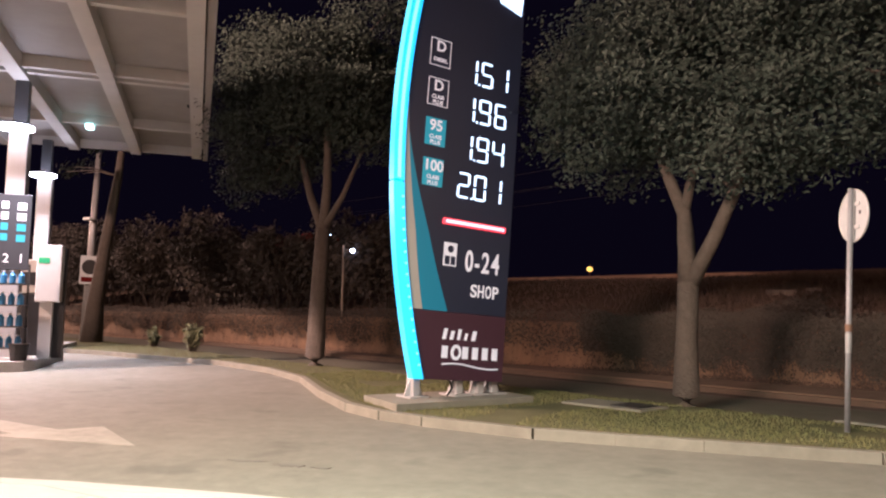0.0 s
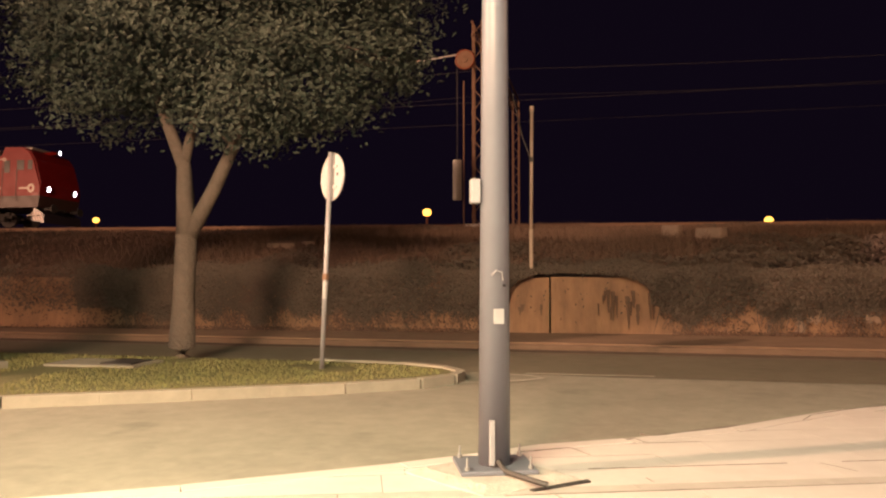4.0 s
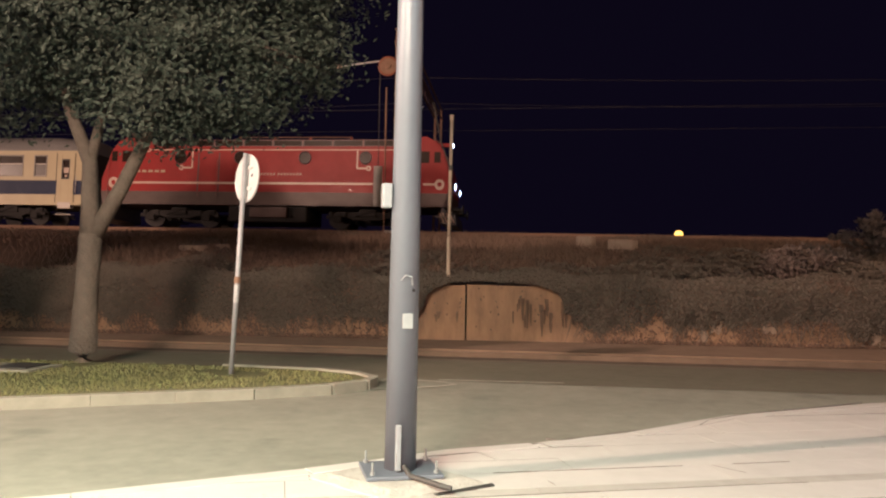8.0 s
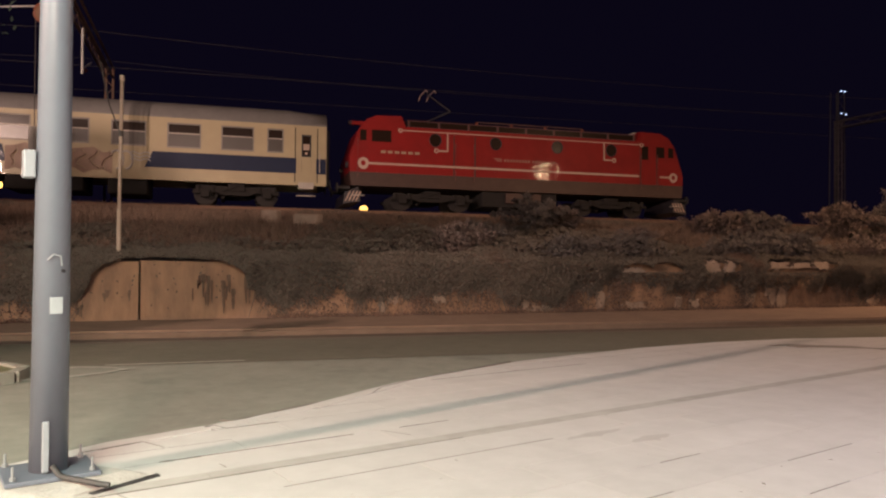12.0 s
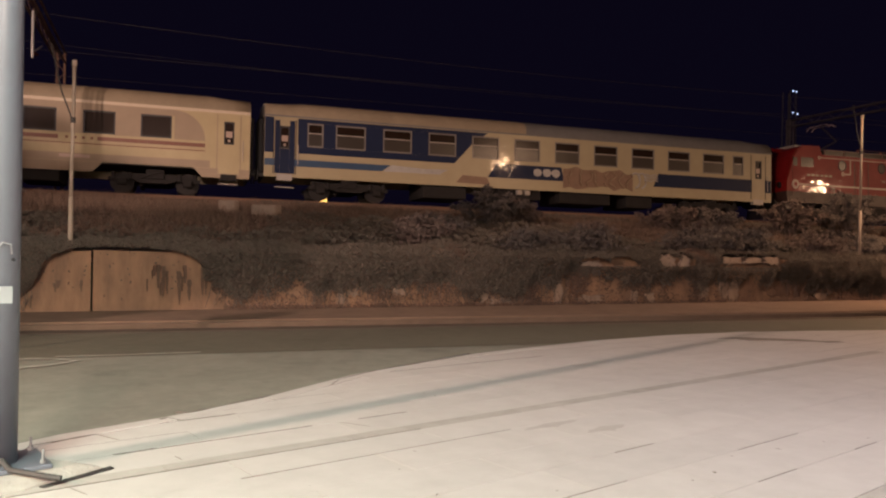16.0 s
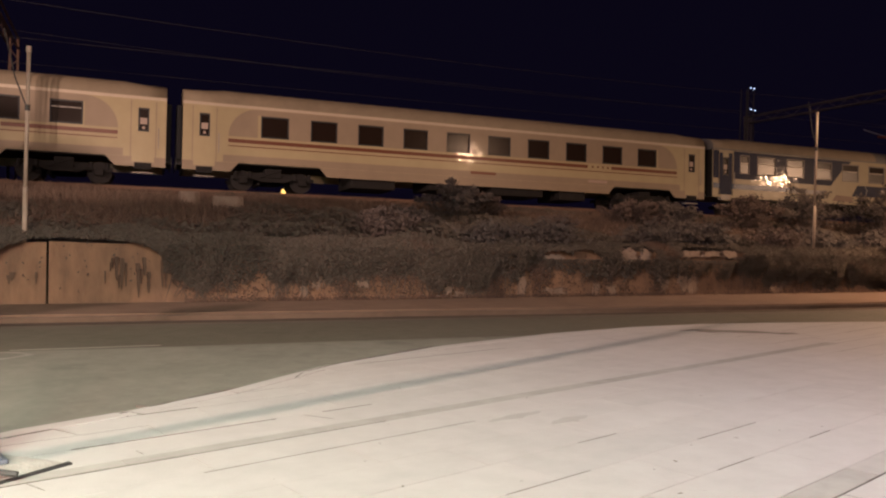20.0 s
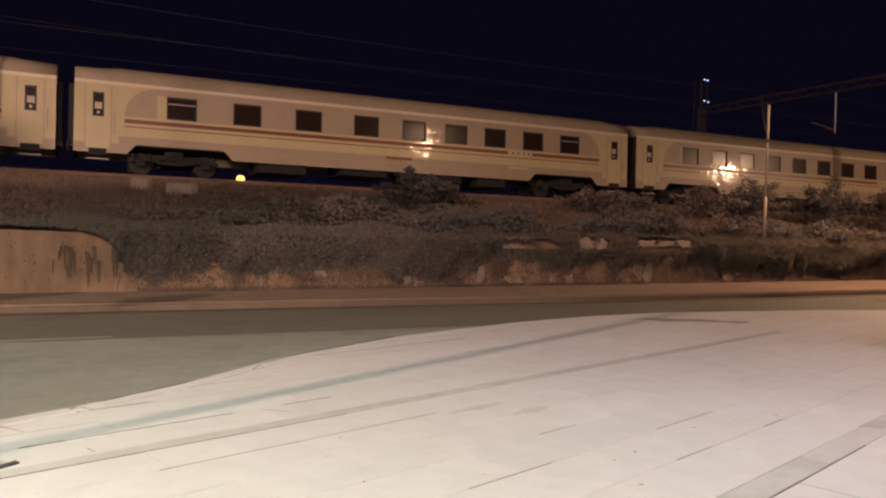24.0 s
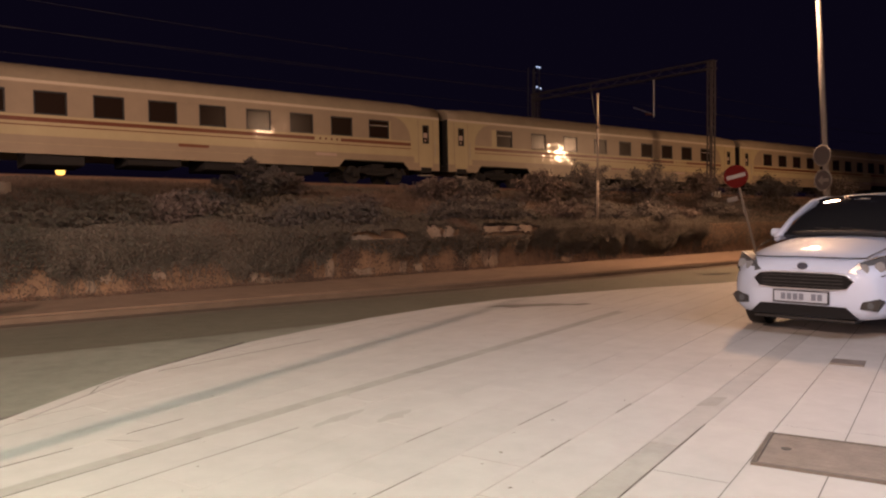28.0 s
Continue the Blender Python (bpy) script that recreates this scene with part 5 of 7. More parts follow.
# ---- trees ----
def tree(name, label, x, y, trunk, crown, seed, n_leaves, size):
    """trunk: polylines with radii; crown: ellipsoid clumps (x, y, z, rx, ry, rz)."""
    root = thing(name, label, "tree", pose(x, y, 0))
    bm = bmesh.new()
    for pts, radii in trunk:
        tube(bm, pts, radii, 14)
    tr = part("trunk", bm, bark, root, smooth=True)
    rng = np.random.default_rng(seed)
    spots = []
    vol = [c[3] * c[4] * c[5] for c in crown]
    for c, v in zip(crown, vol):
        n = int(n_leaves * v / sum(vol))
        # leaves sit in sprays, with gaps between them
        k = max(3, n // 75)
        d = rng.normal(size=(k, 3))
        d /= np.linalg.norm(d, axis=1)[:, None]
        r = rng.uniform(0.55, 1.08, (k, 1))
        centres = d * r * np.array(c[3:6]) + np.array(c[:3])
        pick = rng.integers(0, k, n)
        off = rng.normal(size=(n, 3)) * np.array([0.22, 0.22, 0.11])
        spots.append(np.c_[centres[pick] + off, np.ones(n)])
    leaves("crown", np.concatenate(spots), leaf, size, seed + 1, root, face=(0, -0.7, 0.45))
    rng2 = random.Random(seed)
    bm = bmesh.new()
    base = Vector(trunk[0][0][-1])
    for c in crown:
        for _ in range(3):
            p = Vector(c[:3]) + Vector((rng2.uniform(-0.6, 0.6) * c[3], rng2.uniform(-0.6, 0.6) * c[4], rng2.uniform(-0.5, 0.5) * c[5]))
            start = min((Vector(q) for pts, _ in trunk for q in pts[1:]), key=lambda q: (q - p).length)
            mid = start.lerp(p, 0.5) + Vector((rng2.uniform(-0.12, 0.12), rng2.uniform(-0.12, 0.12), 0.12))
            tube(bm, [start, mid, p], [0.035, 0.02, 0.008], 6)
    tagged(part("branch_work", bm, bark, root, smooth=True), kind="stuff")
    return root


tree("tree", "leafy street tree with a forked trunk on the grass island", -4.57, 10.3,
     [([(0, 0, -0.05), (0.0, 0, 0.15), (0.02, 0, 0.9), (0.05, 0, 1.75)], [0.24, 0.19, 0.155, 0.15]),
      ([(0.05, 0, 1.7), (0.03, 0, 2.3), (-0.02, 0.05, 2.75), (-0.35, 0.1, 3.5), (-0.6, 0.1, 4.3)], [0.15, 0.125, 0.1, 0.075, 0.04]),
      ([(0.07, 0, 1.7), (0.45, 0, 2.4), (0.75, -0.05, 3.0), (1.0, -0.1, 3.9), (1.2, 0, 4.6)], [0.12, 0.1, 0.085, 0.06, 0.03]),
      ([(-0.02, 0.05, 2.75), (0.1, 0.1, 3.4), (0.15, 0.1, 4.4)], [0.08, 0.06, 0.03])],
     [(0.2, 0, 4.6, 1.9, 1.7, 0.95), (-1.2, 0, 4.1, 1.05, 1.2, 0.8), (1.5, 0, 3.85, 1.2, 1.2, 0.75), (2.2, 0.1, 4.5, 1.1, 1.2, 0.8), (0.3, 0, 5.6, 1.7, 1.6, 0.9), (0.9, -0.1, 3.45, 0.9, 0.9, 0.5), (1.9, -0.2, 5.5, 1.4, 1.2, 0.8), (-0.9, 0, 5.1, 1.3, 1.2, 0.9), (-1.9, 0.1, 4.9, 0.8, 0.9, 0.6), (3.0, 0.1, 5.2, 0.7, 0.8, 0.45), (2.9, 0, 4.2, 0.5, 0.6, 0.3)],
     3, 80000, 0.046)
tree("tree", "tall tree with slender forked trunk behind the price sign", -13.9, 11.3,
     [([(0, 0, -0.05), (0.0, 0, 0.2), (0.05, 0, 1.6), (0.15, 0, 3.2)], [0.3, 0.23, 0.19, 0.17]),
      ([(0.15, 0, 3.1), (-0.35, 0, 4.0), (-0.9, 0.1, 5.1), (-1.2, 0.1, 6.0)], [0.12, 0.09, 0.07, 0.04]),
      ([(0.15, 0, 3.1), (0.25, 0, 4.2), (0.2, 0, 5.4), (0.3, 0, 6.6)], [0.14, 0.1, 0.08, 0.04]),
      ([(0.18, 0, 3.2), (0.8, 0, 3.9), (1.5, -0.1, 4.8)], [0.09, 0.06, 0.03])],
     [(-1.6, 0, 5.7, 1.7, 1.6, 1.0), (0.2, 0, 6.6, 2.0, 1.8, 1.2), (1.2, 0, 5.9, 1.4, 1.5, 0.9), (-2.3, -0.2, 4.9, 0.9, 1.0, 0.7), (-0.4, 0, 7.15, 2.1, 1.9, 0.75), (-2.1, 0, 7.9, 1.0, 1.2, 0.9), (1.7, 0, 7.7, 0.95, 1.2, 0.9), (-0.9, 0, 4.9, 0.9, 0.9, 0.5), (-2.5, -0.2, 4.4, 0.75, 0.8, 0.45), (-1.5, 0.1, 4.5, 0.7, 0.8, 0.4), (1.7, 0, 5.1, 0.8, 0.9, 0.6), (-2.6, 0, 6.6, 1.2, 1.2, 0.9)],
     8, 60000, 0.062)
tree("tree", "thin bare-stemmed tree leaning by the station entrance", -28.1, 12.6,
     [([(0, 0, -0.05), (0.15, 0, 1.5), (0.7, 0, 3.6), (1.4, 0, 6.0), (1.7, 0, 8.0)], [0.4, 0.28, 0.2, 0.14, 0.08])],
     [(0.2, 0, 8.4, 2.6, 2.0, 1.2), (-1.9, 0, 6.6, 0.9, 0.8, 0.35), (2.2, 0, 9.2, 2.2, 2.0, 1.2)],
     14, 5000, 0.13)


# ---- parked car ----
car_white = mat("white_car_paint", (0.45, 0.52, 0.68), 0.5, var=0.12, scale=1.5, coat=0.3)
car_glass = glass_mat("car_glass", (0.012, 0.013, 0.015), 0.04)
chrome = mat("chrome_trim", (0.75, 0.75, 0.77), 0.3, 0.6)
lamp_glass = glass_mat("headlamp_lens", (0.075, 0.08, 0.09), 0.2)
bowl_grey = mat("headlamp_bowl_grey", (0.2, 0.21, 0.23), 0.45, 0.2)
grille_black = mat("grille_black", (0.008, 0.008, 0.009), 0.7)
glint(grille_black, 0.15)
badge_blue = mat("badge_blue", (0.03, 0.035, 0.06), 0.5)
plate_white = mat("number_plate_white", (0.36, 0.40, 0.48), 0.4)
plate_ink = mat("number_plate_ink", (0.13, 0.145, 0.19), 0.5)


def car(label, m):
    """Local -x is ahead, y across, z up; 4.36 long, 1.82 wide."""
    root = thing("parked_car", label, "car", m)
    # body: sections along the length, each a half outline (y, z) mirrored
    stations = [
        (0.00, [(0.0, 0.22), (0.45, 0.22), (0.62, 0.25), (0.66, 0.45), (0.62, 0.62), (0.5, 0.70), (0.0, 0.73)]),
        (0.10, [(0.0, 0.19), (0.62, 0.19), (0.78, 0.24), (0.81, 0.48), (0.76, 0.68), (0.6, 0.77), (0.0, 0.80)]),
        (0.28, [(0.0, 0.18), (0.74, 0.18), (0.87, 0.24), (0.895, 0.5), (0.86, 0.72), (0.68, 0.84), (0.0, 0.87)]),
        (0.62, [(0.0, 0.18), (0.8, 0.18), (0.9, 0.25), (0.91, 0.52), (0.885, 0.76), (0.7, 0.9), (0.0, 0.94)]),
        (1.15, [(0.0, 0.18), (0.82, 0.18), (0.9, 0.26), (0.91, 0.55), (0.895, 0.84), (0.7, 0.97), (0.0, 1.01)]),
        (1.95, [(0.0, 0.18), (0.82, 0.18), (0.9, 0.26), (0.912, 0.55), (0.90, 0.88), (0.76, 1.0), (0.0, 1.02)]),
        (3.40, [(0.0, 0.18), (0.82, 0.18), (0.9, 0.26), (0.912, 0.58), (0.90, 0.92), (0.76, 1.02), (0.0, 1.04)]),
        (4.10, [(0.0, 0.25), (0.78, 0.25), (0.86, 0.3), (0.88, 0.6), (0.86, 0.95), (0.7, 1.05), (0.0, 1.06)]),
        (4.36, [(0.0, 0.35), (0.7, 0.35), (0.76, 0.4), (0.78, 0.6), (0.75, 0.9), (0.6, 0.98), (0.0, 1.0)]),
    ]
    def loft(sections, closed=True):
        bm = bmesh.new()
        rings = []
        for x, half in sections:
            ring = [(y, z) for y, z in half] + [(-y, z) for y, z in half[::-1] if y > 1e-6]
            rings.append([bm.verts.new((x, y, z)) for y, z in ring])
        for a, b in zip(rings, rings[1:]):
            for k in range(len(a)):
                bm.faces.new((a[k], a[(k + 1) % len(a)], b[(k + 1) % len(b)], b[k])).smooth = True
        bm.faces.new(rings[0][::-1])
        bm.faces.new(rings[-1])
        bmesh.ops.recalc_face_normals(bm, faces=bm.faces[:])
        return bm
    body = part("body", loft(stations), car_white, root, smooth=True)
    sub = body.modifiers.new("round", "SUBSURF")
    sub.levels = sub.render_levels = 1
    # cabin
    cabin = [
        (1.28, [(0.0, 0.98), (0.72, 0.98), (0.73, 0.99), (0.72, 1.0), (0.66, 1.01), (0.5, 1.02), (0.0, 1.03)]),
        (1.75, [(0.0, 0.98), (0.80, 0.98), (0.78, 1.08), (0.71, 1.2), (0.64, 1.26), (0.5, 1.28), (0.0, 1.30)]),
        (2.15, [(0.0, 0.98), (0.83, 0.98), (0.79, 1.14), (0.69, 1.33), (0.62, 1.41), (0.5, 1.44), (0.0, 1.455)]),
        (2.9, [(0.0, 0.98), (0.83, 0.98), (0.79, 1.14), (0.69, 1.34), (0.62, 1.43), (0.5, 1.46), (0.0, 1.475)]),
        (3.7, [(0.0, 0.98), (0.81, 0.98), (0.77, 1.13), (0.67, 1.3), (0.6, 1.38), (0.5, 1.41), (0.0, 1.42)]),
        (4.2, [(0.0, 0.98), (0.74, 0.98), (0.7, 1.02), (0.66, 1.06), (0.6, 1.1), (0.5, 1.12), (0.0, 1.12)]),
    ]
    part("cabin_glass", loft(cabin), car_glass, root, smooth=True)
    roof = [(2.02, 1.395, 0.56), (2.2, 1.452, 0.60), (2.9, 1.482, 0.62), (3.7, 1.425, 0.6), (4.0, 1.29, 0.58), (4.22, 1.1, 0.6)]
    bm = bmesh.new()
    rows = [[bm.verts.new((x + 0.08 * s * s * (1 if x < 2.5 else -0.5), w * 1.06 * s, z + 0.012 - 0.075 * abs(s) ** 3)) for s in (-1, -0.75, -0.5, 0, 0.5, 0.75, 1)] for x, z, w in roof]
    for a, b in zip(rows, rows[1:]):
        for k in range(6):
            bm.faces.new((a[k], a[k + 1], b[k + 1], b[k])).smooth = True
    bmesh.ops.solidify(bm, geom=bm.faces[:], thickness=0.03)
    part("roof_panel", bm, car_white, root)
    for s in (-1, 1):
        part("windscreen_pillar", T([(1.24, s * 0.80, 0.95), (1.62, s * 0.765, 1.17), (2.05, s * 0.66, 1.375), (2.5, s * 0.645, 1.43), (3.4, s * 0.64, 1.425), (4.1, s * 0.66, 1.16)], [0.04, 0.036, 0.036, 0.03, 0.03, 0.05], 10), car_white, root, smooth=True)
        part("waist_rail", T([(1.24, s * 0.81, 0.955), (2.4, s * 0.84, 0.985), (3.6, s * 0.83, 1.0), (4.15, s * 0.76, 1.02)], 0.03, 8), car_white, root, smooth=True)
    part("windscreen_foot", T([(1.36, -0.74, 1.0), (1.24, -0.4, 1.025), (1.22, 0, 1.03), (1.24, 0.4, 1.025), (1.36, 0.74, 1.0)], 0.025, 8), black_plastic, root)
    for s in (-1, 1):
        part("door_pillar", T([(3.02, s * 0.82, 0.98), (3.0, s * 0.66, 1.42)], 0.03, 8), black_plastic, root)
        mir = part("mirror", B(1.5, 1.64, min(s * 0.87, s * 1.0), max(s * 0.87, s * 1.0), 0.97, 1.07, bev=0.035), car_white, root, smooth=True)
        part("mirror_arm", T([(1.62, s * 0.8, 0.98), (1.6, s * 0.92, 1.02)], 0.025, 8), black_plastic, mir)
        # headlamps swept round the corners
        bm = bmesh.new()
        outer = [(0.06, 0.46, 0.668), (0.09, 0.60, 0.635), (0.17, 0.76, 0.63), (0.33, 0.865, 0.67), (0.54, 0.885, 0.80), (0.37, 0.83, 0.835), (0.21, 0.70, 0.812), (0.11, 0.56, 0.755)]
        front = [bm.verts.new((x - 0.035, s * (y + 0.015), z)) for x, y, z in outer]
        back = [bm.verts.new((x + 0.1, s * (y - 0.05), z)) for x, y, z in outer]
        bm.faces.new(front)
        bm.faces.new(back[::-1])
        for k in range(8):
            bm.faces.new((front[k], front[(k + 1) % 8], back[(k + 1) % 8], back[k]))
        bmesh.ops.recalc_face_normals(bm, faces=bm.faces[:])
        hl = part("headlamp", bm, lamp_glass, root)
        part("headlamp_bowl", T([(0.07, s * 0.62, 0.70), (0.09, s * 0.62, 0.70)], 0.05, 16), bowl_grey, hl)
        part("headlamp_bowl", T([(0.15, s * 0.75, 0.72), (0.18, s * 0.75, 0.72)], 0.05, 16), bowl_grey, hl)
        fg = part("fog_lamp_bay", P([(s * 0.58, 0.315), (s * 0.76, 0.30), (s * 0.815, 0.39), (s * 0.77, 0.42), (s * 0.62, 0.385)], 0.04, 0.2, "x"), black_plastic, root)
        part("fog_lamp", T([(0.035, s * 0.70, 0.355), (0.06, s * 0.70, 0.355)], 0.034, 14), lamp_glass, fg)
        for x in (0.86, 3.5):
            w = part("wheel", T([(x, s * 0.70, 0.315), (x, s * 0.905, 0.315)], 0.317, 28), rubber, root)
            w2 = part("rim", T([(x, s * 0.86, 0.315), (x, s * 0.915, 0.315)], 0.21, 20), galv, w)
            for k in range(5):
                a = 2 * math.pi * k / 5
                part("spoke", T([(x, s * 0.918, 0.315), (x + 0.19 * math.cos(a), s * 0.918, 0.315 + 0.19 * math.sin(a))], 0.022, 6), chrome, w2)
            part("wheel_arch", T([(x + 0.36 * math.cos(a), s * 0.895, 0.315 + 0.36 * math.sin(a)) for a in (math.pi * k / 12 for k in range(13))], 0.022, 6), black_plastic, w)
    # grille: a wide mouth with a chrome rim
    mouth = [(-0.46, 0.635), (-0.535, 0.58), (-0.47, 0.505), (-0.3, 0.49), (0.3, 0.49), (0.47, 0.505), (0.535, 0.58), (0.46, 0.635), (0.3, 0.65), (-0.3, 0.65)]
    g = part("grille", P(mouth, -0.012, 0.12, "x"), grille_black, root)
    part("grille_rim", T([(-0.012 + 0.12 * abs(y) ** 2, y, z) for y, z in mouth + mouth[:1]], 0.012, 6), chrome, g)
    for k in range(4):
        part("grille_slat", B(-0.018, -0.011, -0.44, 0.44, 0.512 + 0.034 * k, 0.52 + 0.034 * k), black_plastic, g)
    low = part("lower_grille", P([(-0.58, 0.215), (0.58, 0.215), (0.46, 0.325), (-0.46, 0.325)], -0.006, 0.14, "x"), grille_black, root)
    part("front_lip", B(0.03, 0.3, -0.55, 0.55, 0.17, 0.2, bev=0.012), black_plastic, root)
    np_ = part("number_plate", B(-0.03, -0.014, -0.29, 0.29, 0.355, 0.46, bev=0.004), plate_white, root)
    part("plate_frame", B(-0.029, -0.012, -0.305, 0.305, 0.343, 0.472, bev=0.004), black_plastic, np_)
    for k in range(7):
        if k != 2:
            part("plate_bar", B(-0.034, -0.0305, -0.235 + 0.066 * k, -0.185 + 0.066 * k, 0.375, 0.44), plate_ink, np_)
    bm = bmesh.new()
    tube(bm, [(0.03, 0, 0.715), (0.005, 0, 0.715)], [0.036, 0.032], 20)
    bd = part("badge", bm, badge_blue, root)
    bd.matrix_basis = Matrix.Diagonal((1, 1.6, 1, 1))
    part("bonnet_seam", T([(0.2, -0.62, 0.80), (0.1, -0.4, 0.80), (0.075, 0, 0.805), (0.1, 0.4, 0.80), (0.2, 0.62, 0.80)], 0.006, 6), dark_steel, root)
    for s in (-1, 1):
        part("bonnet_edge", T([(0.2, s * 0.62, 0.815), (0.45, s * 0.70, 0.875), (0.85, s * 0.73, 0.945), (1.25, s * 0.75, 0.985)], 0.005, 6), dark_steel, root)
        part("lamp_strip", T([(0.06, s * 0.5, 0.668), (0.12, s * 0.68, 0.672), (0.26, s * 0.83, 0.70)], 0.012, 6), chrome, root)
        part("wiper", T([(1.22, s * 0.15 - 0.3, 1.04), (1.33, s * 0.15 + 0.2, 1.075)], 0.01, 6), black_plastic, root)
    return root


car("white hatchback parked on the paving, facing the lamp post", pose(9.2, 3.25, 0, 0, 0, -1) @ Matrix.Diagonal((1.02, 1.01, 1.13, 1)))


# ---- scrub, ivy and grass ----
# bare spots: middle (x, z), half width, half height; pale ones show old plaster
BARE = [(11.25, 0.97, 0.33, 0.09, True), (13.42, 1.04, 0.3, 0.17, True), (13.98, 1.05, 0.17, 0.16, True), (15.45, 1.09, 0.42, 0.10, True), (16.2, 1.1, 0.42, 0.09, True), (16.85, 1.1, 0.3, 0.11, True),
        (15.95, 0.6, 1.15, 0.62, False), (15.25, 0.55, 0.18, 0.5, True), (15.55, 0.28, 0.2, 0.28, True), (11.3, 0.16, 0.42, 0.11, True), (12.5, 0.2, 0.13, 0.17, True), (12.95, 0.17, 0.14, 0.14, True),
        (14.6, 0.36, 0.17, 0.3, True), (18.6, 0.18, 0.3, 0.12, True), (20.4, 0.26, 0.14, 0.24, True), (8.55, 0.3, 0.12, 0.22, True), (8.95, 0.14, 0.35, 0.07, True), (9.1, 0.5, 0.05, 0.16, True),
        (10.0, 0.75, 0.09, 0.2, True), (5.6, 0.42, 0.12, 0.16, True), (5.35, 0.2, 0.09, 0.16, True), (6.6, 0.38, 0.14, 0.09, True), (10.4, 0.35, 0.1, 0.28, True), (12.0, 0.75, 0.5, 0.35, False), (13.6, 0.6, 0.55, 0.4, False), (4.2, 0.5, 0.35, 0.3, False)]


def patch_free(x, z):
    """Where the wall shows bare."""
    wob = 0.16 * noise.noise(Vector((x * 2.1, z * 1.6, 31))) + 0.08 * noise.noise(Vector((x * 6.0, z * 5.0, 12)))
    q = (x - 1.3 + wob) / (1.75 if x > 1.3 else 1.55)
    if abs(q) < 1 and z < 1.15 * (1 - abs(q) ** 5) + 0.3 * wob:
        return True
    return any(((x - cx) / (w + 0.05)) ** 2 + ((z - cz) / (h + 0.04)) ** 2 < 1 for cx, cz, w, h, _ in BARE)


def plaster_patch(cx, cz, w, h, seed):
    """A ragged flake of old plaster, a little proud of the wall."""
    r = random.Random(seed)
    pts = []
    for k in range(30):
        a = 2 * math.pi * k / 30
        q = r.uniform(0.5, 1.15)
        pts.append((cx + w * q * math.copysign(abs(math.cos(a)) ** 0.6, math.cos(a)), max(0.06, cz + h * q * math.copysign(abs(math.sin(a)) ** 0.6, math.sin(a)))))
    y = wall_y(cx)
    return P(pts, y - 0.055, y + 0.05, "y")


plaster_dull = mat("stained_plaster", (0.24, 0.178, 0.13), 0.9, var=1.0, scale=11, bump=0.4, bscale=30, dark=(0.15, 0.105, 0.07), tall=2.5)
plaster = mat("old_pale_plaster", (0.27, 0.21, 0.165), 0.9, var=0.9, scale=9, bump=0.4, bscale=30, dark=(0.2, 0.15, 0.11), tall=2.0)
for k, (cx, cz, w, h, pale) in enumerate(BARE):
    if pale:
        part("plaster_flake", plaster_patch(cx, cz, w, h, 300 + k), plaster if cz > 0.8 else plaster_dull, retaining_wall, "pale flake of old plaster")


# moss that has run down the bare panel from its coping
moss = mat("dark_wall_moss", (0.12, 0.078, 0.05), 0.95, var=0.8, scale=14, bump=0.5, bscale=40, tall=2.0)
drip = random.Random(64)
for k in range(22):
    x, z, h = drip.uniform(1.75, 2.9), drip.uniform(0.55, 0.88), drip.uniform(0.16, 0.5)
    if k > 17:
        x, z, h = drip.uniform(-0.1, 0.7), drip.uniform(0.3, 0.6), drip.uniform(0.1, 0.25)
    w = drip.uniform(0.015, 0.055)
    out = [(x + w * drip.uniform(0.4, 1.1) * (1 - q * 0.7), z - h * q) for q in (0, 0.2, 0.4, 0.6, 0.8, 1)]
    back = [(x - w * drip.uniform(0.4, 1.1) * (1 - q * 0.7), z - h * q) for q in (1, 0.8, 0.6, 0.4, 0.2, 0)]
    part("moss_streak", P([(a, max(0.06, b)) for a, b in out + back], wall_y(x) - 0.03, wall_y(x) + 0.08, "y"), moss, retaining_wall)


def ivy_hem(x):
    """How low the ivy hangs down the wall."""
    low = 0.4 if x < 9.5 else 0.3 if x > 18 else 0.52
    return low + 0.42 * noise.noise(Vector((x * 0.5, 0, 3))) + 0.3 * noise.noise(Vector((x * 1.9, 4, 3))) + 0.12 * noise.noise(Vector((x * 5.0, 9, 3)))


rng = np.random.default_rng(21)
ivy_spots, brown_spots = [], []
for _ in range(400000):
    x = rng.uniform(-45, 62) if rng.random() < 0.35 else rng.uniform(-9, 26)
    z = rng.uniform(0.0, 1.32 + 0.2 * noise.noise(Vector((x * 0.7, 8, 2))))
    d = noise.noise(Vector((x * 0.45, z * 0.8, 3))) + 0.5 * noise.noise(Vector((x * 1.6, z * 1.9, 9)))
    if patch_free(x, z) and rng.random() > (0.003 if x < 3.3 or z > 0.9 else 0.5):
        continue
    hem = ivy_hem(x)
    if z > hem + rng.normal() * 0.06:
        bulge = 0.25 * math.sin(min(1.0, (z - hem) / 0.6) * 1.9) + 0.24 * max(0.0, d)
        y = wall_y(x) - 0.02 - rng.random() ** 0.5 * max(0.06, bulge) + (2.2 * (z - 1.1) if z > 1.1 else 0)
        (ivy_spots if d + rng.normal() * 0.12 > -0.6 else brown_spots).append((x, y, z + 0.03, 1))
    elif rng.random() < 0.05 + 0.55 * max(0.0, noise.noise(Vector((x * 1.7, z * 0.35, 17)))) + (0.3 if z < 0.1 else 0):
        y = wall_y(x) - 0.02 - rng.random() * 0.09 - (0.12 * rng.random() if z < 0.16 else 0)
        brown_spots.append((x, y, z + 0.02, 0.9))
scrub = thing("wall_scrub", "dark ivy and dry brown scrub hanging over the wall", "scrub", kind="stuff")
leaves("ivy", ivy_spots, ivy, 0.032, 31, scrub, face=(0, -0.8, 0.45))
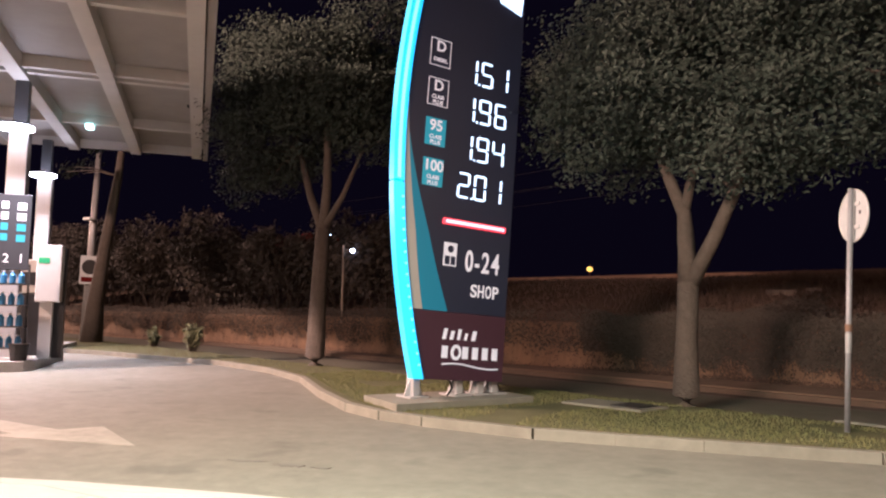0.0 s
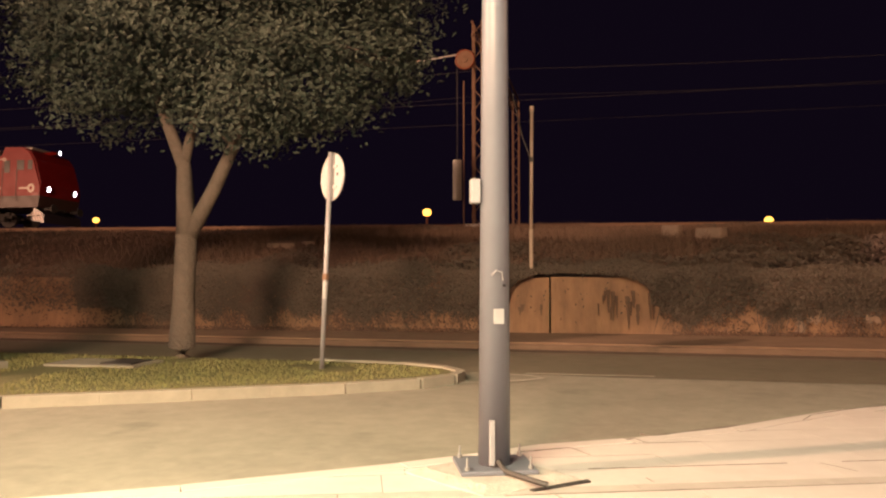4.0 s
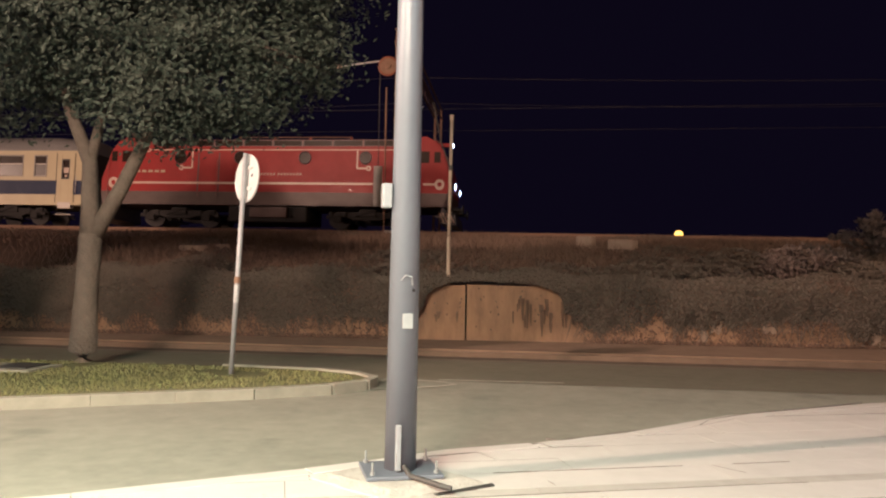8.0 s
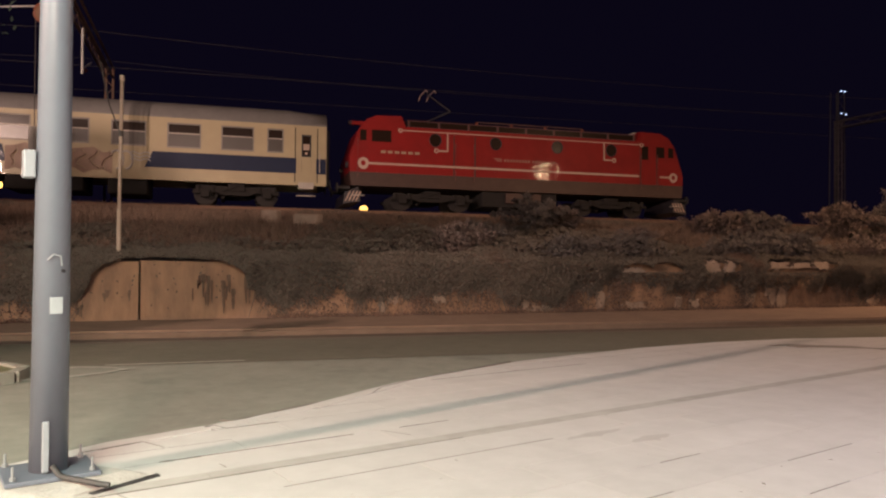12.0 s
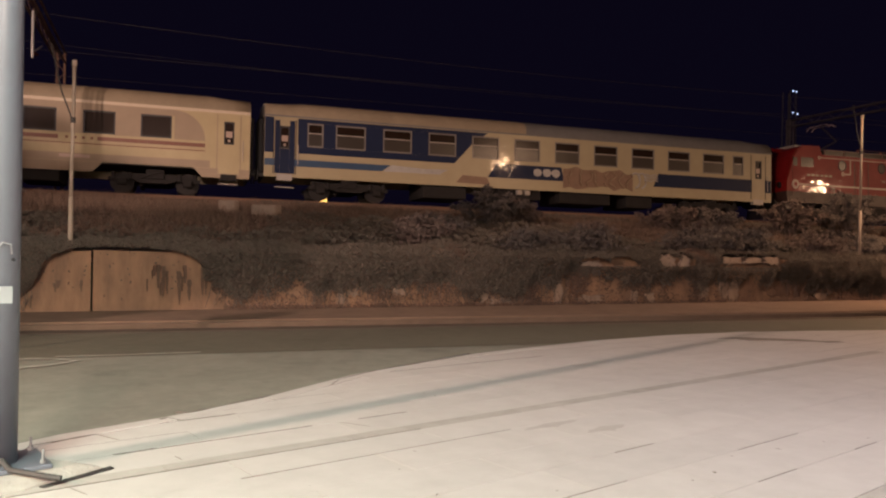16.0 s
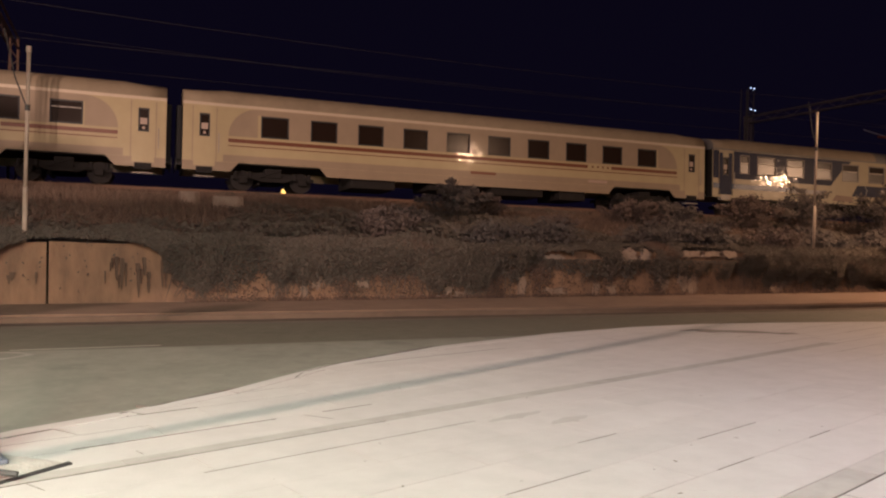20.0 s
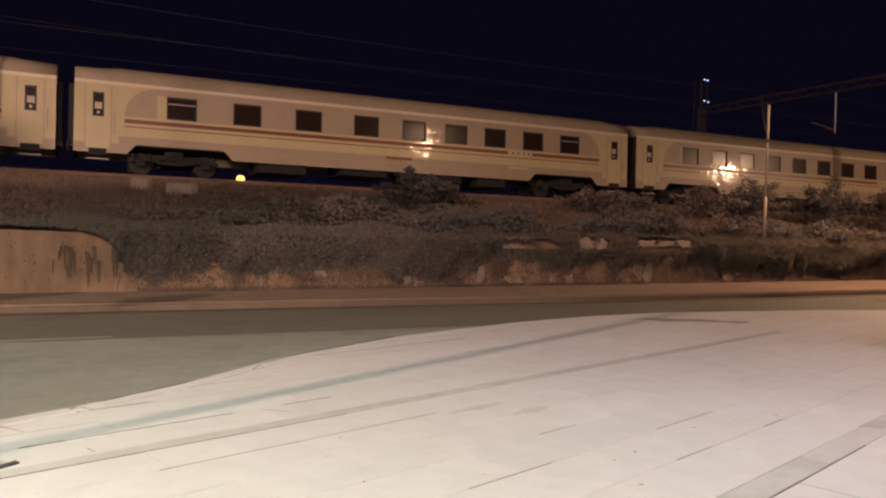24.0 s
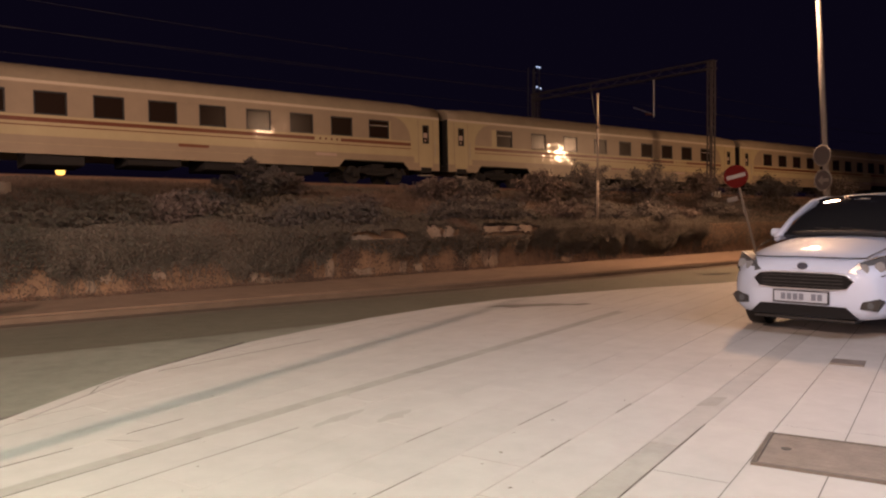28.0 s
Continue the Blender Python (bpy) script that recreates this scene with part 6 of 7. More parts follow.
leaves("dry_scrub", brown_spots, scrub_brown, 0.034, 32, scrub, face=(0, -0.9, 0.3))
# dry stems that hang down the bare part
bm = bmesh.new()
rngs = random.Random(8)
for _ in range(900):
    x = rngs.uniform(-8, 27)
    if patch_free(x, 0.5):
        continue
    z = ivy_hem(x) + 0.15
    low = max(0.0, z - rngs.uniform(0.2, 0.8))
    tube(bm, [(x, wall_y(x) - 0.05, z), (x + rngs.uniform(-0.1, 0.1), wall_y(x) - 0.06, (z + low) / 2), (x + rngs.uniform(-0.2, 0.2), wall_y(x) - 0.04, low)], [0.008, 0.007, 0.004], 4)
part("stems", bm, bark, scrub)


def blades(name, spots, material, seed, parent):
    """Thin upright blades (x, y, z, height, width) as one mesh."""
    r = np.random.default_rng(seed)
    p = np.asarray(spots, float)
    n = len(p)
    a = r.uniform(0, 2 * math.pi, n)
    lean = r.normal(size=(n, 2)) * 0.35
    v = np.empty((n, 3, 3))
    w = p[:, 4]
    v[:, 0] = p[:, :3] - np.c_[np.cos(a) * w, np.sin(a) * w, np.zeros(n)]
    v[:, 1] = p[:, :3] + np.c_[np.cos(a) * w, np.sin(a) * w, np.zeros(n)]
    v[:, 2] = p[:, :3] + np.c_[lean[:, 0] * p[:, 3], lean[:, 1] * p[:, 3], p[:, 3]]
    me = bpy.data.meshes.new(name)
    me.from_pydata(v.reshape(-1, 3).tolist(), [], np.arange(n * 3).reshape(n, 3).tolist())
    me.materials.append(material)
    ob = new(name, me)
    ob.parent = parent
    return ob


def dark_cover(x, u):
    """How far dark brambles cover the slope: most along the wall's top and beyond the bend."""
    c = noise.noise(Vector((x * 0.22, u * 3.2, 11))) + 0.45 * noise.noise(Vector((x * 0.9, u * 8, 2)))
    c += 0.75 * max(0.0, 1 - u / (0.2 if x > 2.5 else 0.1)) - 0.22
    # the rise from x = 4 also puts the dimmer right-hand bank into the leaf cover
    return c + 0.34 * max(0.0, min(1.0, (x - 4) / 8)) * (1 if u < 0.6 else 0.4)


spots, brown, green = [], [], []
for _ in range(100000):
    x = rng.uniform(-50, 75) if rng.random() < 0.4 else rng.uniform(-8, 30)
    u = rng.uniform(0.02, 0.97)
    d = noise.noise(Vector((x * 0.35, u * 4, 1)))
    y, z = bank_point(x, u)
    if (u > 0.45 and d < -0.4) or (dark_cover(x, u) > 0.1 and rng.random() < 0.85):
        continue
    spots.append((x, y, z - 0.03, rng.uniform(0.12, 0.42) * (1.1 - 0.5 * u) * (1.0 if u < 0.75 else 0.22), 0.012))
for _ in range(190000):
    x = rng.uniform(-50, 75) if rng.random() < 0.4 else rng.uniform(-8, 30)
    u = rng.uniform(0.0, 0.86) ** 1.5
    d = dark_cover(x, u)
    if d < -0.2:
        continue
    y, z = bank_point(x, u)
    lump = max(0.0, 0.5 + noise.noise(Vector((x * 0.8, u * 9, 5))))
    h = min(1.5, abs(rng.normal())) * (0.08 + 0.30 * max(0, min(0.7, d)) * lump) * (1.15 - 0.8 * u)
    (green if d + rng.normal() * 0.1 > 0.12 else brown).append((x, y, z + h, 1))
bank_scrub = thing("bank_scrub", "dry grass and low brambles on the embankment slope", "scrub", kind="stuff")
blades("dry_grass", spots, dry_grass, 41, bank_scrub)
leaves("bramble", green, ivy, 0.066, 42, bank_scrub, face=(0, -0.6, 0.7))
leaves("dry_bramble", brown, scrub_brown, 0.06, 43, bank_scrub, face=(0, -0.6, 0.7))


bush_leaf = mat("dark_bush_leaves", (0.085, 0.07, 0.06), 0.8, var=0.8, scale=0.8, dark=(0.035, 0.030, 0.028), island=0.1)
bush_dry = mat("dry_bush_leaves", (0.11, 0.078, 0.062), 0.85, var=0.8, scale=0.8, dark=(0.045, 0.034, 0.03), island=0.1)
# canopy light on the verge shrubs is put into this paler leaf colour
verge_leaf = mat("canopy_lit_leaves", (0.17, 0.18, 0.09), 0.8, var=0.5, scale=4, dark=(0.09, 0.095, 0.05), island=0.15)


def bush(x, y, r, h, material, n, seed, label, size=0.065, z=None, loose=0.1, group="bushes on the bank"):
    """Arching shoots from one base, with leaves set along them more thickly towards the tips."""
    base = z if z is not None else bank_point(x, max(0.0, (y - wall_y(x) - 0.35) / (track_y(x) - 1.25 - wall_y(x))))[1]
    root = thing("bush", label, "bush", pose(x, y, 0), group=group)
    g = np.random.default_rng(seed)
    shoots = 22
    bm = bmesh.new()
    spots = []
    for j in range(shoots):
        a, lean, tall = g.uniform(0, 2 * math.pi), g.uniform(0.1, 1.0) ** 0.8, g.uniform(0.6, 1.05)
        tip = np.array([math.cos(a) * r * lean, math.sin(a) * r * 0.8 * lean, base + h * tall * (1.1 - 0.5 * lean * lean)])
        foot = np.array([math.cos(a) * r * 0.2 * lean, math.sin(a) * r * 0.2 * lean, base - 0.1])
        knee = foot + (tip - foot) * 0.5 + np.array([0, 0, h * 0.16])
        tube(bm, [Vector(foot), Vector(knee), Vector(tip)], [0.022, 0.014, 0.004], 5)
        m = n // shoots
        k = g.uniform(0.12, 1.0, m)[:, None] ** 0.7
        line = (1 - k) ** 2 * foot + 2 * k * (1 - k) * (knee * 2 - (foot + tip) / 2) + k * k * tip
        spots.append(line + g.normal(size=(m, 3)) * loose * r * np.array([1.2, 1.2, 0.8]) * (1.25 - 0.85 * k))
    s = np.concatenate(spots)
    s[:, 2] = np.maximum(s[:, 2], base - 0.05)
    leaves("foliage", np.c_[s, np.ones(len(s))], material, size, seed + 7, root, face=(0, -0.5, 0.5))
    tagged(part("branch_work", bm, bark, root), kind="stuff")
    return root


for k, (x, y, r, h, m) in enumerate(((11.6, 19.0, 1.3, 0.95, bush_leaf), (12.9, 19.6, 0.9, 0.7, bush_dry), (18.2, 18.6, 1.3, 0.75, bush_dry), (20.0, 18.2, 1.2, 0.8, bush_leaf), (22.6, 17.6, 1.5, 1.1, bush_dry),
                                     (25.0, 17.2, 1.7, 1.5, bush_leaf), (28.6, 16.5, 1.9, 1.6, bush_leaf), (32.0, 15.6, 2.0, 1.5, bush_dry), (38.0, 14.9, 2.3, 1.6, bush_leaf), (44.5, 14.3, 2.3, 1.6, bush_dry))):
    bush(x, y, r, h * 1.15, m, 3400, 60 + k, "dark leafy bramble bush on the railway bank" if m is bush_leaf else "brownish half-dry shrub on the railway bank")
# low brambles that thicken along the wall's top and up the slope past the bare panel
g = random.Random(23)
for k in range(17):
    x = 7.2 + 1.55 * k + g.uniform(-0.4, 0.4)
    near = k % 3 != 1
    y = wall_y(x) + (g.uniform(0.5, 1.1) if near else g.uniform(2.2, 3.2))
    h = g.uniform(0.5, 0.8) if near else g.uniform(0.45, 0.6)
    m = bush_leaf if k % 4 else bush_dry
    bush(x, y, g.uniform(0.9, 1.4), h, m, 2200, 160 + k, "low dark bramble spreading over the wall's edge" if near else "low dark bramble on the bank's slope", 0.06, None, 0.16, "brambles above the wall")
for k, (x, y, r, h) in enumerate(((-24.2, 12.9, 0.28, 0.6), (-20.6, 12.2, 0.4, 0.85))):
    bush(x, y, r, h, verge_leaf, 1500, 90 + k, "small round pale-lit shrub on the grass verge", 0.05, 0.0, 0.16)
# tall dark shrubs that close the bank on the station side
g = random.Random(44)
for k in range(13):
    x = -17.6 - 2.75 * k
    bush(x, wall_y(x) + 1.3 + g.uniform(0, 1.2), 2.5, 3.3 + 0.13 * k + g.uniform(-0.3, 0.3), ivy, 5600, 130 + k, "tall dark overgrown shrub above the retaining wall", 0.11, 1.25, 0.16, "tall shrubs on the bank")

# lawn of the island
lawn = []
for _ in range(60000):
    x, y = rng.uniform(-12, -0.5), rng.uniform(6.5, 11.4)
    if rng.random() < 0.25:
        x, y = rng.uniform(-30, -8), rng.uniform(7.5, 13.2)
    if inside(x, y, ISLAND) and edge_gap(x, y, ISLAND) > 0.15 and noise.noise(Vector((x * 0.8, y * 0.8, 0))) > -0.42:
        lawn.append((x, y, -0.005, rng.uniform(0.02, 0.055), 0.006))
grass = thing("island_grass", "short patchy grass on the traffic island", "grass", kind="stuff")
blades("grass_blades", lawn, grass_blade, 51, grass)


# ---- lights far behind the railway ----
far_glow = mat("far_sodium_glow", (1, 0.8, 0.4), 0.4, emit=(1.0, 0.52, 0.07), power=2.4)
tiny_white = mat("mast_light_glow", (1, 1, 1), 0.4, emit=(0.85, 0.92, 1.0), power=1.5)
for x, z, r in ((-43.1, 6.6, 0.34), (-8.4, 7.15, 0.44), (24.6, 6.15, 0.42)):
    root = thing("distant_lamp", "distant glowing yellow lamp on a short post behind the railway", "street lamp", pose(x, 75, 0), group="distant lamps")
    part("globe", T([(0, 0, z - r * 0.8), (0, 0, z - r * 0.5), (0, 0, z), (0, 0, z + r * 0.5), (0, 0, z + r * 0.8)], [r * 0.5, r * 0.9, r, r * 0.85, r * 0.4], 14), far_glow, root, smooth=True)
    part("post", T([(0, 0, -0.1), (0, 0, z - r * 0.85)], 0.12, 10), coach_brown, root)


# tall end of the portal's far leg, built as a mast of its own
def radio_mast():
    root = thing("radio_mast", "faint lattice mast with small white lights at the portal's far leg", "mast", pose(50.1, 39.6, 0))
    for sx, sy in ((-0.4, -0.4), (0.4, -0.4), (0.4, 0.4), (-0.4, 0.4)):
        part("mast_leg", T([(sx, sy, -0.1), (sx * 0.8, sy * 0.8, 13.8)], 0.04, 6), dark_steel, root)
    for k in range(12):
        s = 1 if k % 2 else -1
        part("mast_lacing", T([(-0.36 * s, -0.36, 13.8 - k * 0.7), (0.36 * s, -0.36, 13.1 - k * 0.7)], 0.02, 6), dark_steel, root)
    for x, z in ((-0.12, 13.8), (0.25, 13.78), (-0.1, 12.15), (0.4, 12.1)):
        part("mast_light", T([(x, -0.42, z - 0.04), (x, -0.42, z + 0.04)], 0.05, 8), tiny_white, root)


radio_mast()

# small post with a white light above the retaining wall
post_far = thing("lamp_post", "slim pale post with a small white lamp above the retaining wall", "lamp post", pose(-18.0, 15.75, 0))
part("pole", T([(0, 0, 0.9), (0, 0, 3.35)], 0.035, 8), pale_post, post_far)
part("lamp_arm", T([(0, 0, 3.2), (0.12, 0.08, 3.22), (0.22, 0.14, 3.2)], 0.012, 6), galv, post_far)
part("lamp_globe", T([(0.24, 0.16, 3.1), (0.24, 0.16, 3.12), (0.24, 0.16, 3.17), (0.24, 0.16, 3.22), (0.24, 0.16, 3.24)], [0.03, 0.06, 0.075, 0.06, 0.03], 12), head_lamp, post_far, "small glowing white globe")


# ---- street lamp, signs and cover by the parked car ----
def street_lamp(x, y, h):
    root = thing("street_lamp", "tall slim grey street lamp post with round signs on it", "street lamp", pose(x, y, 0, -2.6, -0.85, 0))
    part("pole", T([(0, 0, 0), (0.03, 0, h)], [0.095, 0.06], 16), pole_grey, root, smooth=True)
    part("arm", T([(0.03, 0, h), (0.03, 0.5, h + 0.15), (0.03, 1.0, h + 0.18)], 0.035, 10), galv, root)
    head = part("lamp_head", B(-0.13, 0.19, 0.95, 1.6, h + 0.12, h + 0.26, bev=0.05), galv, root)
    part("lamp_lens", B(-0.12, 0.18, 1.0, 1.55, h - 0.08, h + 0.119, bev=0.05), mat("sodium_lamp_lens", (1, 0.8, 0.5), 0.4, emit=(1.0, 0.62, 0.28), power=260), head, "glowing sodium lamp lens")
    face = Matrix.Rotation(math.atan2(-0.39, 0.92) + math.pi / 2 + math.pi, 4, "Z")
    for z, r, n in ((3.15, 0.3, "round_sign"), (2.42, 0.3, "arrow_sign")):
        bm = bmesh.new()
        disc(bm, 0, z, r, -0.12, -0.1, 32)
        s = part(n, bm, sign_dull, root)
        s.matrix_basis = face
        part("sign_rim", tube(bmesh.new(), [(r * math.cos(a), -0.122, z + r * math.sin(a)) for a in (2 * math.pi * k / 32 for k in range(33))], 0.02, 6), sign_rim_grey, s)
        if n == "arrow_sign":
            part("arrow", P([(-0.2, z), (-0.02, z + 0.14), (-0.02, z + 0.05), (0.2, z + 0.05), (0.2, z - 0.05), (-0.02, z - 0.05), (-0.02, z - 0.14)], -0.126, -0.1205, "y"), sign_rim_grey, s)
    part("base_box", T([(0, 0, 0), (0, 0, 0.5)], 0.11, 16), galv, root)
    return root


sign_rim_grey = mat("dull_sign_rim", (0.21, 0.195, 0.19), 0.6, var=0.3, scale=6)
pole_grey = mat("dull_street_lamp_steel", (0.24, 0.22, 0.21), 0.6, 0.1, var=0.4, scale=3)
sign_dull = mat("dull_grey_sign_face", (0.085, 0.075, 0.08), 0.5, var=0.3, scale=5)
sign_red = mat("red_sign_face", (0.13, 0.010, 0.008), 0.7, var=0.2, scale=5)
glint(sign_red, 0.1)
street_lamp(24.3, 7.95, 9.3)

root = thing("no_entry_sign", "leaning red no-entry sign with a white bar on a pale post", "traffic sign",
             Matrix.Translation((20.55, 8.46, 0)) @ Matrix.Rotation(math.atan2(-0.92, 0.39), 4, "Z") @ Matrix.Rotation(radians(-14), 4, "Y"))
part("post", T([(0, 0, -0.1), (0, 0, 2.8)], 0.03, 12), sign_rim_grey, root, smooth=True)
bm = bmesh.new()
disc(bm, 0, 2.52, 0.31, -0.06, -0.04, 40)
pl = part("plate", bm, sign_red, root)
part("white_bar", B(-0.24, 0.24, -0.067, -0.061, 2.47, 2.57), sticker_grey, pl)
part("lower_board", B(-0.36, -0.1, -0.05, -0.035, 1.88, 2.0), sign_rim_grey, root)

cover_steel = mat("worn_cover_steel", (0.25, 0.21, 0.18), 0.7, 0.2, var=0.6, scale=7, bump=0.3, bscale=60)
cover_rim = mat("cover_rim_steel", (0.13, 0.11, 0.095), 0.7, 0.2, var=0.5, scale=9)
cover = thing("service_cover", "worn brown-grey steel service cover set in the paving", "manhole cover", Matrix.Translation((4.42, 1.77, 0)) @ Matrix.Rotation(0.245, 4, "Z"))
part("cover_plate", B(0.03, 0.66, -1.2, -0.03, -0.03, 0.012, bev=0.004), cover_steel, cover)
bm = bmesh.new()
for x0, x1, y0, y1 in ((0, 0.69, -0.025, 0), (0, 0.69, -1.23, -1.205), (0, 0.025, -1.205, -0.025), (0.665, 0.69, -1.205, -0.025)):
    box(bm, x0, x1, y0, y1, -0.03, 0.014)
part("cover_frame", bm, cover_rim, cover)
for k in range(9):
    part("tread_bar", B(0.07 + 0.068 * k, 0.09 + 0.068 * k, -1.1, -0.12, 0.012, 0.0145), cover_steel, cover)
part("lifting_eye", T([(0.36, -0.14, 0.0125), (0.36, -0.14, 0.015)], 0.03, 12), dark_steel, cover)
small = thing("drain_cover", "small dark drain grate in the paving", "drain cover", Matrix.Translation((7.9, 2.35, 0)) @ Matrix.Rotation(0.22, 4, "Z"))
part("grate", B(-0.14, 0.14, -0.14, 0.14, -0.02, 0.011), cover_steel, small)
for k in range(4):
    part("grate_slot", B(-0.11, 0.11, -0.105 + 0.06 * k, -0.085 + 0.06 * k, 0.011, 0.0125), cover_steel, small)
slab_cover = thing("concrete_cover", "flat mossy concrete cover slab lying in the island grass", "cover slab", pose(-5.2, 9.45, 0, 0, 0, -6))
part("slab", B(-0.7, 0.6, -0.35, 0.35, -0.02, 0.03, bev=0.01), kerb_stone, slab_cover)
part("lid", B(0.05, 0.5, -0.25, 0.25, 0.03, 0.05, bev=0.01), dark_steel, slab_cover)


# ---- filling station at the far end of the forecourt ----
canopy_white = mat("canopy_panel_white", (0.55, 0.53, 0.50), 0.5, var=0.25, scale=1.5)
canopy_grey = mat("canopy_ceiling_grey", (0.30, 0.28, 0.26), 0.6, var=0.25, scale=1.5)
pump_dark = mat("pump_dark_panel", (0.03, 0.032, 0.036), 0.4, var=0.2, scale=4)
lamp_face = mat("canopy_lamp_glow", (1, 1, 1), 0.4, emit=(1.0, 0.93, 0.82), power=22)
bottle_blue = mat("blue_bottle_plastic", (0.04, 0.20, 0.42), 0.35, rand=0.2, var=0.2, scale=4)
green_label = mat("green_label", (0.03, 0.35, 0.14), 0.5)

STATION = Matrix.Translation((-18.3, 6.5, 0)) @ Matrix.Rotation(math.atan2(-0.521, 0.853), 4, "Z")
canopy = thing("station_canopy", "grey filling station canopy with a grid of ceiling beams", "canopy", STATION)
# local x points to the forecourt, y away from the path
part("roof_deck", B(-8.0, 6.5, -2.6, 3.7, 6.75, 6.88), canopy_grey, canopy)
for y in (-2.3, -0.3, 1.57, 3.5):
    part("long_beam", B(-8.0, 6.5, y - 0.16, y + 0.16, 6.4, 6.749), canopy_white, canopy)
for x in (-7.9, -4.4, 0.3, 0.75, 5.05, 6.4):
    for y0, y1 in ((-2.13, -0.47), (-0.13, 1.4), (1.74, 3.33)):
        part("cross_beam", B(x - 0.08, x + 0.08, y0, y1, 6.48, 6.749), canopy_white, canopy)
part("edge_fascia", B(-8.0, 6.5, 3.7, 3.85, 6.35, 6.95), canopy_grey, canopy)


def pump_island(m, label, full=True):
    root = thing("pump_island", label, "fuel pump", m, group="pump islands")
    out = [(-2.4, -0.55), (1.2, -0.55), (1.5, -0.4), (1.6, 0), (1.5, 0.4), (1.2, 0.55), (-2.4, 0.55)]
    part("plinth", P(out, -0.09, 0.12), concrete_pale, root)
    col = part("column", B(-0.4, 0.0, -0.48, -0.08, 0.12, 5.3, bev=0.02), canopy_grey, root)
    # shaft above the lamp: its lack of light is put into a near-black colour
    part("column_head", B(-0.34, -0.06, -0.42, -0.14, 5.3, 6.4), pump_dark, col)
    part("lamp_bracket", B(-0.1, 0.3, -0.33, -0.23, 5.262, 5.3), canopy_white, col)
    part("lamp_disc", T([(0.22, -0.3, 5.2), (0.22, -0.3, 5.26)], 0.38, 28), lamp_face, col, "bright glowing lamp disc")
    if not full:
        poster = part("poster_panel", B(0.01, 0.05, -0.45, -0.12, 1.9, 3.4, bev=0.01), white_plate, root, "white poster panel")
        for k in range(7):
            part("poster_line", B(0.051, 0.054, -0.4, -0.2, 2.1 + 0.17 * k, 2.14 + 0.17 * k), canopy_grey, poster)
        return root
    bd = part("price_board", B(0.01, 0.07, -0.62, 0.10, 2.05, 3.75, bev=0.01), pump_dark, root)
    for k in range(4):
        part("board_tile", B(0.071, 0.078, -0.5, -0.36, 3.42 - 0.24 * k, 3.58 - 0.24 * k), sign_white if k < 2 else tile_teal, bd)
        part("board_tile", B(0.071, 0.078, -0.18, 0.0, 3.40 - 0.24 * k, 3.56 - 0.24 * k), sign_white if k < 2 else tile_teal, bd)
    for ch, y in (("2", -0.36), ("1", -0.06)):
        words("bay_number", ch, 0.28, Matrix.Translation((0.075, y, 2.3)) @ pose(0, 0, 0, 90, 0, 90), bd, sign_white, 0.003)
    pump = part("pump_cabinet", B(-1.6, -0.7, -0.28, 0.28, 0.12, 1.55, bev=0.03), pump_dark, root)
    part("pump_head", B(-1.6, -0.7, -0.3, 0.3, 1.55, 2.35, bev=0.03), canopy_white, pump)
    part("pump_screen", B(-0.7, -0.69, -0.2, 0.2, 1.75, 2.05), pump_dark, pump)
    for y in (-0.34, 0.34):
        part("nozzle", T([(-0.9, y, 1.2), (-0.8, y, 1.35), (-0.75, y, 1.1)], 0.03, 8), black_plastic, pump)
        part("hose", T([(-0.95, y, 1.9), (-0.9, y * 1.25, 1.0), (-0.85, y * 1.2, 0.45), (-0.8, y, 1.1)], 0.022, 8), rubber, pump)
    term = part("payment_cabinet", B(0.25, 0.6, 0.36, 0.86, 1.35, 2.6, bev=0.02), canopy_white, root)
    part("green_sticker", B(0.601, 0.606, 0.40, 0.62, 2.2, 2.32), green_label, term)
    part("cabinet_post", B(0.3, 0.5, 0.45, 0.7, 0.12, 1.35), canopy_white, term)
    part("dark_side", B(0.05, 0.24, 0.6, 0.9, 0.12, 2.55), pump_dark, term)
    # rack with bottles
    rack = part("rack_frame", B(0.75, 0.8, -0.62, -0.58, 0.12, 2.15), dark_steel, root)
    part("rack_post", B(0.75, 0.8, 0.24, 0.28, 0.12, 2.15), dark_steel, rack)
    for k in range(4):
        z = 0.35 + 0.45 * k
        part("rack_shelf", B(0.72, 1.1, -0.62, 0.28, z, z + 0.03), dark_steel, rack)
        for j in range(5):
            y = -0.52 + 0.17 * j
            bt = part("bottle", T([(0.95, y, z + 0.03), (0.95, y, z + 0.2), (0.95, y, z + 0.25), (0.95, y, z + 0.27)], [0.065, 0.065, 0.03, 0.025], 10), bottle_blue, rack)
            part("bottle_cap", T([(0.95, y, z + 0.27), (0.95, y, z + 0.3)], 0.03, 8), white_plate, bt)
    bk = part("water_bucket", T([(1.25, 0.25, 0.12), (1.25, 0.25, 0.45), (1.25, 0.25, 0.45), (1.25, 0.25, 0.47)], [0.15, 0.19, 0.21, 0.21], 18), rubber, root)
    return root


pump_island(STATION, "filling station pump island with price board and bottle rack")
pump_island(STATION @ pose(-6.6, -0.6, 0), "further pump island with a white column under the canopy", False)
hang = thing("ceiling_camera", "white box camera hanging from the canopy ceiling", "camera", STATION @ pose(5.0, 0.3, 1.25))
part("hanger", B(-0.15, 0.15, -0.02, 0.02, 4.95, 5.5), canopy_white, hang)
part("housing", B(-0.12, 0.12, -0.5, -0.1, 4.85, 5.0, bev=0.03), canopy_white, hang)
part("lens_ring", T([(0, -0.5, 4.92), (0, -0.56, 4.92)], 0.09, 14), white_plate, hang)
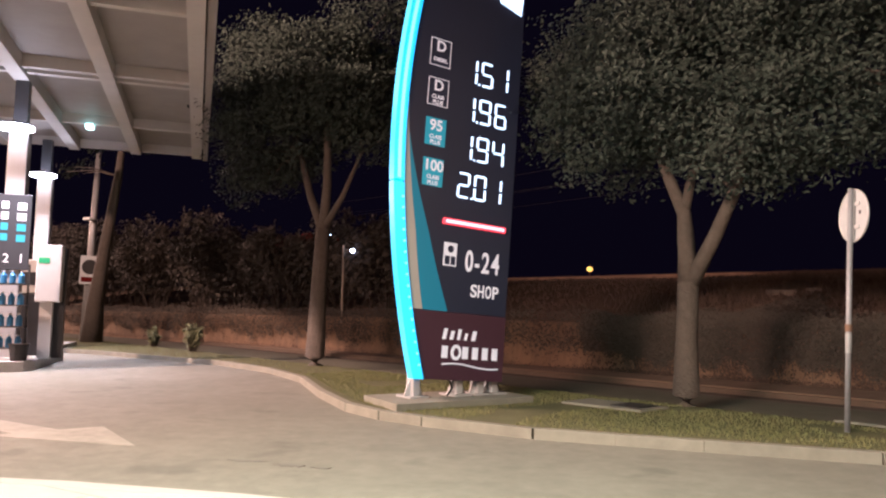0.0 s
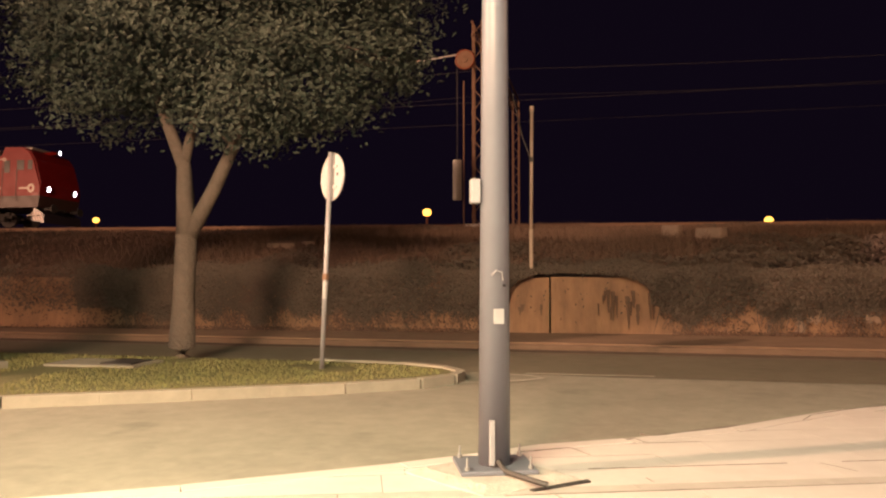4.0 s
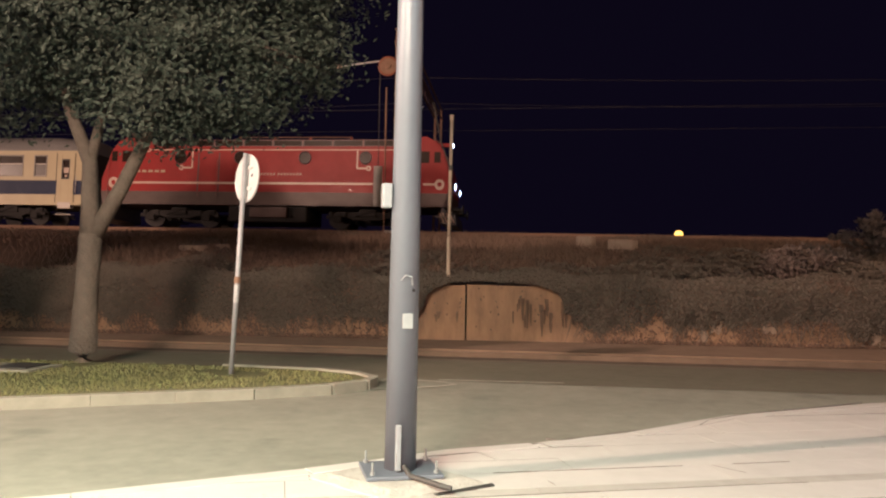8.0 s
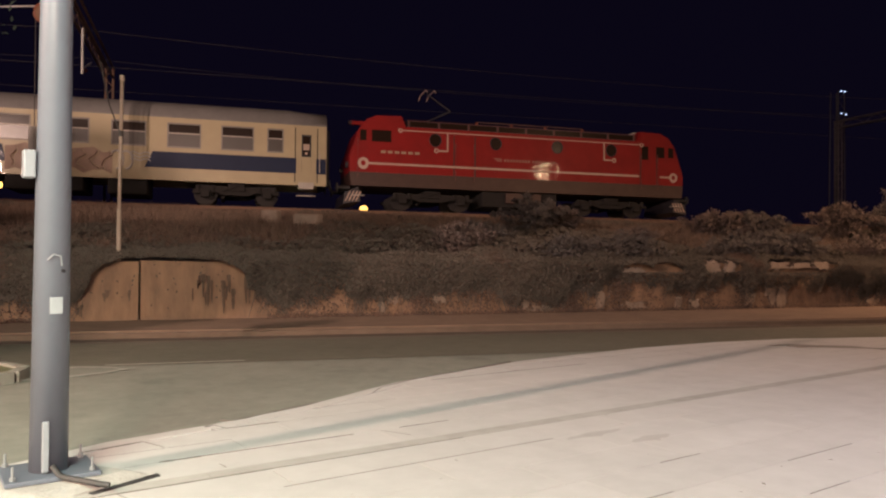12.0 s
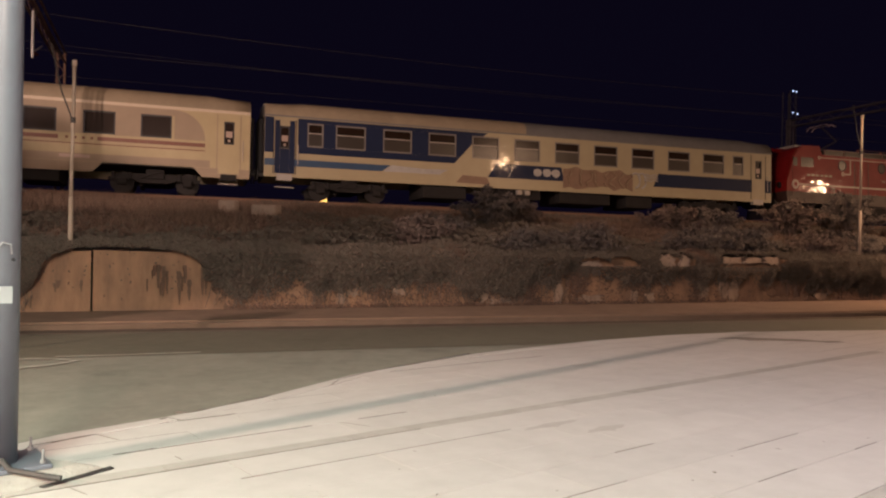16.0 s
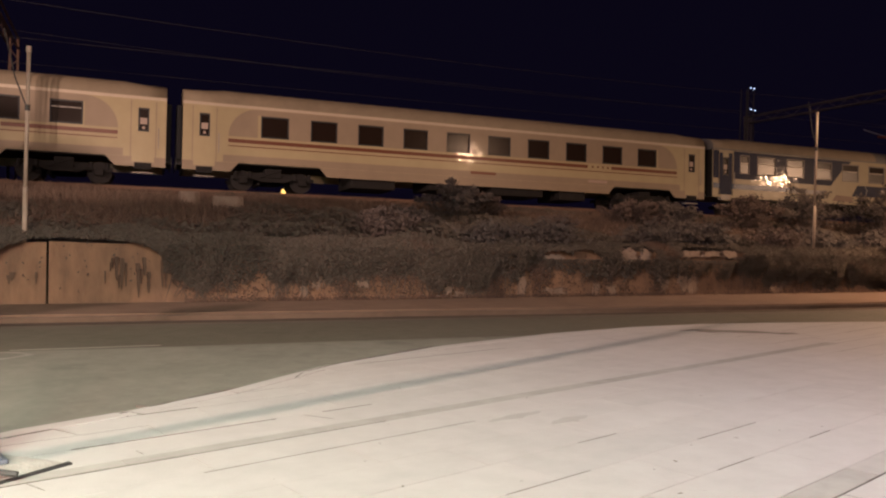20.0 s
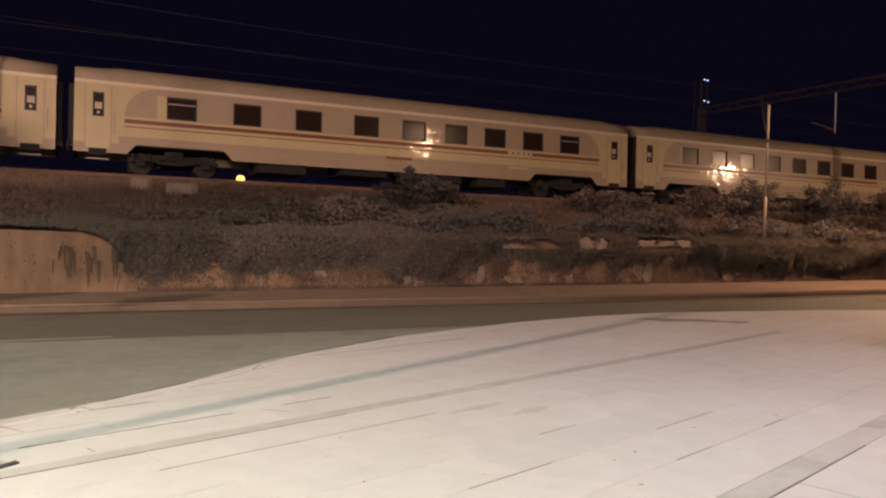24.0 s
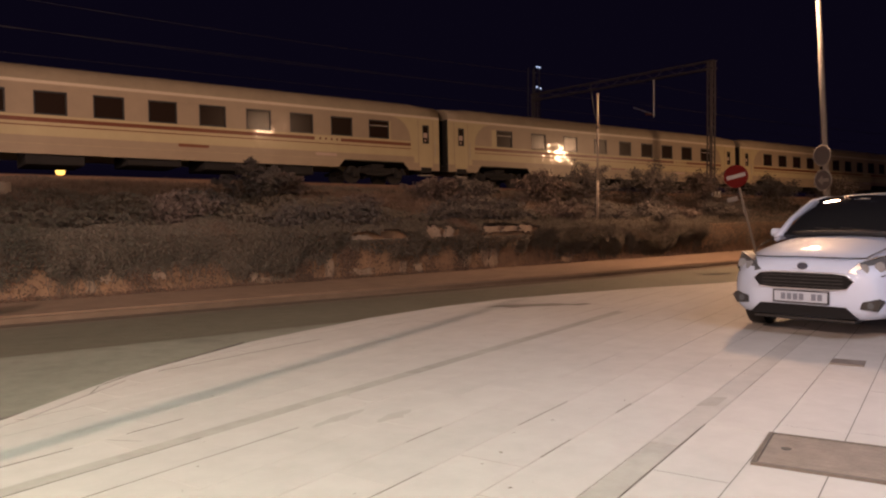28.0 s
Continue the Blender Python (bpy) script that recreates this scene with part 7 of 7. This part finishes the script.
exit_lamp = thing("exit_lamp", "small green-white lamp under the canopy ceiling", "lamp", STATION @ pose(-4.3, 0.6, 1.25))
part("lamp_body", B(-0.15, 0.15, -0.1, 0.1, 5.08, 5.2, bev=0.02), mat("green_white_glow", (0.8, 1, 0.85), 0.4, emit=(0.6, 1.0, 0.75), power=6), exit_lamp)

board = thing("rules_sign", "white board with a dark round symbol on a grey pole", "sign", pose(-29.6, 13.0, 0, 0, 3, 0))
part("pole", T([(0, 0, -0.1), (0, 0, 7.4)], [0.17, 0.09], 14), galv, board, smooth=True)
fc = Matrix.Rotation(radians(66), 4, "Z")
pl = part("board", B(-0.34, 0.34, -0.24, -0.2, 2.15, 3.25, bev=0.03), white_plate, board)
pl.matrix_basis = fc
bm = bmesh.new()
disc(bm, 0, 2.82, 0.28, -0.248, -0.241, 28)
part("symbol", bm, dark_steel, pl)
part("text_bar", B(-0.28, 0.28, -0.248, -0.241, 2.25, 2.43), sign_red, pl)
part("pole_lamp", B(-0.3, 0.3, -0.3, -0.1, 4.6, 4.72, bev=0.04), white_plate, board)

# worn arrow on the forecourt
arrow = tagged(part("arrow_marking", P([(-15.5, 2.05), (-8.75, 2.95), (-8.78, 2.7), (-7.2, 3.5), (-8.6, 3.85), (-8.7, 3.4), (-15.5, 2.4)], -0.1, -0.085), white_line), "worn white arrow painted on the forecourt asphalt", "marking", kind="structure")


# thin worn guide lines where the forecourt meets the road
def painted_line(pts, w, label):
    bm = bmesh.new()
    rows = []
    for k, p in enumerate(pts):
        a, b = Vector(pts[max(0, k - 1)]), Vector(pts[min(len(pts) - 1, k + 1)])
        n = (b - a).normalized()
        n = Vector((-n.y, n.x)) * w / 2
        rows.append([bm.verts.new((*(Vector(p) + s * n), -0.0795)) for s in (-1, 1)])
    for a, b in zip(rows, rows[1:]):
        bm.faces.new((a[0], b[0], b[1], a[1]))
    return tagged(part("painted_line", bm, white_line), label, "marking", kind="structure")


painted_line([(-0.5, 8.75), (0.0, 8.88), (0.28, 9.02), (0.5, 9.22), (0.35, 9.45), (0.0, 9.58), (-0.4, 9.62)], 0.09, "curved worn paint at the tip of the island")
painted_line([(0.3, 9.64), (1.15, 9.55), (1.9, 9.5)], 0.07, "short worn line at the road edge")


# stones and marks
def pale_stone(x, y, z, w, d, h, seed):
    root = thing("pale_stone", "pale broken stone slab lying on the railway bank", "stone", pose(x, y, z, 0, 0, 15), group="stones on the bank")
    r = random.Random(seed)
    bm = P([(w * math.cos(a) * r.uniform(0.75, 1.1), d * math.sin(a) * r.uniform(0.75, 1.1)) for a in (2 * math.pi * k / 9 for k in range(9))], -0.25, h)
    bmesh.ops.bevel(bm, geom=bm.edges[:], offset=0.03, segments=1, affect="EDGES")
    part("stone", bm, stone_pale, root)


stone_pale = mat("pale_bank_stone", (0.25, 0.195, 0.15), 0.9, var=0.7, scale=4, bump=0.6, bscale=20)
pale_stone(5.3, 20.2, 2.1, 0.5, 0.4, 0.26, 1)
pale_stone(4.5, 21.2, 2.3, 0.3, 0.25, 0.2, 2)
pale_stone(-5.9, 19.3, 1.86, 0.4, 0.2, 0.12, 3)
pale_stone(-5.3, 19.7, 1.92, 0.2, 0.15, 0.12, 4)

# open joints in the paving: along the kerb and across it (end points), then along the rows (start, end, offset)
crack_dark = mat("open_joint", (0.16, 0.142, 0.12), 0.95, var=0.5, scale=20)
crack_faint = mat("fine_joint", (0.25, 0.225, 0.195), 0.95, var=0.5, scale=20)
PAVE = Matrix.Translation((0.0, 3.99, 0)) @ Matrix.Rotation(math.atan(0.203), 4, "Z")
cracks = [((0.16, 5.02), (0.54, 5.19), 0.022), ((0.73, 5.32), (1.03, 5.52), 0.02), ((1.18, 5.62), (1.95, 6.09), 0.03), ((2.69, 6.6), (3.25, 6.99), 0.022), ((3.25, 6.99), (4.72, 7.75), 0.010),
          ((0.54, 5.19), (0.66, 4.98), 0.006), ((1.03, 5.52), (1.11, 5.37), 0.008), ((1.10, 5.70), (1.18, 5.62), 0.012), ((2.52, 6.34), (2.69, 6.60), 0.012), ((0.36, 4.08), (0.45, 3.90), 0.006), ((0.93, 4.45), (0.96, 4.35), 0.006), ((2.10, 4.91), (2.25, 4.71), 0.006)]
for x0, x1, y, w in ((0.72, 0.98, 0.497, 0.024), (0.98, 2.03, 0.497, 0.009), (2.4, 2.84, 0.497, 0.010), (0.1, 1.34, 0.0, 0.014), (1.34, 2.6, 0.0, 0.010), (1.36, 1.75, 1.147, 0.009), (3.8, 6.0, 2.122, 0.014), (1.14, 1.52, -0.36, 0.007),
                     (1.52, 1.83, -0.36, 0.013), (1.83, 3.1, -0.36, 0.009), (2.15, 2.81, -1.58, 0.010), (3.22, 3.61, -1.17, 0.008), (3.92, 4.7, -1.58, 0.008), (4.57, 4.89, -2.01, 0.010), (3.39, 3.81, -2.01, 0.008), (3.0, 4.6, -2.62, 0.015)):
    p, q = PAVE @ Vector((x0, y, 0)), PAVE @ Vector((x1, y, 0))
    cracks.append(((p.x, p.y), (q.x, q.y), w * (0.55 if y < -0.1 else 0.9)))
for k, (a, b, w) in enumerate(cracks):
    a, b = Vector(a), Vector(b)
    n = (b - a).normalized()
    n = Vector((-n.y, n.x)) * w / 2
    r = random.Random(k)
    up, down = [], []
    for j in range(9):
        p = a.lerp(b, j / 8)
        q = r.uniform(0.35, 1.2) * (0.25 if j in (0, 8) else 1)
        up.append(tuple(p + n * q))
        down.append(tuple(p - n * q))
    part("open_joint", P(up + down[::-1], -0.012, 0.0012), crack_dark if w > 0.0075 else crack_faint, pavement)
stain = mat("damp_stain", (0.25, 0.22, 0.19), 0.8, var=0.6, scale=6)
r = random.Random(12)
part("damp_patch", P([(9.8 + 0.75 * math.cos(a) * r.uniform(0.7, 1.15), 7.45 + 0.22 * math.sin(a) * r.uniform(0.6, 1.2) - 0.45 * math.cos(a)) for a in (2 * math.pi * k / 22 for k in range(22))], -0.012, 0.0010), stain, pavement)


# faint smudge, one dark strip stone, and oil marks on the asphalt
def ragged(cx, cy, rx, ry, turn, z0, z1, seed):
    g = random.Random(seed)
    c, s = math.cos(turn), math.sin(turn)
    pts = []
    for k in range(24):
        a = 2 * math.pi * k / 24
        u, v = rx * math.cos(a) * g.uniform(0.55, 1.15), ry * math.sin(a) * g.uniform(0.5, 1.2)
        pts.append((cx + c * u - s * v, cy + s * u + c * v))
    return P(pts, z0, z1)


smudge = mat("faint_smudge", (0.41, 0.382, 0.352), 0.72, var=0.9, scale=7, dark=(0.36, 0.33, 0.30))
part("smudge", ragged(3.75, 4.01, 0.22, 0.07, 0.2, -0.012, 0.0008, 61), smudge, pavement)
part("smudge", ragged(3.45, 4.25, 0.3, 0.06, 0.2, -0.012, 0.0008, 61), smudge, pavement)
part("dark_strip_stone", P([(5.45, 2.615), (5.55, 2.5), (5.845, 2.56), (5.765, 2.67)], -0.012, 0.0009), paving_dark, pavement)
oil = mat("oil_mark", (0.12, 0.115, 0.095), 0.6, var=0.8, scale=8, dark=(0.19, 0.185, 0.155))
for k, (cx, cy, rx, ry) in enumerate(((-5.44, 3.98, 0.14, 0.08), (-5.15, 4.1, 0.1, 0.05), (-5.85, 3.83, 0.18, 0.05))):
    tagged(part("oil_stain", ragged(cx, cy, rx, ry, 0.5, -0.1, -0.0865, 70 + k), oil), "dark oil stain on the forecourt asphalt", "stain", kind="structure")
# dry leaf crumbs on the paving
g = np.random.default_rng(77)
crumbs = [(x, y, 0.008, 1.0) for x, y in ((3.17, 6.1), (3.96, 5.35), (2.25, 3.97), (3.61, 2.9), (3.98, 3.11), (5.28, 4.19), (4.39, 3.11), (3.2, 2.48), (2.6, 2.99), (5.21, 3.06))]
for _ in range(60):
    x, y = g.uniform(-1.5, 9), g.uniform(2.0, 7.2)
    if inside(x, y, PAVED):
        crumbs.append((x, y, 0.008, g.uniform(0.3, 0.8)))
litter = thing("leaf_litter", "scattered crumbs of dry leaves on the paving", "leaf litter", kind="stuff")
leaves("leaf_crumb", crumbs, mat("dry_leaf_crumb", (0.13, 0.10, 0.06), 0.9, island=0.2, var=0.3, scale=20), 0.016, 78, litter, face=(0, 0, 3.0))


# ---- kerbs and paving pieces ----
kerb_run(island, ISLAND[1:19], 0.12, 0, 0.025, -0.12, 1.0, -1, (-27, 5))
kerb_run(pavement, PAVED[1:18], 0.14, 0, 0.0, -0.12, 1.0, -1, (-9, 30), stone=paving)
kerb_run(far_pavement, [(x, far_kerb_y(x)) for x in range(-34, 56, 2)], 0.14, 0, 0.005, -0.12, 1.5, 1, (-34, 54), stone=kerb_brown)

BACK = PAVE.inverted()
ROW, LONG = 0.325, 1.35
BELOW = (0.36, 0.405, 0.405, 0.41, 0.43, 0.43, 0.18)
meshes = {}
rng3 = random.Random(77)


def slab_mesh(w, h, material):
    key = (round(w, 3), round(h, 3), material.name)
    if key not in meshes:
        bm = bmesh.new()
        box(bm, 0, w, 0, h, -0.03, 0)
        me = bpy.data.meshes.new("paving_slab")
        bm.to_mesh(me)
        bm.free()
        me.materials.append(material)
        meshes[key] = me
    return meshes[key]


def clip(poly, axis, limit, keep_less):
    """The part of a polygon on one side of a line."""
    out = []
    for a, b in zip(poly, poly[1:] + poly[:1]):
        ia, ib = (a[axis] <= limit) == keep_less, (b[axis] <= limit) == keep_less
        if ia:
            out.append(a)
        if ia != ib:
            k = (limit - a[axis]) / (b[axis] - a[axis])
            out.append(tuple(a[n] + k * (b[n] - a[n]) for n in (0, 1)))
    return out


inner = []
for a, b, c in zip(PAVED[-1:] + PAVED[:-1], PAVED, PAVED[1:] + PAVED[:1]):
    d = (Vector(c) - Vector(a)).normalized()
    inner.append(Vector(b) + Vector((d.y, -d.x)) * 0.152)
INNER = [tuple((BACK @ Vector((*p, 0)))[:2]) for p in inner]
rest = bmesh.new()
rows_of = []
y = 0.0
for r in range(0, 17):
    h = 0.14 if r == 0 else 0.357 if r == 1 else ROW
    rows_of.append((y, h, r == 0))
    y += h
y = 0.0
for r in range(46):
    h = BELOW[r] if r < 7 else 0.41
    y -= h
    rows_of.append((y, h, r == 6))
count = 0
for y, h, dark in rows_of:
    x = -22 + rng3.uniform(0, LONG)
    while x < 34:
        w = LONG * rng3.choice((0.8, 1.0, 1.0, 1.25))
        corners = [PAVE @ Vector((x + a, y + b, 0)) for a, b in ((0, 0), (w, 0), (w, h), (0, h))]
        mid = PAVE @ Vector((x + w / 2, y + h / 2, 0))
        ok = all(inside(c.x, c.y, PAVED) for c in corners) and edge_gap(mid.x, mid.y, PAVED) > h * 0.5 + 0.17
        if not ok:
            piece = INNER
            for axis, limit, less in ((0, x + w - 0.005, True), (0, x, False), (1, y + h - 0.006, True), (1, y, False)):
                piece = clip(piece, axis, limit, less) if len(piece) > 2 else []
            if len(piece) > 2:
                rest.faces.new([rest.verts.new(PAVE @ Vector((*q, -0.002))) for q in piece]).material_index = 1 if dark and mid.x < 9.5 else 0
        else:
            near = -1.0 < mid.x < 9.0 and 2.2 < mid.y < 7.2
            z = rng3.uniform(-0.0006, 0.0006)
            if near and count < 300:
                ob = new("paving_slab", slab_mesh(w - 0.005, h - 0.005, (paving_dark if y > -0.1 and mid.x < 9.5 else paving_mid if y < -0.1 else paving) if dark else paving))
                ob.matrix_basis = PAVE @ Matrix.Translation((x, y, z - 0.001))
                ob.parent = pavement
                count += 1
            else:
                vs = [rest.verts.new(PAVE @ Vector((x + a, y + b, z - 0.002))) for a, b in ((0, 0), (w - 0.006, 0), (w - 0.006, h - 0.006), (0, h - 0.006))]
                rest.faces.new(vs).material_index = 1 if dark and mid.x < 9.5 else 0
        x += w
tagged(part("far_paving", rest, paving, pavement, mats=(paving_dark,)), kind="stuff")


motions()
